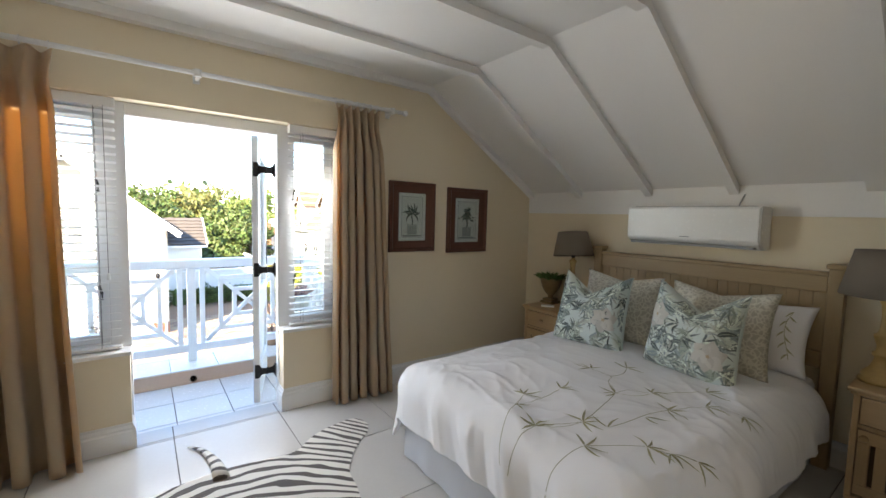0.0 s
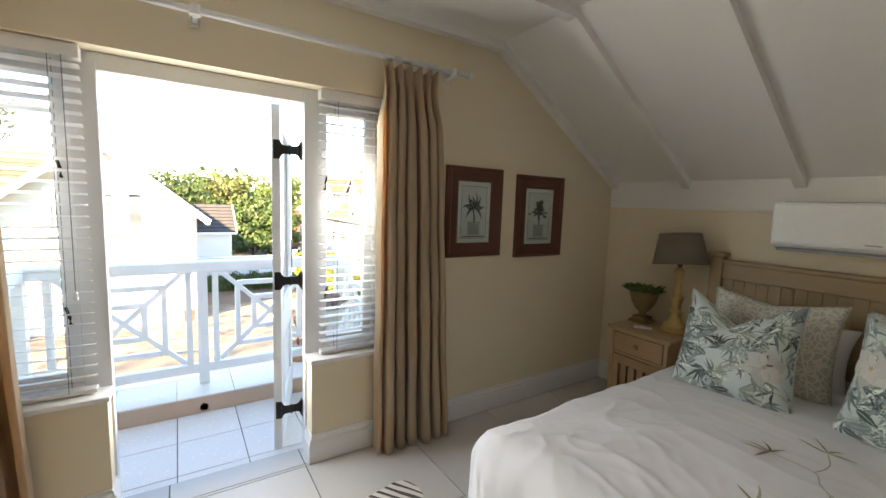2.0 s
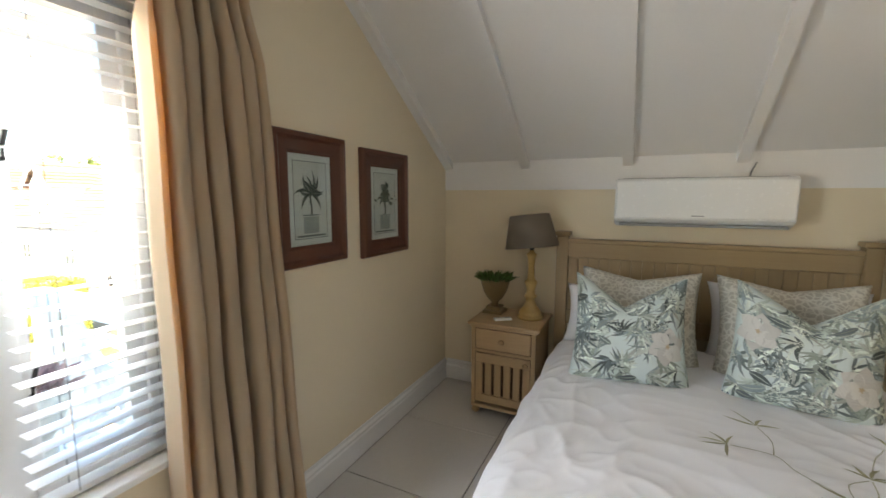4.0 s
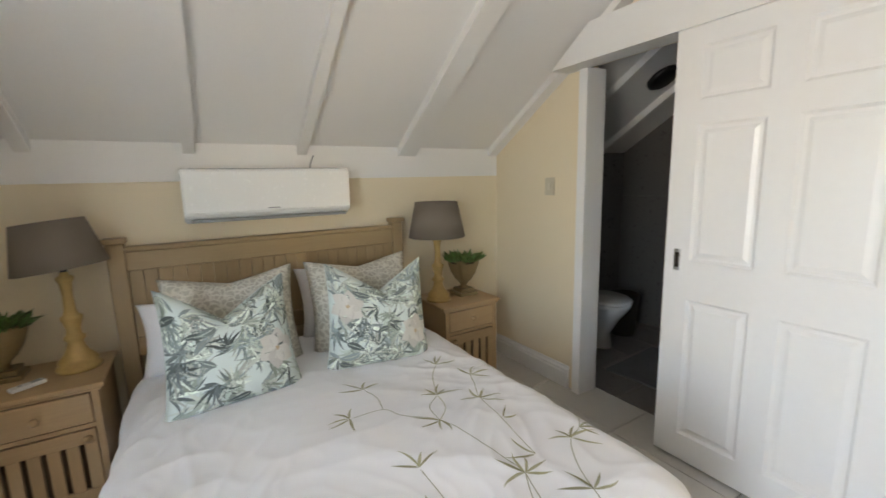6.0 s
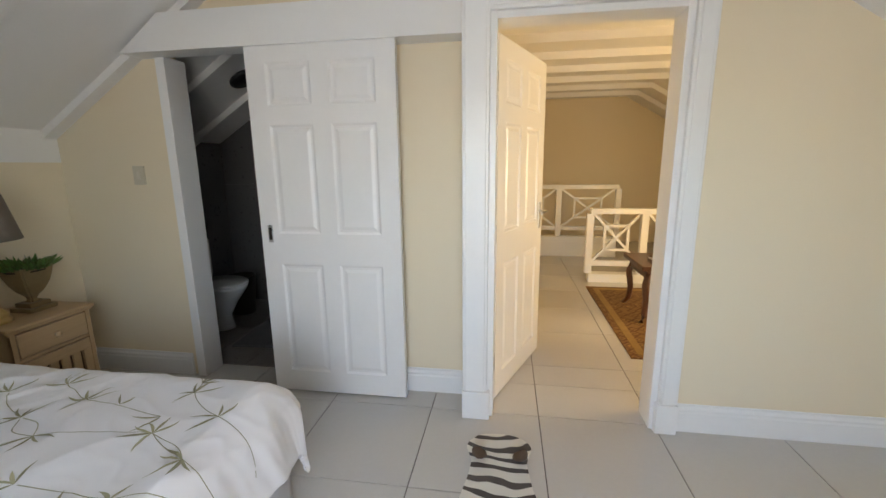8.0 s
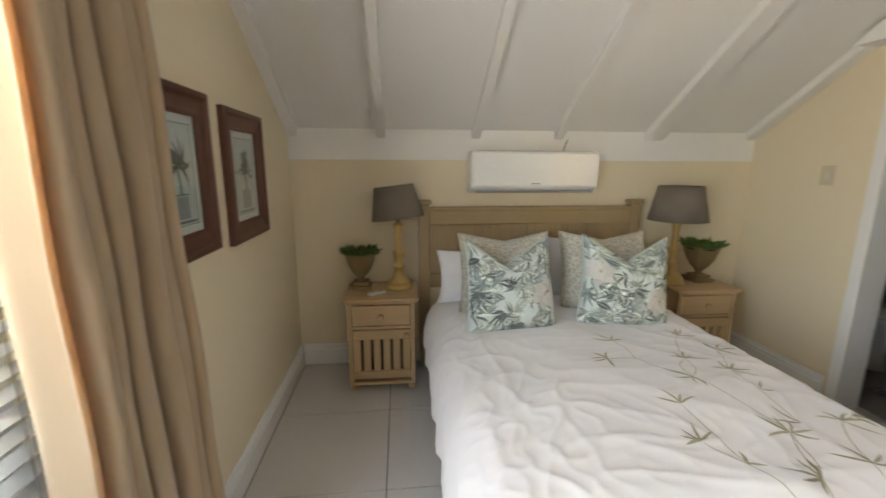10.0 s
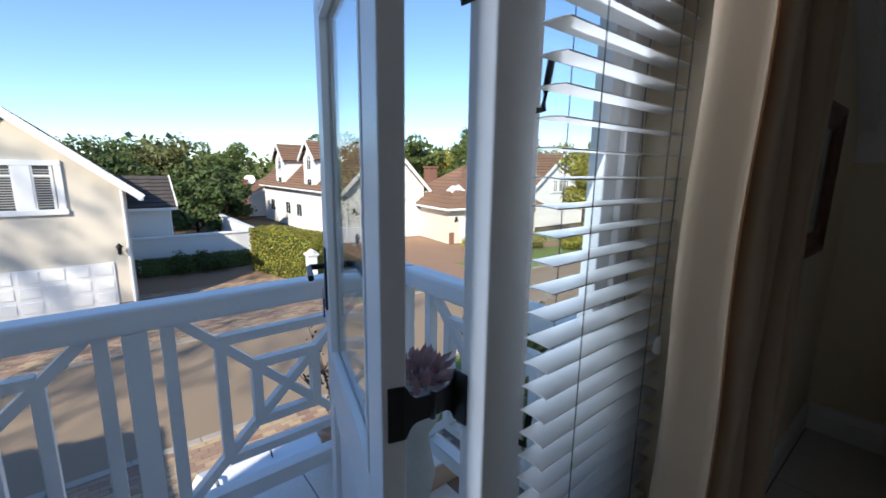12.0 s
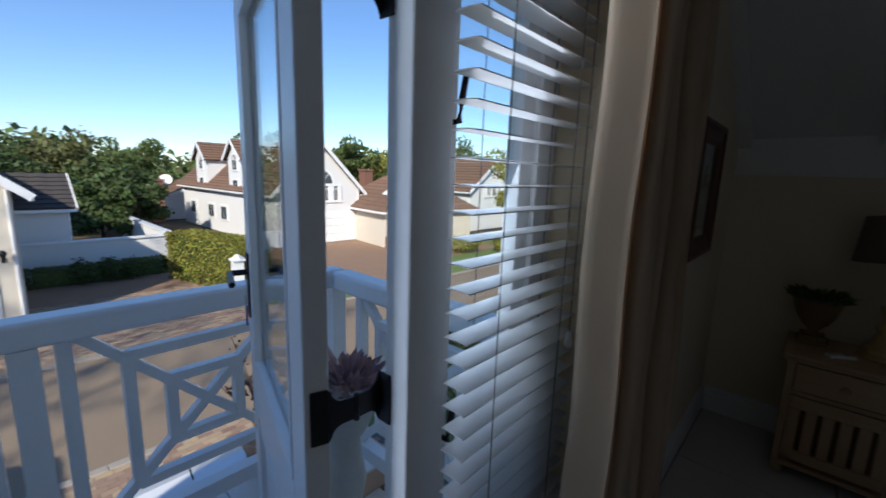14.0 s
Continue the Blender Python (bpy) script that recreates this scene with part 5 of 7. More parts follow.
picture(-1.035, -0.590, 1.048, 1.606, 0)

# ---- zebra hide ----
HIDE = bpy.data.materials.new("zebra_hide")
HIDE.use_nodes = True
n_, l_ = links_of(HIDE)
p_ = n_["Principled BSDF"]
p_.inputs["Roughness"].default_value = 0.8
p_.inputs["Sheen Weight"].default_value = 0.3
tcn, mpn, wv, rp = n_.new("ShaderNodeTexCoord"), n_.new("ShaderNodeMapping"), n_.new("ShaderNodeTexWave"), n_.new("ShaderNodeValToRGB")
wv.wave_type, wv.bands_direction, wv.wave_profile = "BANDS", "X", "SIN"
wv.inputs["Scale"].default_value, wv.inputs["Distortion"].default_value = 4.0, 6.5
wv.inputs["Detail"].default_value, wv.inputs["Detail Scale"].default_value, wv.inputs["Detail Roughness"].default_value = 2.0, 1.3, 0.5
rp.color_ramp.elements[0].position, rp.color_ramp.elements[0].color = 0.31, (0.06, 0.047, 0.04, 1)
rp.color_ramp.elements[1].position, rp.color_ramp.elements[1].color = 0.40, (0.72, 0.69, 0.62, 1)
l_.new(tcn.outputs["Object"], mpn.inputs["Vector"])
mpn.inputs["Scale"].default_value = (1.0, 0.6, 1)
# stripes cross the spine on the barrel and bend round to cross the legs
sx, cb, ms, ma = n_.new("ShaderNodeSeparateXYZ"), n_.new("ShaderNodeCombineXYZ"), n_.new("ShaderNodeMath"), n_.new("ShaderNodeMath")
ms.operation, ma.operation = "MULTIPLY", "MULTIPLY_ADD"
ma.inputs[1].default_value = -2.7
l_.new(mpn.outputs["Vector"], sx.inputs[0])
l_.new(sx.outputs["Y"], ms.inputs[0])
l_.new(sx.outputs["Y"], ms.inputs[1])
l_.new(ms.outputs[0], ma.inputs[0])
l_.new(sx.outputs["X"], ma.inputs[2])
l_.new(ma.outputs[0], cb.inputs["X"])
l_.new(sx.outputs["Y"], cb.inputs["Y"])
l_.new(cb.outputs[0], wv.inputs["Vector"])
l_.new(wv.outputs["Color"], rp.inputs["Fac"])
l_.new(rp.outputs["Color"], p_.inputs["Base Color"])
fn, bn = n_.new("ShaderNodeTexNoise"), n_.new("ShaderNodeBump")
fn.inputs["Scale"].default_value = 260
bn.inputs["Strength"].default_value, bn.inputs["Distance"].default_value = 0.3, 0.003
l_.new(fn.outputs["Fac"], bn.inputs["Height"])
l_.new(bn.outputs["Normal"], p_.inputs["Normal"])
hide = thing("zebra_rug", "black and white striped zebra hide rug lying on the tiles", "rug", "", pose(0.52, -2.85, 0.0005, 0, 0, 1))
half = [(0.0, 0.03), (0.02, 0.18), (0.05, 0.37), (-0.05, 0.50), (-0.11, 0.62), (-0.14, 0.80), (-0.04, 0.86), (0.06, 0.83), (0.16, 0.73), (0.26, 0.64), (0.40, 0.56), (0.56, 0.53), (0.75, 0.50), (1.05, 0.50), (1.20, 0.62), (1.30, 0.84), (1.42, 0.86),
        (1.48, 0.66), (1.46, 0.46), (1.62, 0.30), (1.80, 0.22), (2.05, 0.16), (2.25, 0.13), (2.38, 0.16), (2.46, 0.10), (2.48, 0.0)]
half = [(x * 0.93, y) for x, y in half]
outline = half + [(x, -y * 0.96) for x, y in reversed(half[1:-1])] + [(0.0, -0.03)]


def smooth_ring(pts, k=5):
    out, m = [], len(pts)
    for i in range(m):
        p0, p1, p2, p3 = (Vector(pts[(i + q) % m]) for q in (-1, 0, 1, 2))
        for s in range(k):
            t = s / k
            out.append(0.5 * (2 * p1 + (p2 - p0) * t + (2 * p0 - 5 * p1 + 4 * p2 - p3) * t * t + (3 * p1 - p0 - 3 * p2 + p3) * t ** 3))
    return out


bm = bmesh.new()
ring = smooth_ring(outline)
top = [bm.verts.new((p.x + 0.008 * noise.noise(Vector((p.x * 9, p.y * 9, 0))), p.y + 0.008 * noise.noise(Vector((p.y * 9, p.x * 9, 4))), 0.006)) for p in ring]
low = [bm.verts.new((v.co.x, v.co.y, 0.0)) for v in top]
bm.faces.new(top)
for i in range(len(top)):
    j = (i + 1) % len(top)
    bm.faces.new((low[i], low[j], top[j], top[i]))
bmesh.ops.triangulate(bm, faces=[f for f in bm.faces if len(f.verts) > 4])
bmesh.ops.recalc_face_normals(bm, faces=bm.faces)
part("hide", bm, HIDE, hide)
bm = tube(bmesh.new(), [(0.08, 0.0, 0.010), (-0.03, 0.0, 0.016), (-0.12, -0.01, 0.022), (-0.20, -0.03, 0.026), (-0.28, -0.06, 0.022), (-0.34, -0.11, 0.016)], 0.040, 10, 0.12)
bmesh.ops.scale(bm, vec=(1, 1, 0.45), verts=bm.verts)
part("tail", bm, HIDE, hide, "striped tail with dark tip", True)
FURB = paint("brown_fur", (0.10, 0.06, 0.035), 0.9, grain=200, bump=0.4)
for s in (-1, 1):
    bm = bmesh.new()
    lathe(bm, [(0.0, 0.0), (0.03, 0.02), (0.035, 0.05), (0.022, 0.09), (0.0, 0.11)], 10)
    bmesh.ops.scale(bm, vec=(0.45, 1, 1), verts=bm.verts)
    part("ear", bm, FURB, hide, "brown furry ear", True).matrix_basis = pose(2.12, 0.08 * s, 0.004, 18 * -s, -25, 0)

# ---- outside: ground, road, pavements ----
GZ = -3.40
STUCCO = paint("beige_stucco", (0.66, 0.60, 0.50), 0.85, var=0.05, scale=0.6, grain=30, bump=0.2, dist=0.01)
STUCCOW = paint("white_stucco", (0.76, 0.75, 0.73), 0.85, var=0.05, scale=0.5, grain=30, bump=0.2, dist=0.01)
EARTH = paint("garden_earth", (0.13, 0.10, 0.06), 0.95, var=0.3, scale=0.4, grain=6, bump=0.4, dist=0.03)
GRASS = islands(paint("lawn_grass", (0.17, 0.20, 0.05), 0.8, var=0.25, scale=0.7, grain=20, bump=0.5, dist=0.03), 0.8, 1.2)
ASPH = paint("tan_asphalt", (0.27, 0.205, 0.14), 0.9, var=0.10, scale=0.5, grain=40, bump=0.3, dist=0.01)
KERB = paint("concrete_kerb", (0.38, 0.34, 0.29), 0.9, var=0.15, scale=1.5, grain=30, bump=0.3)
PAVER = islands(paint("clay_paver", (0.40, 0.28, 0.19), 0.85, var=0.2, scale=3, grain=40, bump=0.25), 0.65, 1.25, 0.025)
ROOFT = paint("brown_roof_tile", (0.21, 0.125, 0.08), 0.8, var=0.25, scale=1.2, grain=14, bump=0.3, dist=0.01, obrand=0.12)
ROOFD = paint("dark_roof_tile", (0.075, 0.065, 0.06), 0.8, var=0.2, scale=2, grain=18, bump=0.2, dist=0.01)
BRICK = paint("red_brick", (0.24, 0.12, 0.08), 0.85, var=0.25, scale=6, grain=30, bump=0.3)
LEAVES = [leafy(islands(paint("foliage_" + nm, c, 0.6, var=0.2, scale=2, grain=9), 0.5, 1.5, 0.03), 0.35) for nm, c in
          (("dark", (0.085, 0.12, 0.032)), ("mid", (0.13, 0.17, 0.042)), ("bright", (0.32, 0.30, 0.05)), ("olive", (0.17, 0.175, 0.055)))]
BARK = paint("tree_bark", (0.12, 0.09, 0.06), 0.95, var=0.3, scale=4, grain=20, bump=0.6, dist=0.02)

structure("ground", boxes((-400, 200, -300, 300, -3.9, GZ - 0.07)), EARTH, "earth and garden ground reaching the horizon", "ground")
structure("lawn", boxes((-15.0, -12.52, 3.2, 7.5, GZ - 0.07, GZ - 0.02), (-7.2, -0.4, 1.6, 40, GZ - 0.07, GZ - 0.02), (-20, -12.52, 21, 60, GZ - 0.07, GZ - 0.02)), GRASS, "mown green lawn", "lawn")
structure("road", boxes((-12.35, -7.45, -60, 90, GZ - 0.069, GZ - 0.03)), ASPH, "tan asphalt road", "road")


def hard_kerb(x0, x1, y0, y1):
    k = structure("kerb", boxes((x0, x1, y0, y1, GZ - 0.069, GZ - 0.01)), KERB, "concrete road kerb", "kerb")
    me = mesh_of("kerb_stone", boxes((x0 - 0.004, x1 + 0.004, 0.005, 0.995, GZ - 0.02, GZ + 0.025), bevel=0.012), KERB)
    y = max(y0, -12.0)
    while y + 1 <= min(y1, 14):
        s = new("kerb_stone", me)
        s.parent, s.location = k, (0, y, 0)
        y += 1


structure("side_drive", boxes((-24, -12.52, 7.5, 21, GZ - 0.07, GZ - 0.02), (-22.3, -18.2, -2.35, 3.2, GZ - 0.07, GZ - 0.013)), paint("clay_drive", (0.30, 0.19, 0.12), 0.9, var=0.15, scale=1, grain=14, bump=0.3), "brown paved side drive", "road")
hard_kerb(-12.5, -12.35, -40, 60)
hard_kerb(-7.45, -7.30, -40, 60)


def paving(name, x0, x1, y0, y1, label, seed):
    base = structure(name, boxes((x0, x1, y0, y1, GZ - 0.068, GZ - 0.012)), GROUT, label, "pavement")
    rng = np.random.default_rng(seed)
    bl, bw, vs, fs = 0.24, 0.12, [], []
    for j in range(int((x1 - x0) / bw)):
        for i in range(int((y1 - y0) / bl)):
            a, c = x0 + j * bw, y0 + i * bl + (bl / 2 if j % 2 else 0)
            if c + bl > y1:
                continue
            h = GZ + rng.uniform(-0.004, 0.004)
            k, t, g = len(vs), rng.uniform(-0.003, 0.003), 0.005
            lo = GZ - 0.02
            vs += [(a + g, c + g, h), (a + bw - g, c + g, h), (a + bw - g, c + bl - g, h + t), (a + g, c + bl - g, h + t),
                   (a + g, c + g, lo), (a + bw - g, c + g, lo), (a + bw - g, c + bl - g, lo), (a + g, c + bl - g, lo)]
            fs += [(k, k + 1, k + 2, k + 3), (k, k + 4, k + 5, k + 1), (k + 1, k + 5, k + 6, k + 2), (k + 2, k + 6, k + 7, k + 3), (k + 3, k + 7, k + 4, k)]
    me = bpy.data.meshes.new("pavers")
    me.from_pydata(vs, [], fs)
    me.materials.append(PAVER)
    ob = new("pavers", me)
    ob.parent = base
    tagged(ob, "red and brown clay pavers", "", "", "stuff")


paving("driveway", -7.30, -2.2, -7.0, 1.6, "clay brick driveway below the balcony", 1)
paving("forecourt", -18.2, -12.50, -9.5, 3.2, "clay brick forecourt of the house opposite", 2)


# ---- foliage ----
def leaf_mesh(name, blobs, count, size, mat, seed, flat=0.6):
    """Leaves as small bent quads, thickest near the skin of the given blobs (x, y, z, rx, ry, rz)."""
    rng = np.random.default_rng(seed)
    bl = np.array(blobs, float)
    wt = bl[:, 3] * bl[:, 4] + bl[:, 4] * bl[:, 5] + bl[:, 3] * bl[:, 5]
    pick = rng.choice(len(bl), count, p=wt / wt.sum())
    d = rng.normal(size=(count, 3))
    d /= np.linalg.norm(d, axis=1)[:, None]
    r = rng.uniform(0.45, 1.0, count) ** 0.45
    wob = 1 + 0.22 * np.sin(d[:, 0] * 7 + pick) * np.cos(d[:, 1] * 6 + 2 * pick) + 0.12 * np.sin(d[:, 2] * 13 + d[:, 0] * 9)
    c = bl[pick, :3] + d * bl[pick, 3:] * (r * wob)[:, None]
    face = d + 0.75 * rng.normal(size=(count, 3)) + (0, 0, 0.35)
    u = np.cross(face, rng.normal(size=(count, 3)))
    u /= np.linalg.norm(u, axis=1)[:, None]
    v = np.cross(face, u)
    v /= np.linalg.norm(v, axis=1)[:, None]
    s = size * rng.uniform(0.6, 1.4, count)[:, None]
    q = np.stack([c - u * s, c + v * s * flat, c + u * s, c - v * s * flat], 1).reshape(-1, 3)
    me = bpy.data.meshes.new(name)
    me.from_pydata(q.tolist(), [], np.arange(4 * count).reshape(-1, 4).tolist())
    me.materials.append(mat)
    return me


def tree(x, y, h, spread, kind, seed, label, bare=False, cone=False, count=5000, size=0.16, low=0.35, slim=1.0):
    rng = random.Random(seed)
    th = thing("tree", label, "tree", "", pose(x, y, GZ - 0.07))
    bm = tube(bmesh.new(), [(0, 0, 0), (0.05 * rng.uniform(-1, 1), 0.05, h * 0.25), (0.1 * rng.uniform(-1, 1), 0, h * 0.55), (0, 0.1, h * 0.85)], (0.035 * h * 0.6 + 0.04) * slim, 9, 0.3)
    part("trunk", bm, BARK, th, "", True)
    blobs = []
    nl = 16 if bare else 9
    for k in range(nl):
        a, f = 2 * math.pi * k / nl + rng.uniform(-0.3, 0.3), rng.uniform(low, 0.85)
        rr = spread * (0.62 - 0.5 * f if cone else rng.uniform(0.45, 0.95))
        tip = Vector((rr * math.cos(a), rr * math.sin(a), h * min(1.0, f + (0.05 if cone else rng.uniform(0.12, 0.25)))))
        base = Vector((0, 0, h * f * 0.8))
        mid = base.lerp(tip, 0.5) + Vector((0, 0, 0.05 * h))
        bm = tube(bmesh.new(), [base, mid, tip], 0.012 * h * slim, 6, 0.25)
        if bare:
            for _ in range(9):
                q = base.lerp(tip, rng.uniform(0.4, 1))
                e = q + Vector((rng.uniform(-1, 1), rng.uniform(-1, 1), rng.uniform(0.2, 1.4))) * 0.10 * h
                tube(bm, [q, q.lerp(e, 0.5) + Vector((0.05, 0, 0.03)), e], 0.004 * h * slim, 4, 0.3)
        part("limb", bm, BARK, th, "", True)
        b = spread * rng.uniform(0.28, 0.46) * (0.7 - 0.5 * f if cone else 1)
        blobs.append((tip.x, tip.y, tip.z, b, b, b * 0.75))
    if cone:
        blobs += [(0, 0, h * f, spread * (1.02 - f) ** 0.55 * 0.72, spread * (1.02 - f) ** 0.55 * 0.72, h * 0.13) for f in (0.3, 0.45, 0.6, 0.73, 0.84)]
    else:
        blobs += [(rng.uniform(-0.3, 0.3) * spread, rng.uniform(-0.3, 0.3) * spread, h * rng.uniform(0.6, 0.92), spread * 0.5, spread * 0.5, h * 0.12) for _ in range(4)]
    ob = new("crown", leaf_mesh("crown", blobs, count, size, LEAVES[kind], seed))
    ob.parent = th
    tagged(ob, "leafy crown", "", "", "stuff")


def hedge(name, x0, x1, y0, y1, z1, kind, seed, count, size, label, turn=0.0, category="hedge"):
    cx, cy = (x0 + x1) / 2, (y0 + y1) / 2
    th = thing(name, label, category, "", pose(cx, cy, GZ - 0.02, 0, 0, turn))
    w, d, h = (x1 - x0) / 2, (y1 - y0) / 2, z1 - GZ
    # solid box in the dark foliage colour, filling the leaf shell
    part("core", boxes((-w * 0.94, w * 0.94, -d * 0.9, d * 0.9, 0, h * 0.95), bevel=0.05), LEAVES[0], th, "solid dark green core box")
    rng = np.random.default_rng(seed)
    p = rng.uniform(-1, 1, (count, 3))
    ax = rng.integers(0, 3, count)
    sg = np.where(rng.random(count) < 0.5, -1, 1)
    p[np.arange(count), ax] = np.where(ax == 2, 1, sg)
    face = np.zeros((count, 3))
    face[np.arange(count), ax] = np.where(ax == 2, 1, sg)
    face += 0.45 * rng.normal(size=(count, 3))
    p = p * (w, d, h / 2) + (0, 0, h / 2)
    p += rng.normal(scale=0.035, size=p.shape)
    u = np.cross(face, rng.normal(size=p.shape))
    u /= np.linalg.norm(u, axis=1)[:, None]
    v = np.cross(face, u)
    v /= np.linalg.norm(v, axis=1)[:, None]
    s = size * rng.uniform(0.6, 1.4, count)[:, None]
    q = np.stack([p - u * s, p + v * s * 0.6, p + u * s, p - v * s * 0.6], 1).reshape(-1, 3)
    me = bpy.data.meshes.new("leaves")
    me.from_pydata(q.tolist(), [], np.arange(4 * count).reshape(-1, 4).tolist())
    me.materials.append(LEAVES[kind])
    ob = new("leaves", me)
    ob.parent = th
    tagged(ob, "clipped leaves", "", "", "stuff")


SHRUBS = []
BLOSSOM = paint("white_blossom", (0.82, 0.82, 0.76), 0.7)


def shrub(x, y, r, h, kind, seed, count=900, size=0.07, label="rounded green garden shrub", z=None):
    th = thing("shrub", label, "shrub", "garden shrubs", pose(x, y, GZ - 0.02 if z is None else z))
    SHRUBS.append(th.name)
    rng = random.Random(seed)
    for k in range(4):
        part("stem", tube(bmesh.new(), [(0.03 * k - 0.05, 0, 0), (rng.uniform(-0.3, 0.3) * r, rng.uniform(-0.3, 0.3) * r, h * 0.6)], 0.015, 5, 0.5), BARK, th)
    ob = new("leaves", leaf_mesh("leaves", [(rng.uniform(-0.4, 0.4) * r, rng.uniform(-0.4, 0.4) * r, h * rng.uniform(0.4, 0.75), r * 0.6, r * 0.6, h * 0.35) for _ in range(6)], count, size, LEAVES[kind], seed))
    ob.parent = th
    tagged(ob, "dense leaves", "", "", "stuff")


# ---- houses ----
def tile_courses(parent, a, b, c, rows, mat):
    """Courses of roof tile on the slope that starts at a, runs along to b and climbs to c (from a)."""
    a, b, c = Vector(a), Vector(b), Vector(c)
    al, up = b - a, c - a
    n = al.cross(up).normalized()
    if n.z < 0:
        n = -n
    bm = bmesh.new()
    q, lo, hi, k = up * (1.12 / rows), n * 0.10, n * 0.045, max(8, int(al.length / 0.30))
    low, mid, top = [], [], []
    for i in range(k + 1):
        p = al * (i / k)
        w = n * (0.022 * (i % 2))
        low.append(bm.verts.new(p))
        mid.append(bm.verts.new(p + lo + w))
        top.append(bm.verts.new(p + q + hi + w))
    for i in range(k):
        bm.faces.new((low[i], low[i + 1], mid[i + 1], mid[i]))
        bm.faces.new((mid[i], mid[i + 1], top[i + 1], top[i]))
    bmesh.ops.recalc_face_normals(bm, faces=bm.faces)
    me = mesh_of("tile_course", bm, mat)
    for i in range(rows):
        ob = new("tile_course", me)
        ob.parent, ob.location = parent, a + up * (i / rows)


def gable_house(name, label, m, w, d, eave, ridge, wall_mat, roof_mat, over=0.35, rows=16, windows=(), garage=None, lamps=(), dormers=(), barge=0.22):
    """A house whose gable end faces its own +x; w is across (y), d back along -x, heights above its base."""
    th = thing(name, label, "house", "", m)
    bm = bmesh.new()
    poly_prism(bm, [(-w / 2, 0), (w / 2, 0), (w / 2, eave), (0, ridge), (-w / 2, eave)], -d, 0.0, 0)
    part("wall", bm, wall_mat, th)
    s = (ridge - eave) / (w / 2)
    e = eave - s * over
    r = part("roof", poly_prism(bmesh.new(), [(-w / 2 - over, e), (0, ridge), (w / 2 + over, e), (w / 2 + over, e + 0.03), (0, ridge + 0.04), (-w / 2 - over, e + 0.03)], -d - over, over, 0), roof_mat, th)
    for sg in (-1, 1):
        tile_courses(r, (over, sg * (w / 2 + over), e), (-d - over, sg * (w / 2 + over), e), (over, 0, ridge), rows, roof_mat)
    for sg in (-1, 1):
        bm = bmesh.new()
        a, b = (over + 0.02, sg * (w / 2 + over + 0.04), eave - s * over - 0.03), (over + 0.02, sg * 0.0, ridge - 0.0)
        bar(bm, a, b, barge, 0.06, (1, 0, 0))
        part("barge_board", bm, GLOSSW, r)
        part("gutter", boxes((-d - over, over - 0.02, sg * (w / 2 + over) - 0.06, sg * (w / 2 + over) + 0.06, eave - s * over - 0.12, eave - s * over)), GLOSSW, r)
        part("downpipe", tube(bmesh.new(), [(0.05, sg * (w / 2 - 0.10), 0.0), (0.05, sg * (w / 2 - 0.10), eave - 0.1)], 0.04, 8), GLOSSW, th)
    for wd in windows:
        window(th, *wd)
    if garage:
        y0, y1, z1 = garage
        g = part("garage_door", boxes((0.005, 0.05, y0, y1, 0.02, z1)), GLOSSW, th, "white panelled garage door")
        nx, nz = max(2, round((y1 - y0) / 0.55)), 4
        me = mesh_of("panel", boxes((0.0, 0.022, -(y1 - y0) / nx / 2 + 0.05, (y1 - y0) / nx / 2 - 0.05, -z1 / nz / 2 + 0.06, z1 / nz / 2 - 0.06), bevel=0.012), GLOSSW)
        for i in range(nx):
            for k in range(nz):
                o = new("panel", me)
                o.parent, o.location = g, (0.048, y0 + (y1 - y0) * (i + 0.5) / nx, z1 * (k + 0.5) / nz)
    for y, z in lamps:
        bm = boxes((0.0, 0.03, y - 0.05, y + 0.05, z - 0.12, z + 0.02))
        tube(bm, [(0.02, y, z - 0.05), (0.16, y, z - 0.12), (0.24, y, z - 0.02)], 0.012, 6)
        lathe(bm, [(0.05, -0.02), (0.085, 0.14), (0.11, 0.15), (0.03, 0.24), (0.0, 0.27)], 6, (0.24, y, z))
        part("wall_lantern", bm, BLACKM, th, "black wall lantern")
    for x, w2, zb, ze, zr in dormers:
        dm = new("dormer")
        dm.parent = th
        y0 = -w / 2 - 0.05
        bm = bmesh.new()
        poly_prism(bm, [(x - w2 / 2, zb), (x + w2 / 2, zb), (x + w2 / 2, ze), (x, zr), (x - w2 / 2, ze)], y0, y0 + 3.0, 1)
        part("dormer_wall", bm, wall_mat, dm)
        for sg in (-1, 1):
            tile_courses(dm, (x + sg * (w2 / 2 + 0.25), y0 - 0.3, ze - 0.2), (x + sg * (w2 / 2 + 0.25), y0 + 3.2, ze - 0.2), (x, y0 - 0.3, zr + 0.05), 7, roof_mat)
        for sg in (-1, 1):
            part("barge_board", bar(bmesh.new(), (x + sg * (w2 / 2 + 0.3), y0 - 0.32, ze - 0.25), (x, y0 - 0.32, zr + 0.04), 0.2, 0.06, (0, 1, 0)), GLOSSW, dm)
        arc = [(math.cos(math.pi * i / 10), math.sin(math.pi * i / 10)) for i in range(11)]
        z0, z1 = ze - 0.95, ze - 0.15
        part("dormer_window", poly_prism(bmesh.new(), [(x - 0.46, z0), (x + 0.46, z0)] + [(x + 0.46 * c, z1 + 0.46 * s) for c, s in arc], y0 - 0.06, y0, 1), GLOSSW, dm, "white arched window surround")
        part("dormer_pane", poly_prism(bmesh.new(), [(x - 0.33, z0 + 0.12), (x + 0.33, z0 + 0.12)] + [(x + 0.33 * c, z1 + 0.33 * s) for c, s in arc], y0 - 0.068, y0 - 0.058, 1), DGLASS, dm, "dark glass")
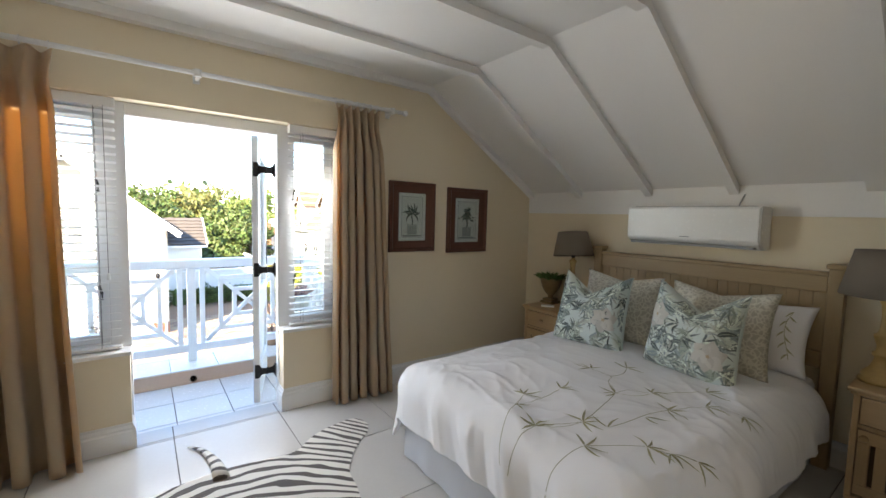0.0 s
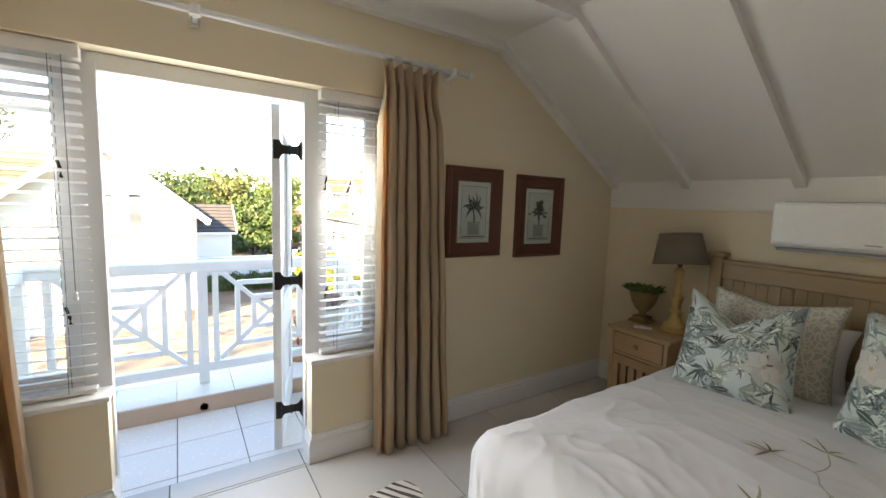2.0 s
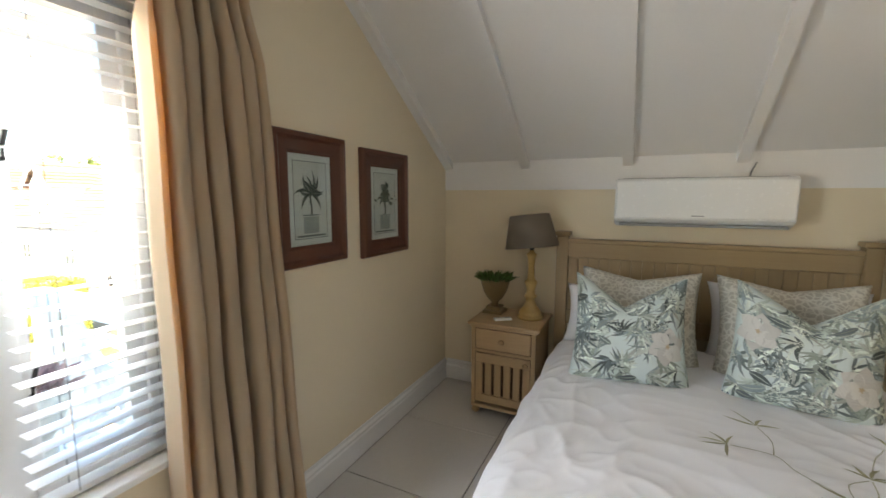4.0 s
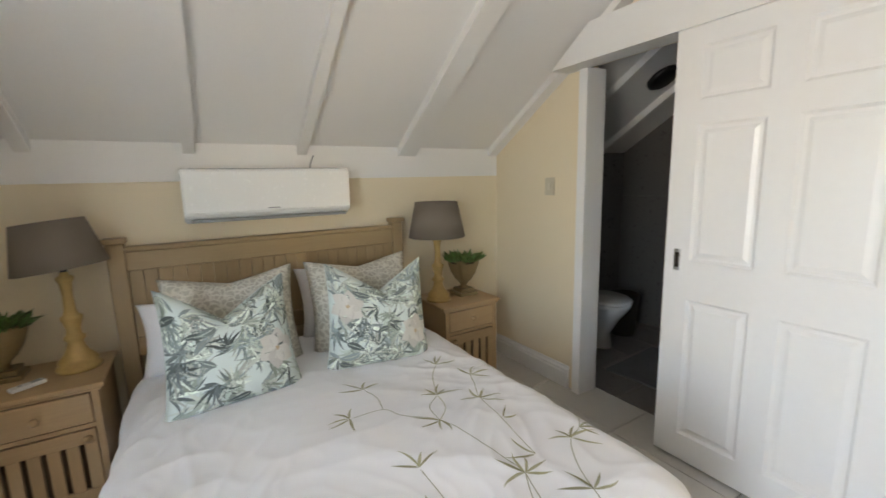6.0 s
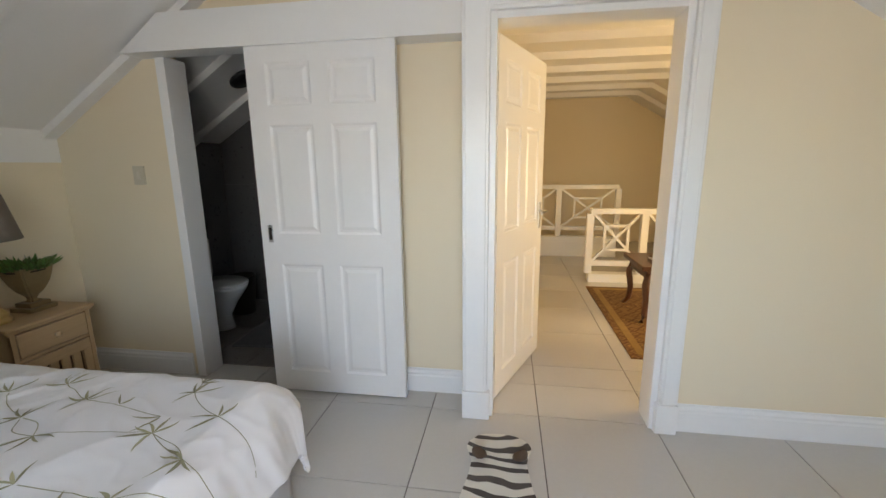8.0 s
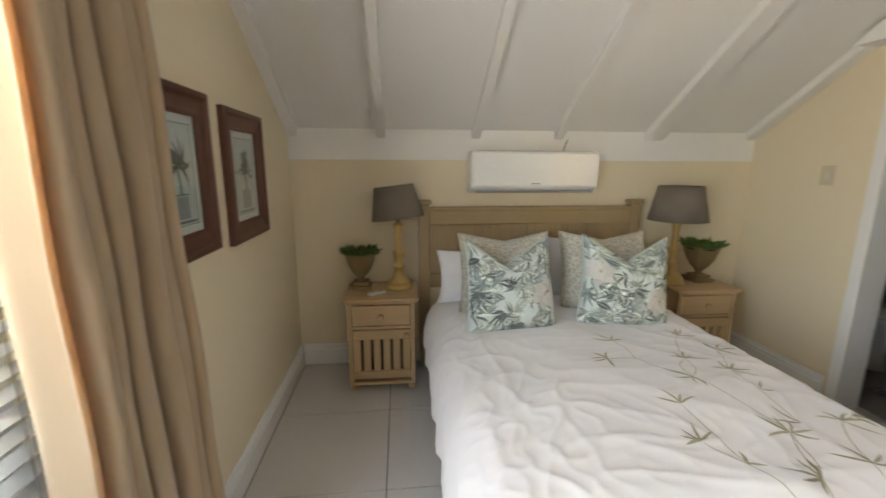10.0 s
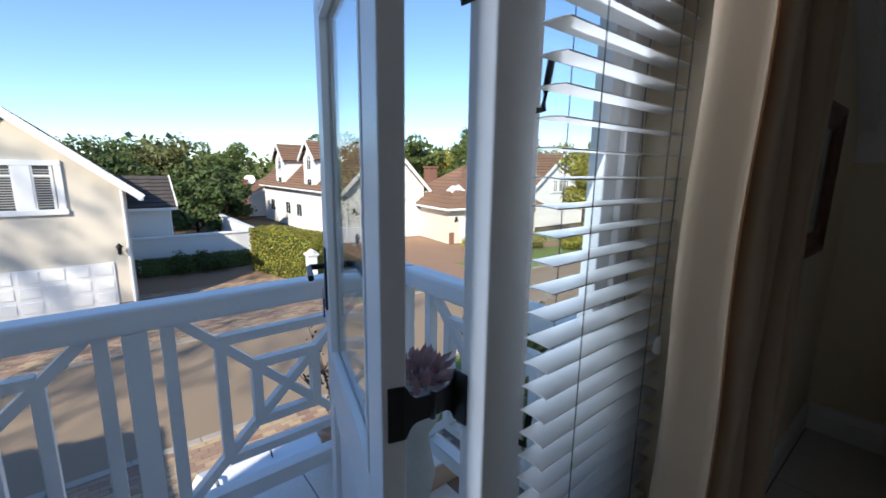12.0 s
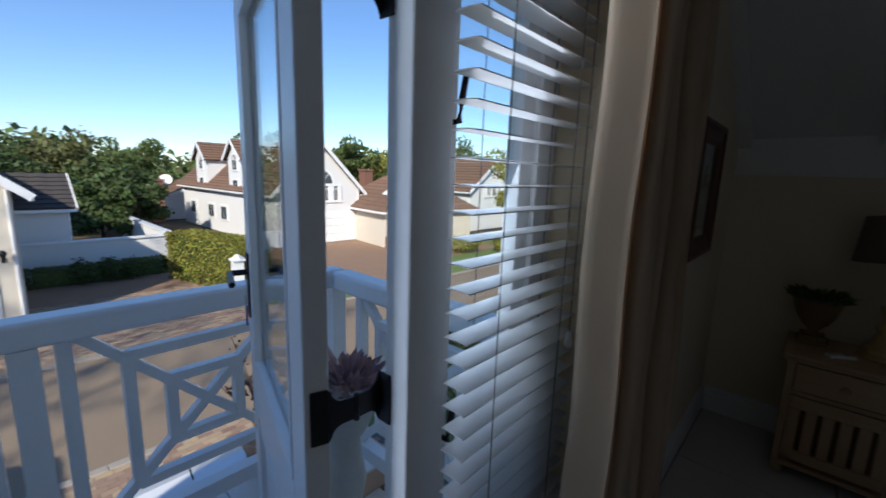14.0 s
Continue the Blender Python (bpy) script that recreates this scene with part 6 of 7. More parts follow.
        for a in (0.8, 1.57, 2.34):
            part("glazing_bar", bar(bmesh.new(), (x, y0 - 0.07, z1), (x + 0.34 * math.cos(a), y0 - 0.07, z1 + 0.34 * math.sin(a)), 0.045, 0.02), GLOSSW, dm)
        part("glazing_bar", boxes((x - 0.025, x + 0.025, y0 - 0.08, y0 - 0.066, z0 + 0.1, z1), (x - 0.34, x + 0.34, y0 - 0.079, y0 - 0.066, z1 - 0.02, z1 + 0.025)), GLOSSW, dm)
        for z0, z1 in ((zb + 0.1, zb + 0.75), ):
            part("dormer_window", boxes((x - 0.5, x + 0.5, y0 - 0.06, y0, z0, z1)), GLOSSW, dm, "white window surround")
            part("dormer_pane", boxes((x - 0.36, x - 0.03, y0 - 0.075, y0 - 0.055, z0 + 0.1, z1 - 0.1), (x + 0.03, x + 0.36, y0 - 0.075, y0 - 0.055, z0 + 0.1, z1 - 0.1)), DGLASS, dm, "dark glass")
    return th


SLATO = paint("grey_inner_blind", (0.36, 0.34, 0.31), 0.6, var=0.1)
DGLASS = paint("dark_window_glass", (0.06, 0.075, 0.085), 0.08, var=0.1, spec=0.8)


def window(th, y0, y1, z0, z1, lights, arch=False):
    """A white surround with recessed panes, bars and inner blinds on the gable end."""
    w = part("window", boxes((0.0, 0.07, y0, y1, z1 - 0.16, z1), (0.0, 0.09, y0 - 0.03, y1 + 0.03, z0, z0 + 0.16), (0.0, 0.07, y0, y0 + 0.16, z0 + 0.16, z1 - 0.16), (0.0, 0.07, y1 - 0.16, y1, z0 + 0.16, z1 - 0.16), bevel=0.01), GLOSSW, th, "white moulded window surround")
    if arch:
        c, r = (y0 + y1) / 2, (y1 - y0) / 2 * 0.55
        bm = bmesh.new()
        n = 14
        o = [(c + (r + 0.2) * math.cos(math.pi * i / n), z1 - 0.02 + (r + 0.2) * math.sin(math.pi * i / n)) for i in range(n + 1)]
        poly_prism(bm, o, 0.0, 0.068, 0)
        part("arch", bm, GLOSSW, w)
        part("arch_pane", poly_prism(bmesh.new(), [(c + r * math.cos(math.pi * i / n), z1 + 0.02 + r * math.sin(math.pi * i / n)) for i in range(n + 1)], 0.06, 0.074, 0), DGLASS, w)
        for a in (0.8, 1.57, 2.34):
            part("glazing_bar", bar(bmesh.new(), (0.08, c, z1 + 0.02), (0.08, c + r * math.cos(a), z1 + 0.02 + r * math.sin(a)), 0.05, 0.03), GLOSSW, w)
    edges = [y0 + 0.16] + [v for l_, r_ in zip(lights, lights[1:]) for v in (l_[1], r_[0])] + [y1 - 0.16]
    for a, b in zip(edges[1:-1:2], edges[2:-1:2]):
        part("mullion", boxes((0.0, 0.065, a, b, z0 + 0.16, z1 - 0.16)), GLOSSW, w)
    for a, b in lights:
        part("pane", boxes((0.004, 0.02, a, b, z0 + 0.16, z1 - 0.16)), DGLASS, w)
        mids = [(a + b) / 2] if b - a > 0.6 else []
        part("glazing_bar", boxes(*[(0.02, 0.045, q - 0.03, q + 0.03, z0 + 0.16, z1 - 0.16) for q in mids + [a + 0.02, b - 0.02]], (0.02, 0.044, a, b, z0 + (z1 - z0) * 0.70, z0 + (z1 - z0) * 0.70 + 0.05)), GLOSSW, w)
        nb = 16
        for i in range(nb):
            z = z0 + 0.22 + (z1 - z0 - 0.44) * i / nb
            part("blind_slat", boxes((0.020, 0.028, a + 0.05, b - 0.05, z, z + 0.030)), SLATO, w)


H1 = gable_house("house", "beige stucco house with a wide white garage door", pose(-16.0, -5.22, GZ), 5.7, 12.0, 4.10, 6.47, STUCCO, ROOFT, 0.36, 18,
                 [(-1.36, 1.44, 3.325, 4.88, ((-1.13, -0.77), (-0.39, 0.44), (0.79, 1.23)))], (-2.13, 2.33, 1.77), ((2.51, 2.12), (-2.43, 2.12)))
for y in (-2.75, 2.52):
    part("brick_pier", boxes((0.0, 0.035, y - 0.18, y + 0.33, 0.0, 0.42)), BRICK, H1, "face brick plinth")
part("name_board", boxes((0.0, 0.03, -2.75, -2.20, 1.80, 1.98), bevel=0.01), ROOFD, H1, "dark name board")
part("lettering_bar", boxes((0.028, 0.034, -2.62, -2.33, 1.87, 1.91)), GLOSSW, H1)
wing = gable_house("house", "low white side wing with a dark tiled roof", pose(-25.5, -0.55, GZ, 0, 0, 90), 3.6, 5.0, 3.0, 4.2, STUCCOW, ROOFD, 0.3, 8)
H2 = gable_house("house", "long pale house with dormers and an arched window", pose(-24.0, 12.0, GZ), 6.2, 17.0, 3.55, 6.55, STUCCOW, ROOFT, 0.35, 18,
                 [(-1.6, 1.6, 2.7, 3.95, ((-1.35, -0.95), (-0.62, 0.62), (0.95, 1.35)), True)], (0.3, 2.8, 2.1), ((-2.6, 2.0), (2.95, 2.0)),
                 [(-5.5, 2.4, 3.3, 5.5, 6.6), (-12.0, 2.4, 3.3, 5.5, 6.6)])
for x in (-3.0, -8.0, -10.5, -14.5):
    wb = part("side_window", boxes((x - 0.7, x + 0.7, -3.16, -3.10, 0.9, 2.1), bevel=0.01), GLOSSW, H2, "white window surround")
    part("pane", boxes((x - 0.5, x - 0.04, -3.175, -3.155, 1.05, 1.95), (x + 0.04, x + 0.5, -3.175, -3.155, 1.05, 1.95)), DGLASS, wb)


def hip_house(label, m, w, d, eave, ridge, over, rows, garage, lamps, gablets):
    """A low house with a hipped roof; its front faces its own +x, w runs along y from 0, d back along -x."""
    th = thing("house", label, "house", "", m)
    part("wall", boxes((-d, 0.0, 0.0, w, 0.0, eave + 0.05)), STUCCO, th)
    x0, x1, y0, y1, run = over, -d - over, -over, w + over, (d + 2 * over) / 2
    up = ridge - eave
    r = part("roof", bmesh.new(), ROOFT, th)
    bm = bmesh.new()
    c = [bm.verts.new(p) for p in ((x0, y0, eave), (x0, y1, eave), (x1, y1, eave), (x1, y0, eave), ((x0 + x1) / 2, y0 + run, ridge), ((x0 + x1) / 2, y1 - run, ridge))]
    for f in ((0, 1, 5, 4), (1, 2, 5), (2, 3, 4, 5), (3, 0, 4), (3, 2, 1, 0)):
        bm.faces.new([c[k] for k in f])
    bmesh.ops.recalc_face_normals(bm, faces=bm.faces)
    bm.to_mesh(r.data)
    bm.free()
    for k in range(rows):
        # one course on the front slope and one on the hip beside it, each lapping the course below
        f, g = k / rows, min(1.0, (k + 1.15) / rows)
        for side in (0, 1):
            bm = bmesh.new()
            n = 40
            lo, mid, hi = [], [], []
            for i in range(n + 1):
                q, wv = i / n, 0.025 * (i % 2)
                if side:
                    a = Vector((x0 - run * f - (2 * run) * (1 - f) * q, y0 + run * f, eave + up * f))
                    b = Vector((x0 - run * g - (2 * run) * (1 - g) * q, y0 + run * g, eave + up * g))
                else:
                    a = Vector((x0 - run * f, y0 + run * f + (y1 - y0 - 2 * run * f) * q, eave + up * f))
                    b = Vector((x0 - run * g, y0 + run * g + (y1 - y0 - 2 * run * g) * q, eave + up * g))
                lo.append(bm.verts.new(a))
                mid.append(bm.verts.new(a + Vector((0, 0, 0.09 + wv))))
                hi.append(bm.verts.new(b + Vector((0, 0, 0.03 + wv))))
            for i in range(n):
                bm.faces.new((lo[i], lo[i + 1], mid[i + 1], mid[i]))
                bm.faces.new((mid[i], mid[i + 1], hi[i + 1], hi[i]))
            part("tile_course", bm, ROOFT, r)
    part("gutter", boxes((x0 - 0.02, x0 + 0.10, y0, y1, eave - 0.12, eave)), GLOSSW, r)
    part("gutter", boxes((x1, x0 - 0.02, y0 - 0.10, y0 + 0.02, eave - 0.12, eave)), GLOSSW, r)
    for y, z, s in gablets:
        x = x0 - (z - eave) / up * run
        gb = part("gablet", poly_prism(bmesh.new(), [(y - s, z), (y + s, z), (y, z + s * 0.75)], x - 1.6 * s, x + 0.02, 0), STUCCOW, r, "small white roof gablet")
        for sg in (-1, 1):
            part("barge_board", bar(bmesh.new(), (x + 0.05, y + sg * s * 1.15, z - 0.05), (x + 0.05, y, z + s * 0.82), 0.14, 0.06, (1, 0, 0)), GLOSSW, gb)
    y0, y1, z1 = garage
    g = part("garage_door", boxes((0.005, 0.05, y0, y1, 0.02, z1)), GLOSSW, th, "white panelled garage door")
    for i in range(4):
        for k in range(4):
            part("panel", boxes((0.048, 0.066, y0 + (y1 - y0) * i / 4 + 0.05, y0 + (y1 - y0) * (i + 1) / 4 - 0.05, z1 * k / 4 + 0.06, z1 * (k + 1) / 4 - 0.05)), GLOSSW, g)
    for y in (0.16, y1 + 0.35):
        part("brick_pier", boxes((0.0, 0.05, y - 0.16, y + 0.2, 0.0, 0.75)), BRICK, th, "face brick plinth")
    for y, z in lamps:
        bm = boxes((0.0, 0.03, y - 0.05, y + 0.05, z - 0.12, z + 0.02))
        lathe(bm, [(0.05, -0.02), (0.085, 0.14), (0.11, 0.15), (0.03, 0.24), (0.0, 0.27)], 6, (0.16, y, z))
        part("wall_lantern", bm, BLACKM, th, "black wall lantern")


hip_house("low beige house with hipped brown tile roof and white garage door", pose(-20.0, 14.2, GZ, 0, 0, -8), 7.5, 7.2, 2.35, 5.1, 0.4, 12, (0.85, 2.75, 1.62), ((0.45, 1.55), (3.05, 1.65)), ((1.3, 3.35, 0.48), (3.7, 4.5, 0.46)))
chim = thing("chimney", "square face brick chimney behind the low hipped roof", "chimney", "", pose(-27.8, 18.6, GZ))
part("stack", boxes((-0.4, 0.4, -0.4, 0.4, 0.0, 4.9)), BRICK, chim)
part("cap", boxes((-0.48, 0.48, -0.48, 0.48, 4.9, 5.05)), BRICK, chim)
lp = thing("street_lamp", "dark green post with two hanging lanterns beside the side drive", "street lamp", "", pose(-12.9, 4.2, GZ - 0.02))
part("post", lathe(bmesh.new(), [(0.0, 0.0), (0.10, 0.0), (0.09, 0.25), (0.045, 0.35), (0.035, 1.2), (0.03, 2.35), (0.05, 2.4), (0.02, 2.55), (0.0, 2.62)], 12), BLACKM, lp, "", True)
for sg in (-1, 1):
    part("arm", tube(bmesh.new(), [(0, 0, 2.0), (0, sg * 0.10, 1.92), (0, sg * 0.21, 1.98), (0, sg * 0.23, 2.12)], 0.016, 6), BLACKM, lp, "", True)
    part("lantern", lathe(bmesh.new(), [(0.0, 2.12), (0.05, 2.13), (0.085, 2.32), (0.11, 2.34), (0.05, 2.44), (0.015, 2.50), (0.0, 2.52)], 8, (0, sg * 0.23, 0)), BLACKM, lp, "dark glazed lantern", True)
gable_house("house", "far lower wing with a dark tiled roof and brick chimney", pose(-43.0, 11.0, GZ), 7.0, 8.0, 1.9, 3.4, STUCCOW, ROOFT, 0.4, 10)
chim = thing("chimney", "square face brick chimney on the far wing", "chimney", "", pose(-41.5, 6.9, GZ))
part("stack", boxes((-0.5, 0.5, -0.5, 0.5, 0.0, 3.5)), BRICK, chim)
part("cap", boxes((-0.6, 0.6, -0.6, 0.6, 3.5, 3.65)), BRICK, chim)
dish = thing("satellite_dish", "white satellite dish beside the chimney", "satellite dish", "", pose(-42.2, 7.9, GZ + 2.9))
part("bowl", lathe(bmesh.new(), [(0.02, 0.0), (0.3, 0.06), (0.5, 0.2), (0.51, 0.2), (0.3, 0.04), (0.0, -0.02)], 20), GLOSSW, dish, "", True).matrix_basis = pose(0, 0, 0.6, 0, 60, -20)
part("mast", tube(bmesh.new(), [(0, 0, -0.6), (0, 0, 0.6)], 0.04, 8), GREYP, dish)
gable_house("house", "white gabled house half hidden by shrubs", pose(-22.0, 28.8, GZ), 7.2, 9.0, 3.7, 6.3, STUCCOW, ROOFT, 0.4, 12, [(-1.4, 1.4, 2.9, 4.1, ((-1.1, -0.5), (-0.3, 0.3), (0.5, 1.1)))])
gable_house("house", "house with a broad brown tiled roof behind its neighbour", pose(-27.5, -9.0, GZ, 0, 0, 90), 10.0, 9.0, 3.9, 6.6, STUCCO, ROOFT, 0.5, 14)

# boundary wall, pillar, hedges
bw = thing("boundary_wall", "white plastered boundary wall with a coping", "wall")
part("wall", boxes((-22.6, -22.4, -2.6, 2.75, GZ - 0.06, -1.93)), STUCCOW, bw)
part("coping", boxes((-22.68, -22.32, -2.65, 2.85, -1.93, -1.84), bevel=0.02), GLOSSW, bw)
bw2 = thing("boundary_wall", "white plastered boundary wall running back behind the hedge", "wall")
part("wall", boxes((-32.0, -22.6, 2.75, 2.95, GZ - 0.06, -1.80)), STUCCOW, bw2)
part("coping", boxes((-32.0, -22.55, 2.67, 3.03, -1.80, -1.71), bevel=0.02), GLOSSW, bw2)
pl = thing("gate_pillar", "white square gate pillar with a pyramid cap", "pillar", "", pose(-15.2, 3.14, GZ - 0.02))
part("shaft", boxes((-0.17, 0.17, -0.17, 0.17, 0.0, 1.42), bevel=0.008), GLOSSW, pl)
bm = boxes((-0.23, 0.23, -0.23, 0.23, 1.42, 1.50), bevel=0.01)
lathe(bm, [(0.28, 1.50), (0.06, 1.66), (0.0, 1.67)], 4)
part("cap", bm, GLOSSW, pl)
for y in (-8.6, -8.0):
    gp = thing("gate_pillar", "low brick gate pillar with a white cap", "pillar", "low gate pillars", pose(-15.4, y, GZ - 0.01))
    part("shaft", boxes((-0.2, 0.2, -0.2, 0.2, 0.0, 0.8)), BRICK, gp)
    part("cap", boxes((-0.27, 0.27, -0.27, 0.27, 0.8, 0.95), bevel=0.03), GLOSSW, gp)
hedge("hedge", -20.2, -15.6, 2.75, 4.05, -1.40, 2, 21, 15000, 0.05, "tall clipped green and gold hedge", 16)
hedge("hedge", -21.9, -21.1, -2.2, 2.4, -2.72, 1, 22, 3500, 0.05, "low clipped hedge along the white wall")
for k, y in enumerate((-0.6, 0.25, 1.0)):
    shrub(-20.8, y, 0.42, 1.05, 0, 40 + k, 700, 0.06, "dark rounded shrub before the low hedge")
shrub(-16.0, 17.2, 1.1, 1.1, 2, 50, 1600, 0.09)
shrub(-14.5, 19.5, 1.0, 0.9, 2, 51, 1200, 0.09)
for k, (x, y, r, h) in enumerate(((-15.0, 23.5, 1.5, 1.7), (-16.0, 25.5, 1.6, 2.2), (-17.5, 30.5, 1.8, 3.2), (-14.0, 34.0, 1.5, 1.4), (-13.6, 38.0, 1.6, 1.5))):
    shrub(x, y, r, h, (2, 1, 2, 2, 1)[k], 60 + k, 2200, 0.11)
for k, (x, y, r, h) in enumerate(((-1.3, 1.2, 0.9, 1.7), (-2.6, 2.4, 0.9, 1.5), (-0.9, 2.8, 1.0, 2.2), (-3.6, 3.6, 0.9, 1.2), (-2.0, 4.4, 1.1, 1.8))):
    shrub(x, y, r, h, (1, 0, 1, 2, 1)[k], 80 + k, 2600, 0.07, "leafy garden shrub with white blossom below the balcony")
    ob = new("blossom", leaf_mesh("blossom", [(0, 0, h * 0.62, r * 0.95, r * 0.95, h * 0.48)], 220, 0.045, BLOSSOM, 90 + k, 0.9))
    ob.parent = bpy.data.objects[SHRUBS[-1]]
    tagged(ob, "white rose blossoms", "", "", "stuff")

for k, (x, y, r, h) in enumerate(((-17.0, 14.0, 1.0, 1.1), (-17.9, 15.4, 1.1, 1.3), (-16.6, 15.2, 0.9, 0.9))):
    shrub(x, y, r, h, 2, 70 + k, 2200, 0.07, "yellow-green shrub beside the side drive")
for k, (x, y, r, h) in enumerate(((-5.2, 3.1, 1.0, 2.2), (-4.1, 3.3, 1.0, 2.2))):
    shrub(x, y, r, h, (1, 2)[k], 75 + k, 4200, 0.06, "leafy garden shrub below the balcony")
structure("verge", boxes((-15.6, -12.6, 11.0, 21.0, GZ - 0.0195, GZ - 0.008)), GRASS, "green grass verge beside the road", "lawn")

# trees
tree(-14.2, 21.6, 5.3, 2.5, 2, 135, "bright green leafy tree beside the road", count=9000, size=0.10, low=0.12)
for k, (x, y, h, s, kind) in enumerate(((-38, -2.5, 6.6, 3.2, 0), (-40, 1.2, 7.4, 3.4, 3), (-36, 3.4, 5.6, 2.6, 0), (-46, 4.5, 6.8, 3.0, 1), (-34, 0.0, 5.0, 2.4, 0), (-52, 8.5, 7.8, 3.0, 1), (-48, -1.5, 7.4, 3.6, 0), (-33, 3.8, 4.2, 1.9, 0), (-31, 1.6, 3.6, 2.0, 0))):
    tree(x, y, h * 0.86, s, kind, 100 + k, "broad dark green tree in the wood behind the wall", count=5200, size=0.15, low=0.12)
tree(-35.0, -12.9, 10.8, 3.0, 3, 130, "tall thin tree with bare twigs and few leaves", bare=True, count=4500, size=0.07, slim=0.5)
tree(-34.5, 29.8, 9.9, 6.0, 1, 131, "dense pointed green tree behind the low house", cone=True, count=30000, size=0.11, low=0.1)
for k, (x, y, h, s, kind) in enumerate(((-44, 28, 8.0, 3.5, 1), (-46, 36, 8.5, 4.0, 2), (-40, 46, 9.5, 4.2, 1), (-36, 54, 9.0, 4.0, 2), (-30, 62, 9.0, 4.0, 1), (-24, 50, 6.5, 3.0, 2), (-50, 20, 8.2, 3.4, 1), (-38, -22, 8.0, 4.0, 1))):
    tree(x, y, h, s, kind, 140 + k, "leafy green tree beyond the houses", count=3600, size=0.22, low=0.15)
tree(7.0, -29.0, 24.0, 6.5, 1, 150, "tall thin-crowned street tree beside the house", bare=True, count=2600, size=0.16, slim=0.45)
tree(1.5, -33.0, 24.0, 6.5, 1, 151, "tall thin-crowned street tree behind the neighbouring house", bare=True, count=1500, size=0.16, slim=0.45)
gable_house("house", "plain beige neighbouring house beside the driveway", pose(2.0, -13.8, GZ), 12.0, 6.0, 3.8, 5.2, STUCCO, ROOFT, 0.3, 10)
rng = random.Random(9)
blobs = []
for k in range(150):
    a = radians(95 + 150 * k / 150)
    d = rng.uniform(62, 110)
    r = rng.uniform(3, 5.5)
    blobs.append((d * math.cos(a), d * math.sin(a), GZ + r * 0.55, r * 1.4, r * 1.4, r))
wood_ob = new("far_wood", leaf_mesh("far_wood", blobs, 26000, 0.6, LEAVES[1], 7, 0.7))
tagged(wood_ob, "far belt of green trees on the skyline", "trees", "", "stuff")

# ---- the car under the balcony ----
CARW = paint("white_car_paint", (0.78, 0.79, 0.80), 0.12, var=0.01, grain=30, bump=0.0)
RUBBER = paint("black_rubber", (0.02, 0.02, 0.02), 0.8)
car = thing("car", "white estate car parked on the brick driveway below", "car", "", pose(-2.72, -1.70, GZ + 0.003))
prof = [(-2.05, 0.35), (-2.08, 0.75), (-2.0, 0.95), (-1.72, 1.42), (-1.5, 1.50), (0.1, 1.52), (0.35, 1.47), (0.95, 1.02), (1.85, 0.90), (2.08, 0.72), (2.08, 0.35)]
bm = bmesh.new()
cols = [[bm.verts.new((x, yy * (0.86 if z < 1.0 else 0.86 - (z - 1.0) * 0.38), z + (0.02 * (1 - yy * yy) if z > 1.3 else 0))) for x, z in prof] for yy in (-1, -0.93, -0.6, 0, 0.6, 0.93, 1)]
for a, b in zip(cols, cols[1:]):
    for i in range(len(prof) - 1):
        bm.faces.new((a[i], b[i], b[i + 1], a[i + 1]))
    bm.faces.new((a[0], a[-1], b[-1], b[0]))
bm.faces.new(cols[0])
bm.faces.new(list(reversed(cols[-1])))
bmesh.ops.recalc_face_normals(bm, faces=bm.faces)
part("body", bm, CARW, car)
part("rear_window", poly_prism(bmesh.new(), [(-1.98, 1.00), (-1.745, 1.40), (-1.73, 1.39), (-1.965, 0.99)], -0.66, 0.66, 1), DGLASS, car, "dark rear glass")
part("windscreen", poly_prism(bmesh.new(), [(0.93, 1.05), (0.38, 1.46), (0.395, 1.475), (0.945, 1.06)], -0.64, 0.64, 1), DGLASS, car, "dark windscreen")
for s in (-1, 1):
    bm = bmesh.new()
    bar(bm, (-1.60, s * 0.795, 1.22), (0.45, s * 0.795, 1.22), 0.012, 0.34, (0, 0, 1))
    part("side_window", bm, DGLASS, car, "dark side glass")
    part("roof_rail", tube(bmesh.new(), [(-1.45, s * 0.58, 1.50), (-1.3, s * 0.58, 1.575), (-0.1, s * 0.58, 1.585), (0.1, s * 0.58, 1.52)], 0.016, 8), GREYP, car, "grey roof rail", True)
    part("mirror", boxes((0.45, 0.60, s * 0.93 - 0.09, s * 0.93 + 0.09, 1.0, 1.13), bevel=0.03), CARW, car)
    part("tail_light", boxes((-2.06, -1.98, s * 0.72 - 0.10, s * 0.72 + 0.10, 0.75, 0.95), bevel=0.02), paint("red_lens", (0.4, 0.02, 0.02), 0.2), car)
    part("headlight", boxes((1.90, 2.06, s * 0.66 - 0.14, s * 0.66 + 0.14, 0.70, 0.85), bevel=0.03), GREYP, car)
    for x in (-1.3, 1.3):
        wl = part("tyre", lathe(bmesh.new(), [(0.20, -0.09), (0.30, -0.1), (0.32, -0.06), (0.32, 0.06), (0.30, 0.1), (0.20, 0.09)], 24), RUBBER, car, "", True)
        wl.matrix_basis = pose(x, s * 0.80, 0.32, 90, 0, 0)
        part("rim", lathe(bmesh.new(), [(0.0, -0.08), (0.2, -0.085), (0.21, 0.0), (0.2, 0.085), (0.0, 0.08)], 20), CHROME, wl, "", True)
part("aerial", tube(bmesh.new(), [(-1.35, 0.0, 1.52), (-1.55, 0.0, 1.68)], 0.008, 6), BLACKM, car)
# lower storey of the house we stand in
structure("wall_lower", boxes((-0.16, 0.0, BACK, 0.14, -3.47, -0.2)), STUCCOW, "rendered lower storey wall", "wall")

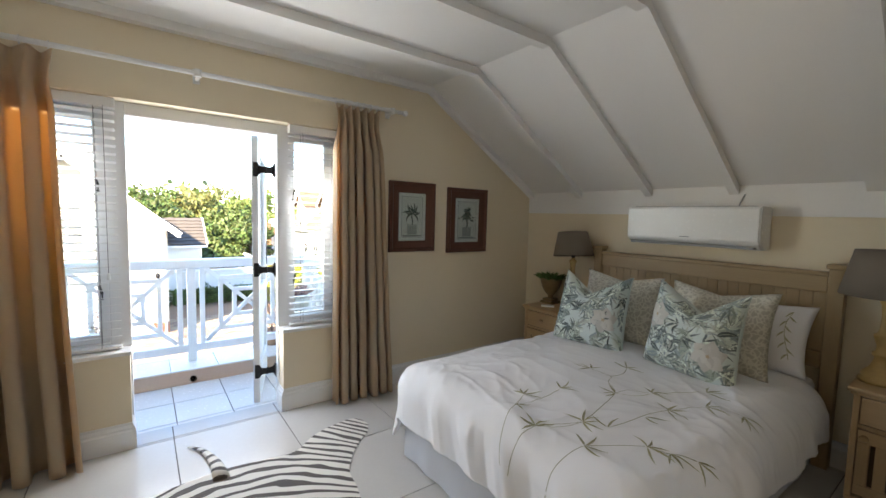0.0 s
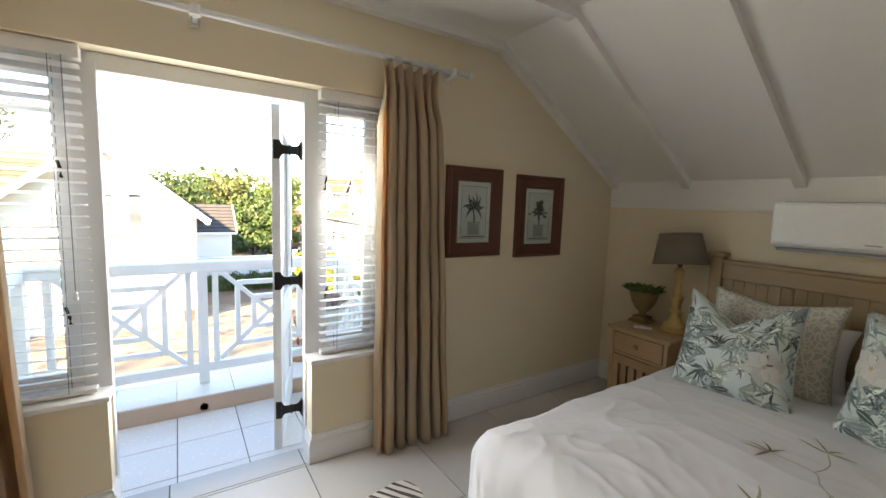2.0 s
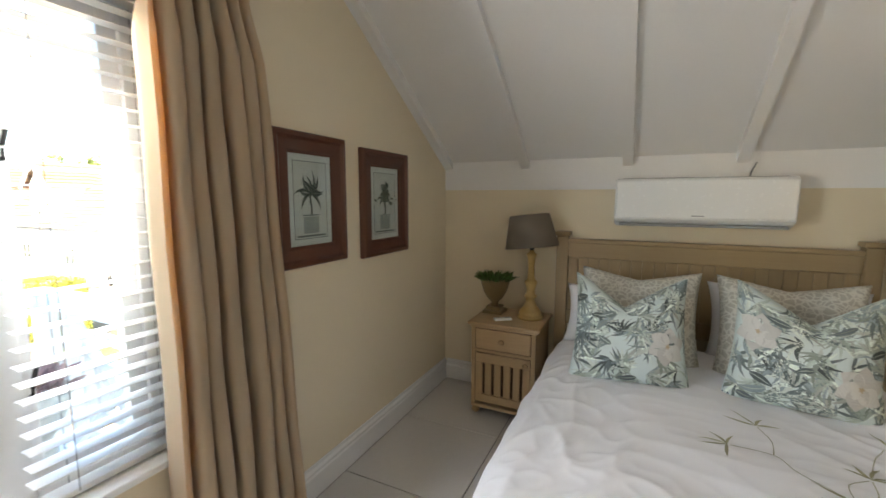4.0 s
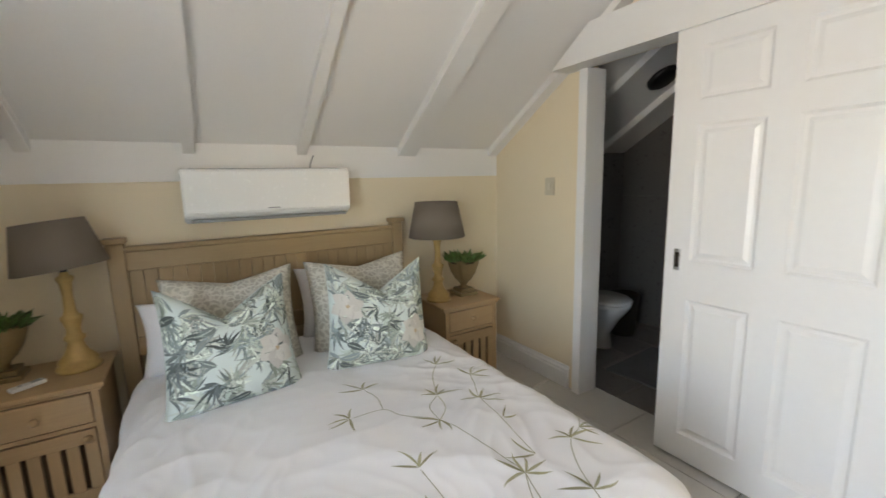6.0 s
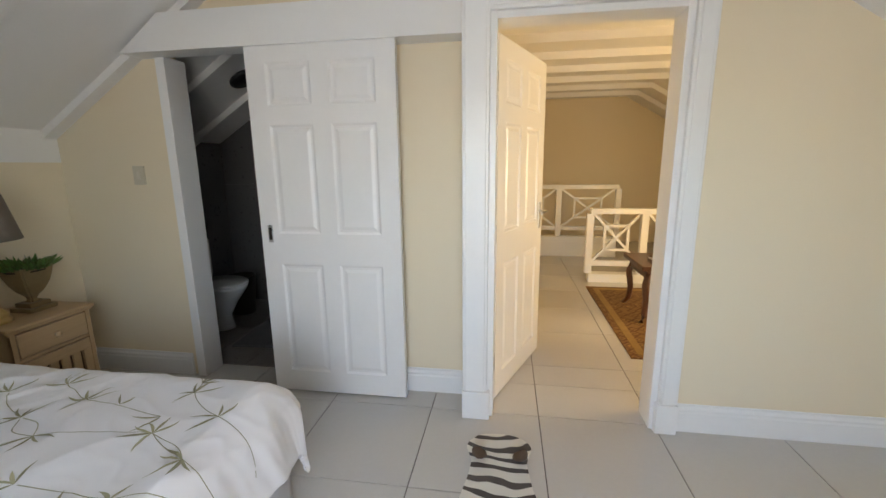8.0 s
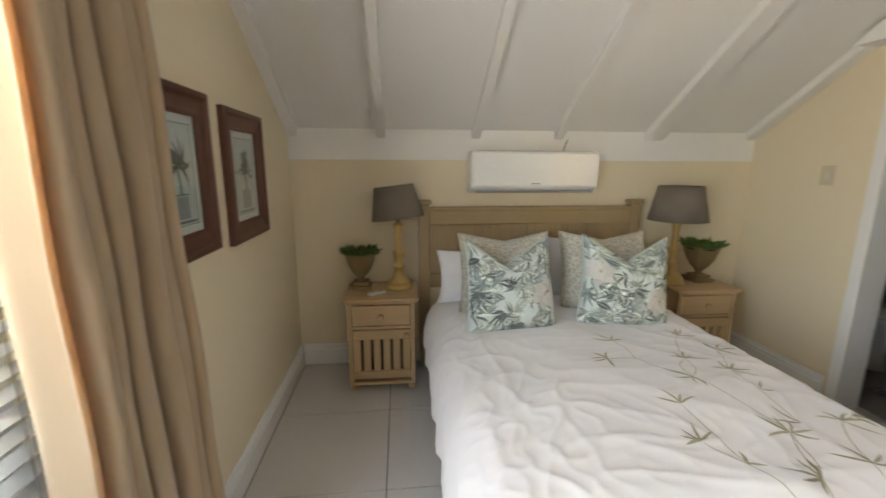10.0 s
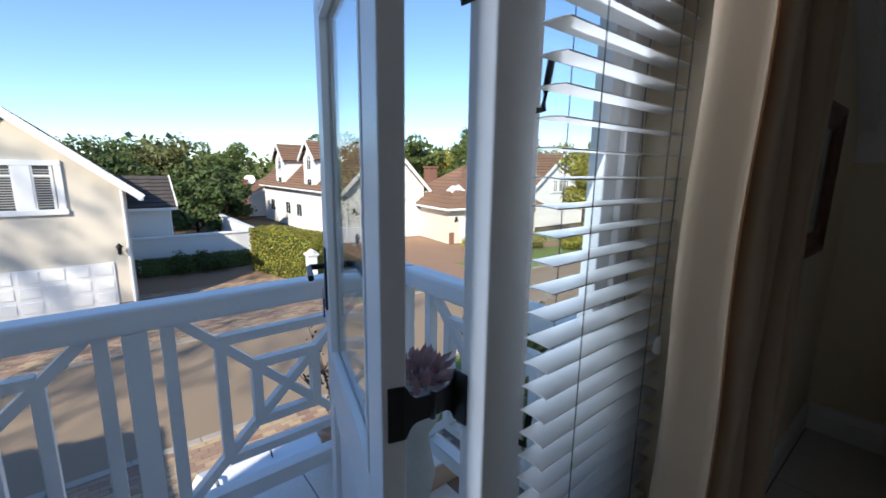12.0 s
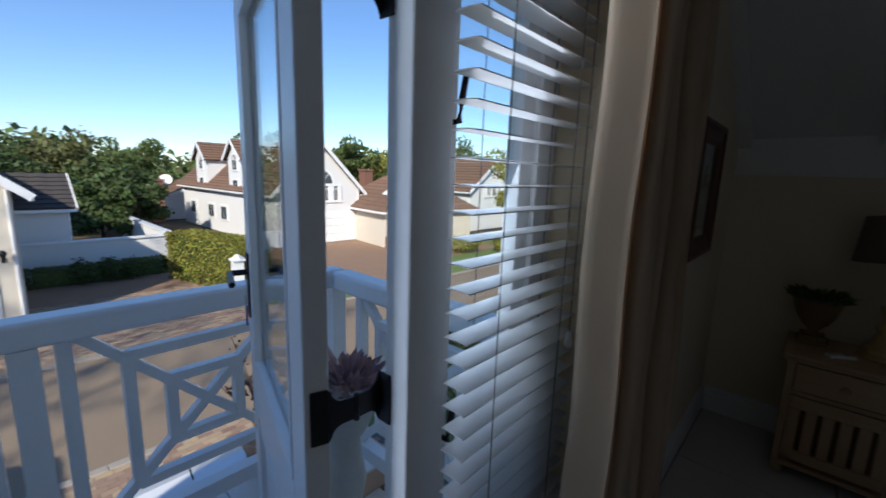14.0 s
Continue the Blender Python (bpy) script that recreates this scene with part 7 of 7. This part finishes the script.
# ---- plants on the balcony ----
STONE = paint("pale_cast_stone", (0.62, 0.60, 0.56), 0.85, var=0.15, scale=9, grain=60, bump=0.4)
PINK = leafy(islands(paint("dusty_pink_rosette", (0.42, 0.25, 0.25), 0.6, var=0.2), 0.6, 1.35, 0.03), 0.2)
pp = thing("pedestal_planter", "pale cast stone pedestal with a dusty pink succulent", "planter", "", pose(-0.74, -2.085, -0.022))
part("pedestal", lathe(bmesh.new(), [(0.0, 0.0), (0.11, 0.0), (0.11, 0.03), (0.085, 0.05), (0.06, 0.09), (0.055, 0.2), (0.075, 0.30), (0.06, 0.38), (0.05, 0.46), (0.085, 0.52), (0.115, 0.60), (0.12, 0.66), (0.10, 0.66), (0.09, 0.62), (0.0, 0.62)], 24), STONE, pp, "", True)
bm = bmesh.new()
rng = random.Random(31)
for i in range(130):
    a, e, rad = rng.uniform(0, 6.28), rng.uniform(0.15, 1.4), 0.09 * math.sqrt(rng.random())
    c = Vector((rad * math.cos(a), rad * math.sin(a), 0.64 + 0.05 * rng.random()))
    d = Vector((math.cos(a) * math.cos(e), math.sin(a) * math.cos(e), math.sin(e)))
    sdv = d.cross(Vector((0.2, 0.1, 1))).normalized()
    ln, wd = rng.uniform(0.05, 0.11), rng.uniform(0.010, 0.018)
    v = [bm.verts.new(q) for q in (c, c + d * ln * 0.6 + sdv * wd, c + d * ln, c + d * ln * 0.6 - sdv * wd, c + d * ln * 0.55 + Vector((0, 0, 0.012)))]
    for q in range(4):
        bm.faces.new((v[q], v[(q + 1) % 4], v[4]))
tagged(part("foliage", bm, PINK, pp), "dusty pink rosette leaves", "", "", "stuff")


def dry_pot(x, y, seed):
    th = thing("flower_pot", "small clay pot with dried flower twigs on the balcony kerb", "flower pot", "pots on the balcony kerb", pose(x, y, 0.0955))
    part("pot", lathe(bmesh.new(), [(0.0, 0.0), (0.055, 0.0), (0.075, 0.12), (0.082, 0.12), (0.082, 0.145), (0.07, 0.145), (0.066, 0.12), (0.0, 0.12)], 20), TERRA, th, "", True)
    rg = random.Random(seed)
    for k in range(9):
        a = rg.uniform(0, 6.28)
        t = Vector((0.16 * math.cos(a) * rg.random(), 0.22 * math.sin(a) * rg.random(), rg.uniform(0.38, 0.62)))
        bm = tube(bmesh.new(), [(0, 0, 0.12), (t.x * 0.35, t.y * 0.35, t.z * 0.6), t], 0.003, 5, 0.4)
        for j in range(14):
            c = Vector((t.x * 0.35, t.y * 0.35, t.z * 0.6)).lerp(t, rg.random()) + Vector((rg.uniform(-1, 1), rg.uniform(-1, 1), rg.uniform(-1, 1))) * 0.025
            bmesh.ops.create_icosphere(bm, subdivisions=1, radius=rg.uniform(0.004, 0.008), matrix=Matrix.Translation(c))
        part("twig", bm, DRYM, th, "dried brown flower twig")


DRYM = islands(paint("dried_flower", (0.20, 0.12, 0.09), 0.9, var=0.3), 0.6, 1.5, 0.03)
dry_pot(-1.235, -2.16, 1)
dry_pot(-1.235, -3.46, 2)

# ---- landing ----
WOODD = wood("dark_mahogany", (0.05, 0.018, 0.010), (0.12, 0.05, 0.028), 0.3)
WOODR = wood("red_brown_wood", (0.14, 0.05, 0.022), (0.26, 0.10, 0.045), 0.4)
land = structure("landing_floor", boxes((3.13, 8.6, -6.2, -2.70, -0.2, -0.006)), GROUT, "pale tiled landing floor", "floor")
structure("wall_landing_east", boxes((8.5, 8.62, -6.34, 0.0, -3.4, 2.5)), CREAM, "cream end wall of the landing", "wall")
structure("wall_landing_north", boxes((4.87, 8.5, -2.70, -2.58, -0.2, 2.5)), CREAM, "cream landing wall", "wall")
LF, LB, LS = 2.44, -4.75, -6.2
structure("ceiling_landing", poly_prism(bmesh.new(), [(-2.6, LF), (LB, LF), (LS, LF - 0.85), (LS, LF - 0.75), (LB, LF + 0.06), (-2.6, LF + 0.06)], 3.13, 8.5, 0), WHITE, "white sloping landing ceiling", "ceiling")
for k in range(8):
    x = 3.55 + 0.62 * k
    structure("ceiling_beam", poly_prism(bmesh.new(), [(-2.7, LF - 0.07), (LB, LF - 0.07), (LS, LF - 0.92), (LS, LF - 0.85), (LB, LF), (-2.7, LF)], x - 0.035, x + 0.035, 0), WHITE, "white painted landing beam", "beam")
# unseen landing window with a sheer blind, added to account for the warm lamp
SHEER = leafy(paint("sheer_cream_blind", (0.85, 0.74, 0.52), 0.9, var=0.05, grain=300), 0.75)
structure("wall_landing_south", wall("y", -6.34, -6.2, 3.0, 8.62, -3.4, 2.5, [(3.4, 4.7, 0.85, 1.55)]), CREAM, "cream landing wall with an added low window", "wall")
lw = structure("window_3", boxes((3.4, 3.45, -6.32, -6.26, 0.85, 1.55), (4.65, 4.7, -6.32, -6.26, 0.85, 1.55), (3.45, 4.65, -6.32, -6.26, 0.85, 0.90), (3.45, 4.65, -6.32, -6.26, 1.50, 1.55),
               (4.03, 4.07, -6.32, -6.26, 0.90, 1.50)), GLOSSW, "white landing window with a sheer blind, unseen and added for the warm light", "window")
part("sheer_blind", boxes((3.41, 4.69, -6.240, -6.236, 0.86, 1.54)), SHEER, lw, "sheer cream roller blind")


def landing_rail(name, a, b, x, n, lift=0.0):
    th = thing(name, "white timber landing balustrade with crossed panels", "balustrade", "landing balustrades")
    P = lambda s, z: (x, s, z + lift)
    part("kerb", boxes((x - 0.07, x + 0.07, min(a, b), max(a, b), 0.0, 0.10 + lift), bevel=0.004), GLOSSW, th)
    part("top_rail", bar(bmesh.new(), P(a, 0.83), P(b, 0.83), 0.06, 0.08), GLOSSW, th)
    part("bottom_rail", bar(bmesh.new(), P(a, 0.22), P(b, 0.22), 0.06, 0.05), GLOSSW, th)
    st = (b - a) / n
    for i in range(n + 1):
        part("post", bar(bmesh.new(), P(a + st * i, 0.10), P(a + st * i, 0.80), 0.075, 0.072), GLOSSW, th)
    for i in range(n):
        c, hw = a + st * (i + 0.5), abs(st) / 2 - 0.04
        for fr_ in (0.5,):
            for p, q in (((-1, -1), (1, -1)), ((1, -1), (1, 1)), ((1, 1), (-1, 1)), ((-1, 1), (-1, -1))):
                part("lattice_bar", bar(bmesh.new(), P(c + p[0] * hw * fr_, 0.52 + p[1] * 0.28 * fr_), P(c + q[0] * hw * fr_, 0.52 + q[1] * 0.28 * fr_), 0.028, 0.03), GLOSSW, th)
        for s in (-1, 1):
            part("lattice_diagonal", bar(bmesh.new(), P(c - hw, 0.52 - s * 0.28), P(c + hw, 0.52 + s * 0.28), 0.028, 0.028 + 0.003 * s), GLOSSW, th)
    return th


landing_rail("balustrade", -3.78, -6.15, 5.85, 4)
r2 = landing_rail("balustrade", -2.75, -4.42, 7.25, 2, 0.2)
RUGM = paint("brown_woven_rug", (0.15, 0.065, 0.025), 0.95, var=0.3, scale=9, grain=120, bump=0.4)
n_, l_ = links_of(RUGM)
p_ = n_["Principled BSDF"]
vr, rm, tc_, mx_ = n_.new("ShaderNodeTexVoronoi"), n_.new("ShaderNodeValToRGB"), n_.new("ShaderNodeTexCoord"), n_.new("ShaderNodeMix")
vr.feature, vr.distance, vr.inputs["Scale"].default_value, vr.inputs["Randomness"].default_value = "F1", "MANHATTAN", 9.0, 0.35
rm.color_ramp.interpolation = "CONSTANT"
for k, (pos, c) in enumerate(((0.0, 0.9), (0.18, 0.1), (0.34, 0.55), (0.5, 0.0), (0.72, 0.4))):
    e = rm.color_ramp.elements[k] if k < 2 else rm.color_ramp.elements.new(pos)
    e.position, e.color = pos, (c, c, c, 1)
mx_.data_type = "RGBA"
mx_.inputs["B"].default_value = (0.36, 0.22, 0.07, 1)
l_.new(p_.inputs["Base Color"].links[0].from_socket, mx_.inputs["A"])
l_.new(tc_.outputs["Object"], vr.inputs["Vector"])
l_.new(vr.outputs["Distance"], rm.inputs["Fac"])
l_.new(rm.outputs["Color"], mx_.inputs["Factor"])
l_.new(mx_.outputs["Result"], p_.inputs["Base Color"])
rug = thing("rug", "brown and gold woven rug on the landing tiles", "rug")
part("weave", boxes((3.80, 5.58, -4.62, -3.72, 0.0005, 0.009), bevel=0.003), RUGM, rug)
part("border", boxes((3.86, 5.52, -4.56, -4.50, 0.0085, 0.0105), (3.86, 5.52, -3.84, -3.78, 0.0085, 0.0105), (3.86, 3.92, -4.50, -3.84, 0.0085, 0.0105), (5.46, 5.52, -4.50, -3.84, 0.0085, 0.0105)),
     paint("gold_rug_border", (0.36, 0.22, 0.07), 0.95, var=0.3, scale=14, grain=140, bump=0.4), rug, "gold border stripe")
tb = thing("side_table", "small dark wooden table with curved legs standing on the rug", "table", "", pose(4.78, -4.24, 0.0105))
part("top", boxes((-0.30, 0.30, -0.28, 0.28, 0.46, 0.50), bevel=0.008), WOODD, tb)
part("apron", boxes((-0.25, 0.25, -0.23, 0.23, 0.38, 0.46), bevel=0.004), WOODD, tb)
for sx in (-1, 1):
    for sy in (-1, 1):
        part("leg", tube(bmesh.new(), [(sx * 0.22, sy * 0.20, 0.42), (sx * 0.25, sy * 0.23, 0.33), (sx * 0.23, sy * 0.21, 0.18), (sx * 0.24, sy * 0.22, 0.06), (sx * 0.28, sy * 0.25, 0.0)], 0.034, 8, 0.6), WOODD, tb, "", True)
bk = thing("book", "closed book with pale pages lying on the side table", "book", "", pose(4.72, -4.2, 0.511, 0, 0, 12))
part("cover", boxes((-0.11, 0.11, -0.08, 0.08, 0.0, 0.004), (-0.11, 0.11, -0.08, 0.08, 0.026, 0.030), (-0.11, -0.106, -0.08, 0.08, 0.004, 0.026)), WOODD, bk)
part("pages", boxes((-0.104, 0.106, -0.076, 0.076, 0.004, 0.026)), LINEN, bk, "pale page block")
ch = thing("wooden_chair", "red-brown wooden ladder-back chair on the landing", "chair", "", pose(3.78, -4.30, 0.0, 0, 0, 15))
for sx in (-1, 1):
    part("back_leg", boxes((sx * 0.20 - 0.02, sx * 0.20 + 0.02, -0.22, -0.18, 0.0, 1.0), bevel=0.006), WOODR, ch)
    part("front_leg", boxes((sx * 0.20 - 0.02, sx * 0.20 + 0.02, 0.18, 0.22, 0.0, 0.43), bevel=0.006), WOODR, ch)
    part("side_stretcher", boxes((sx * 0.20 - 0.012, sx * 0.20 + 0.012, -0.18, 0.18, 0.16, 0.19)), WOODR, ch)
part("seat", boxes((-0.23, 0.23, -0.178, 0.23, 0.43, 0.465), bevel=0.01), WOODR, ch)
for z in (0.58, 0.74, 0.90):
    part("back_slat", boxes((-0.18, 0.18, -0.21, -0.19, z, z + 0.07), bevel=0.006), WOODR, ch)

# ---- tiles, last of the inside ----
floor_ob = bpy.data.objects["floor"]
tiles(floor_ob, 0.0, 3.36, BACK, 0.0, TILE, TS, FX, FY)
tiles(floor_ob, -0.158, 0.0, DO_L, DO_R, TILE, TS, FX - 0.62, FY)
tiles(land, 3.36, 8.5, -6.2, -2.70, TILE, TS, FX, FY)
tiles(bath_floor, 3.36, 4.75, -2.60, 0.0, paint("dark_bath_tile", (0.22, 0.20, 0.18), 0.3), 0.33, FX, FY)
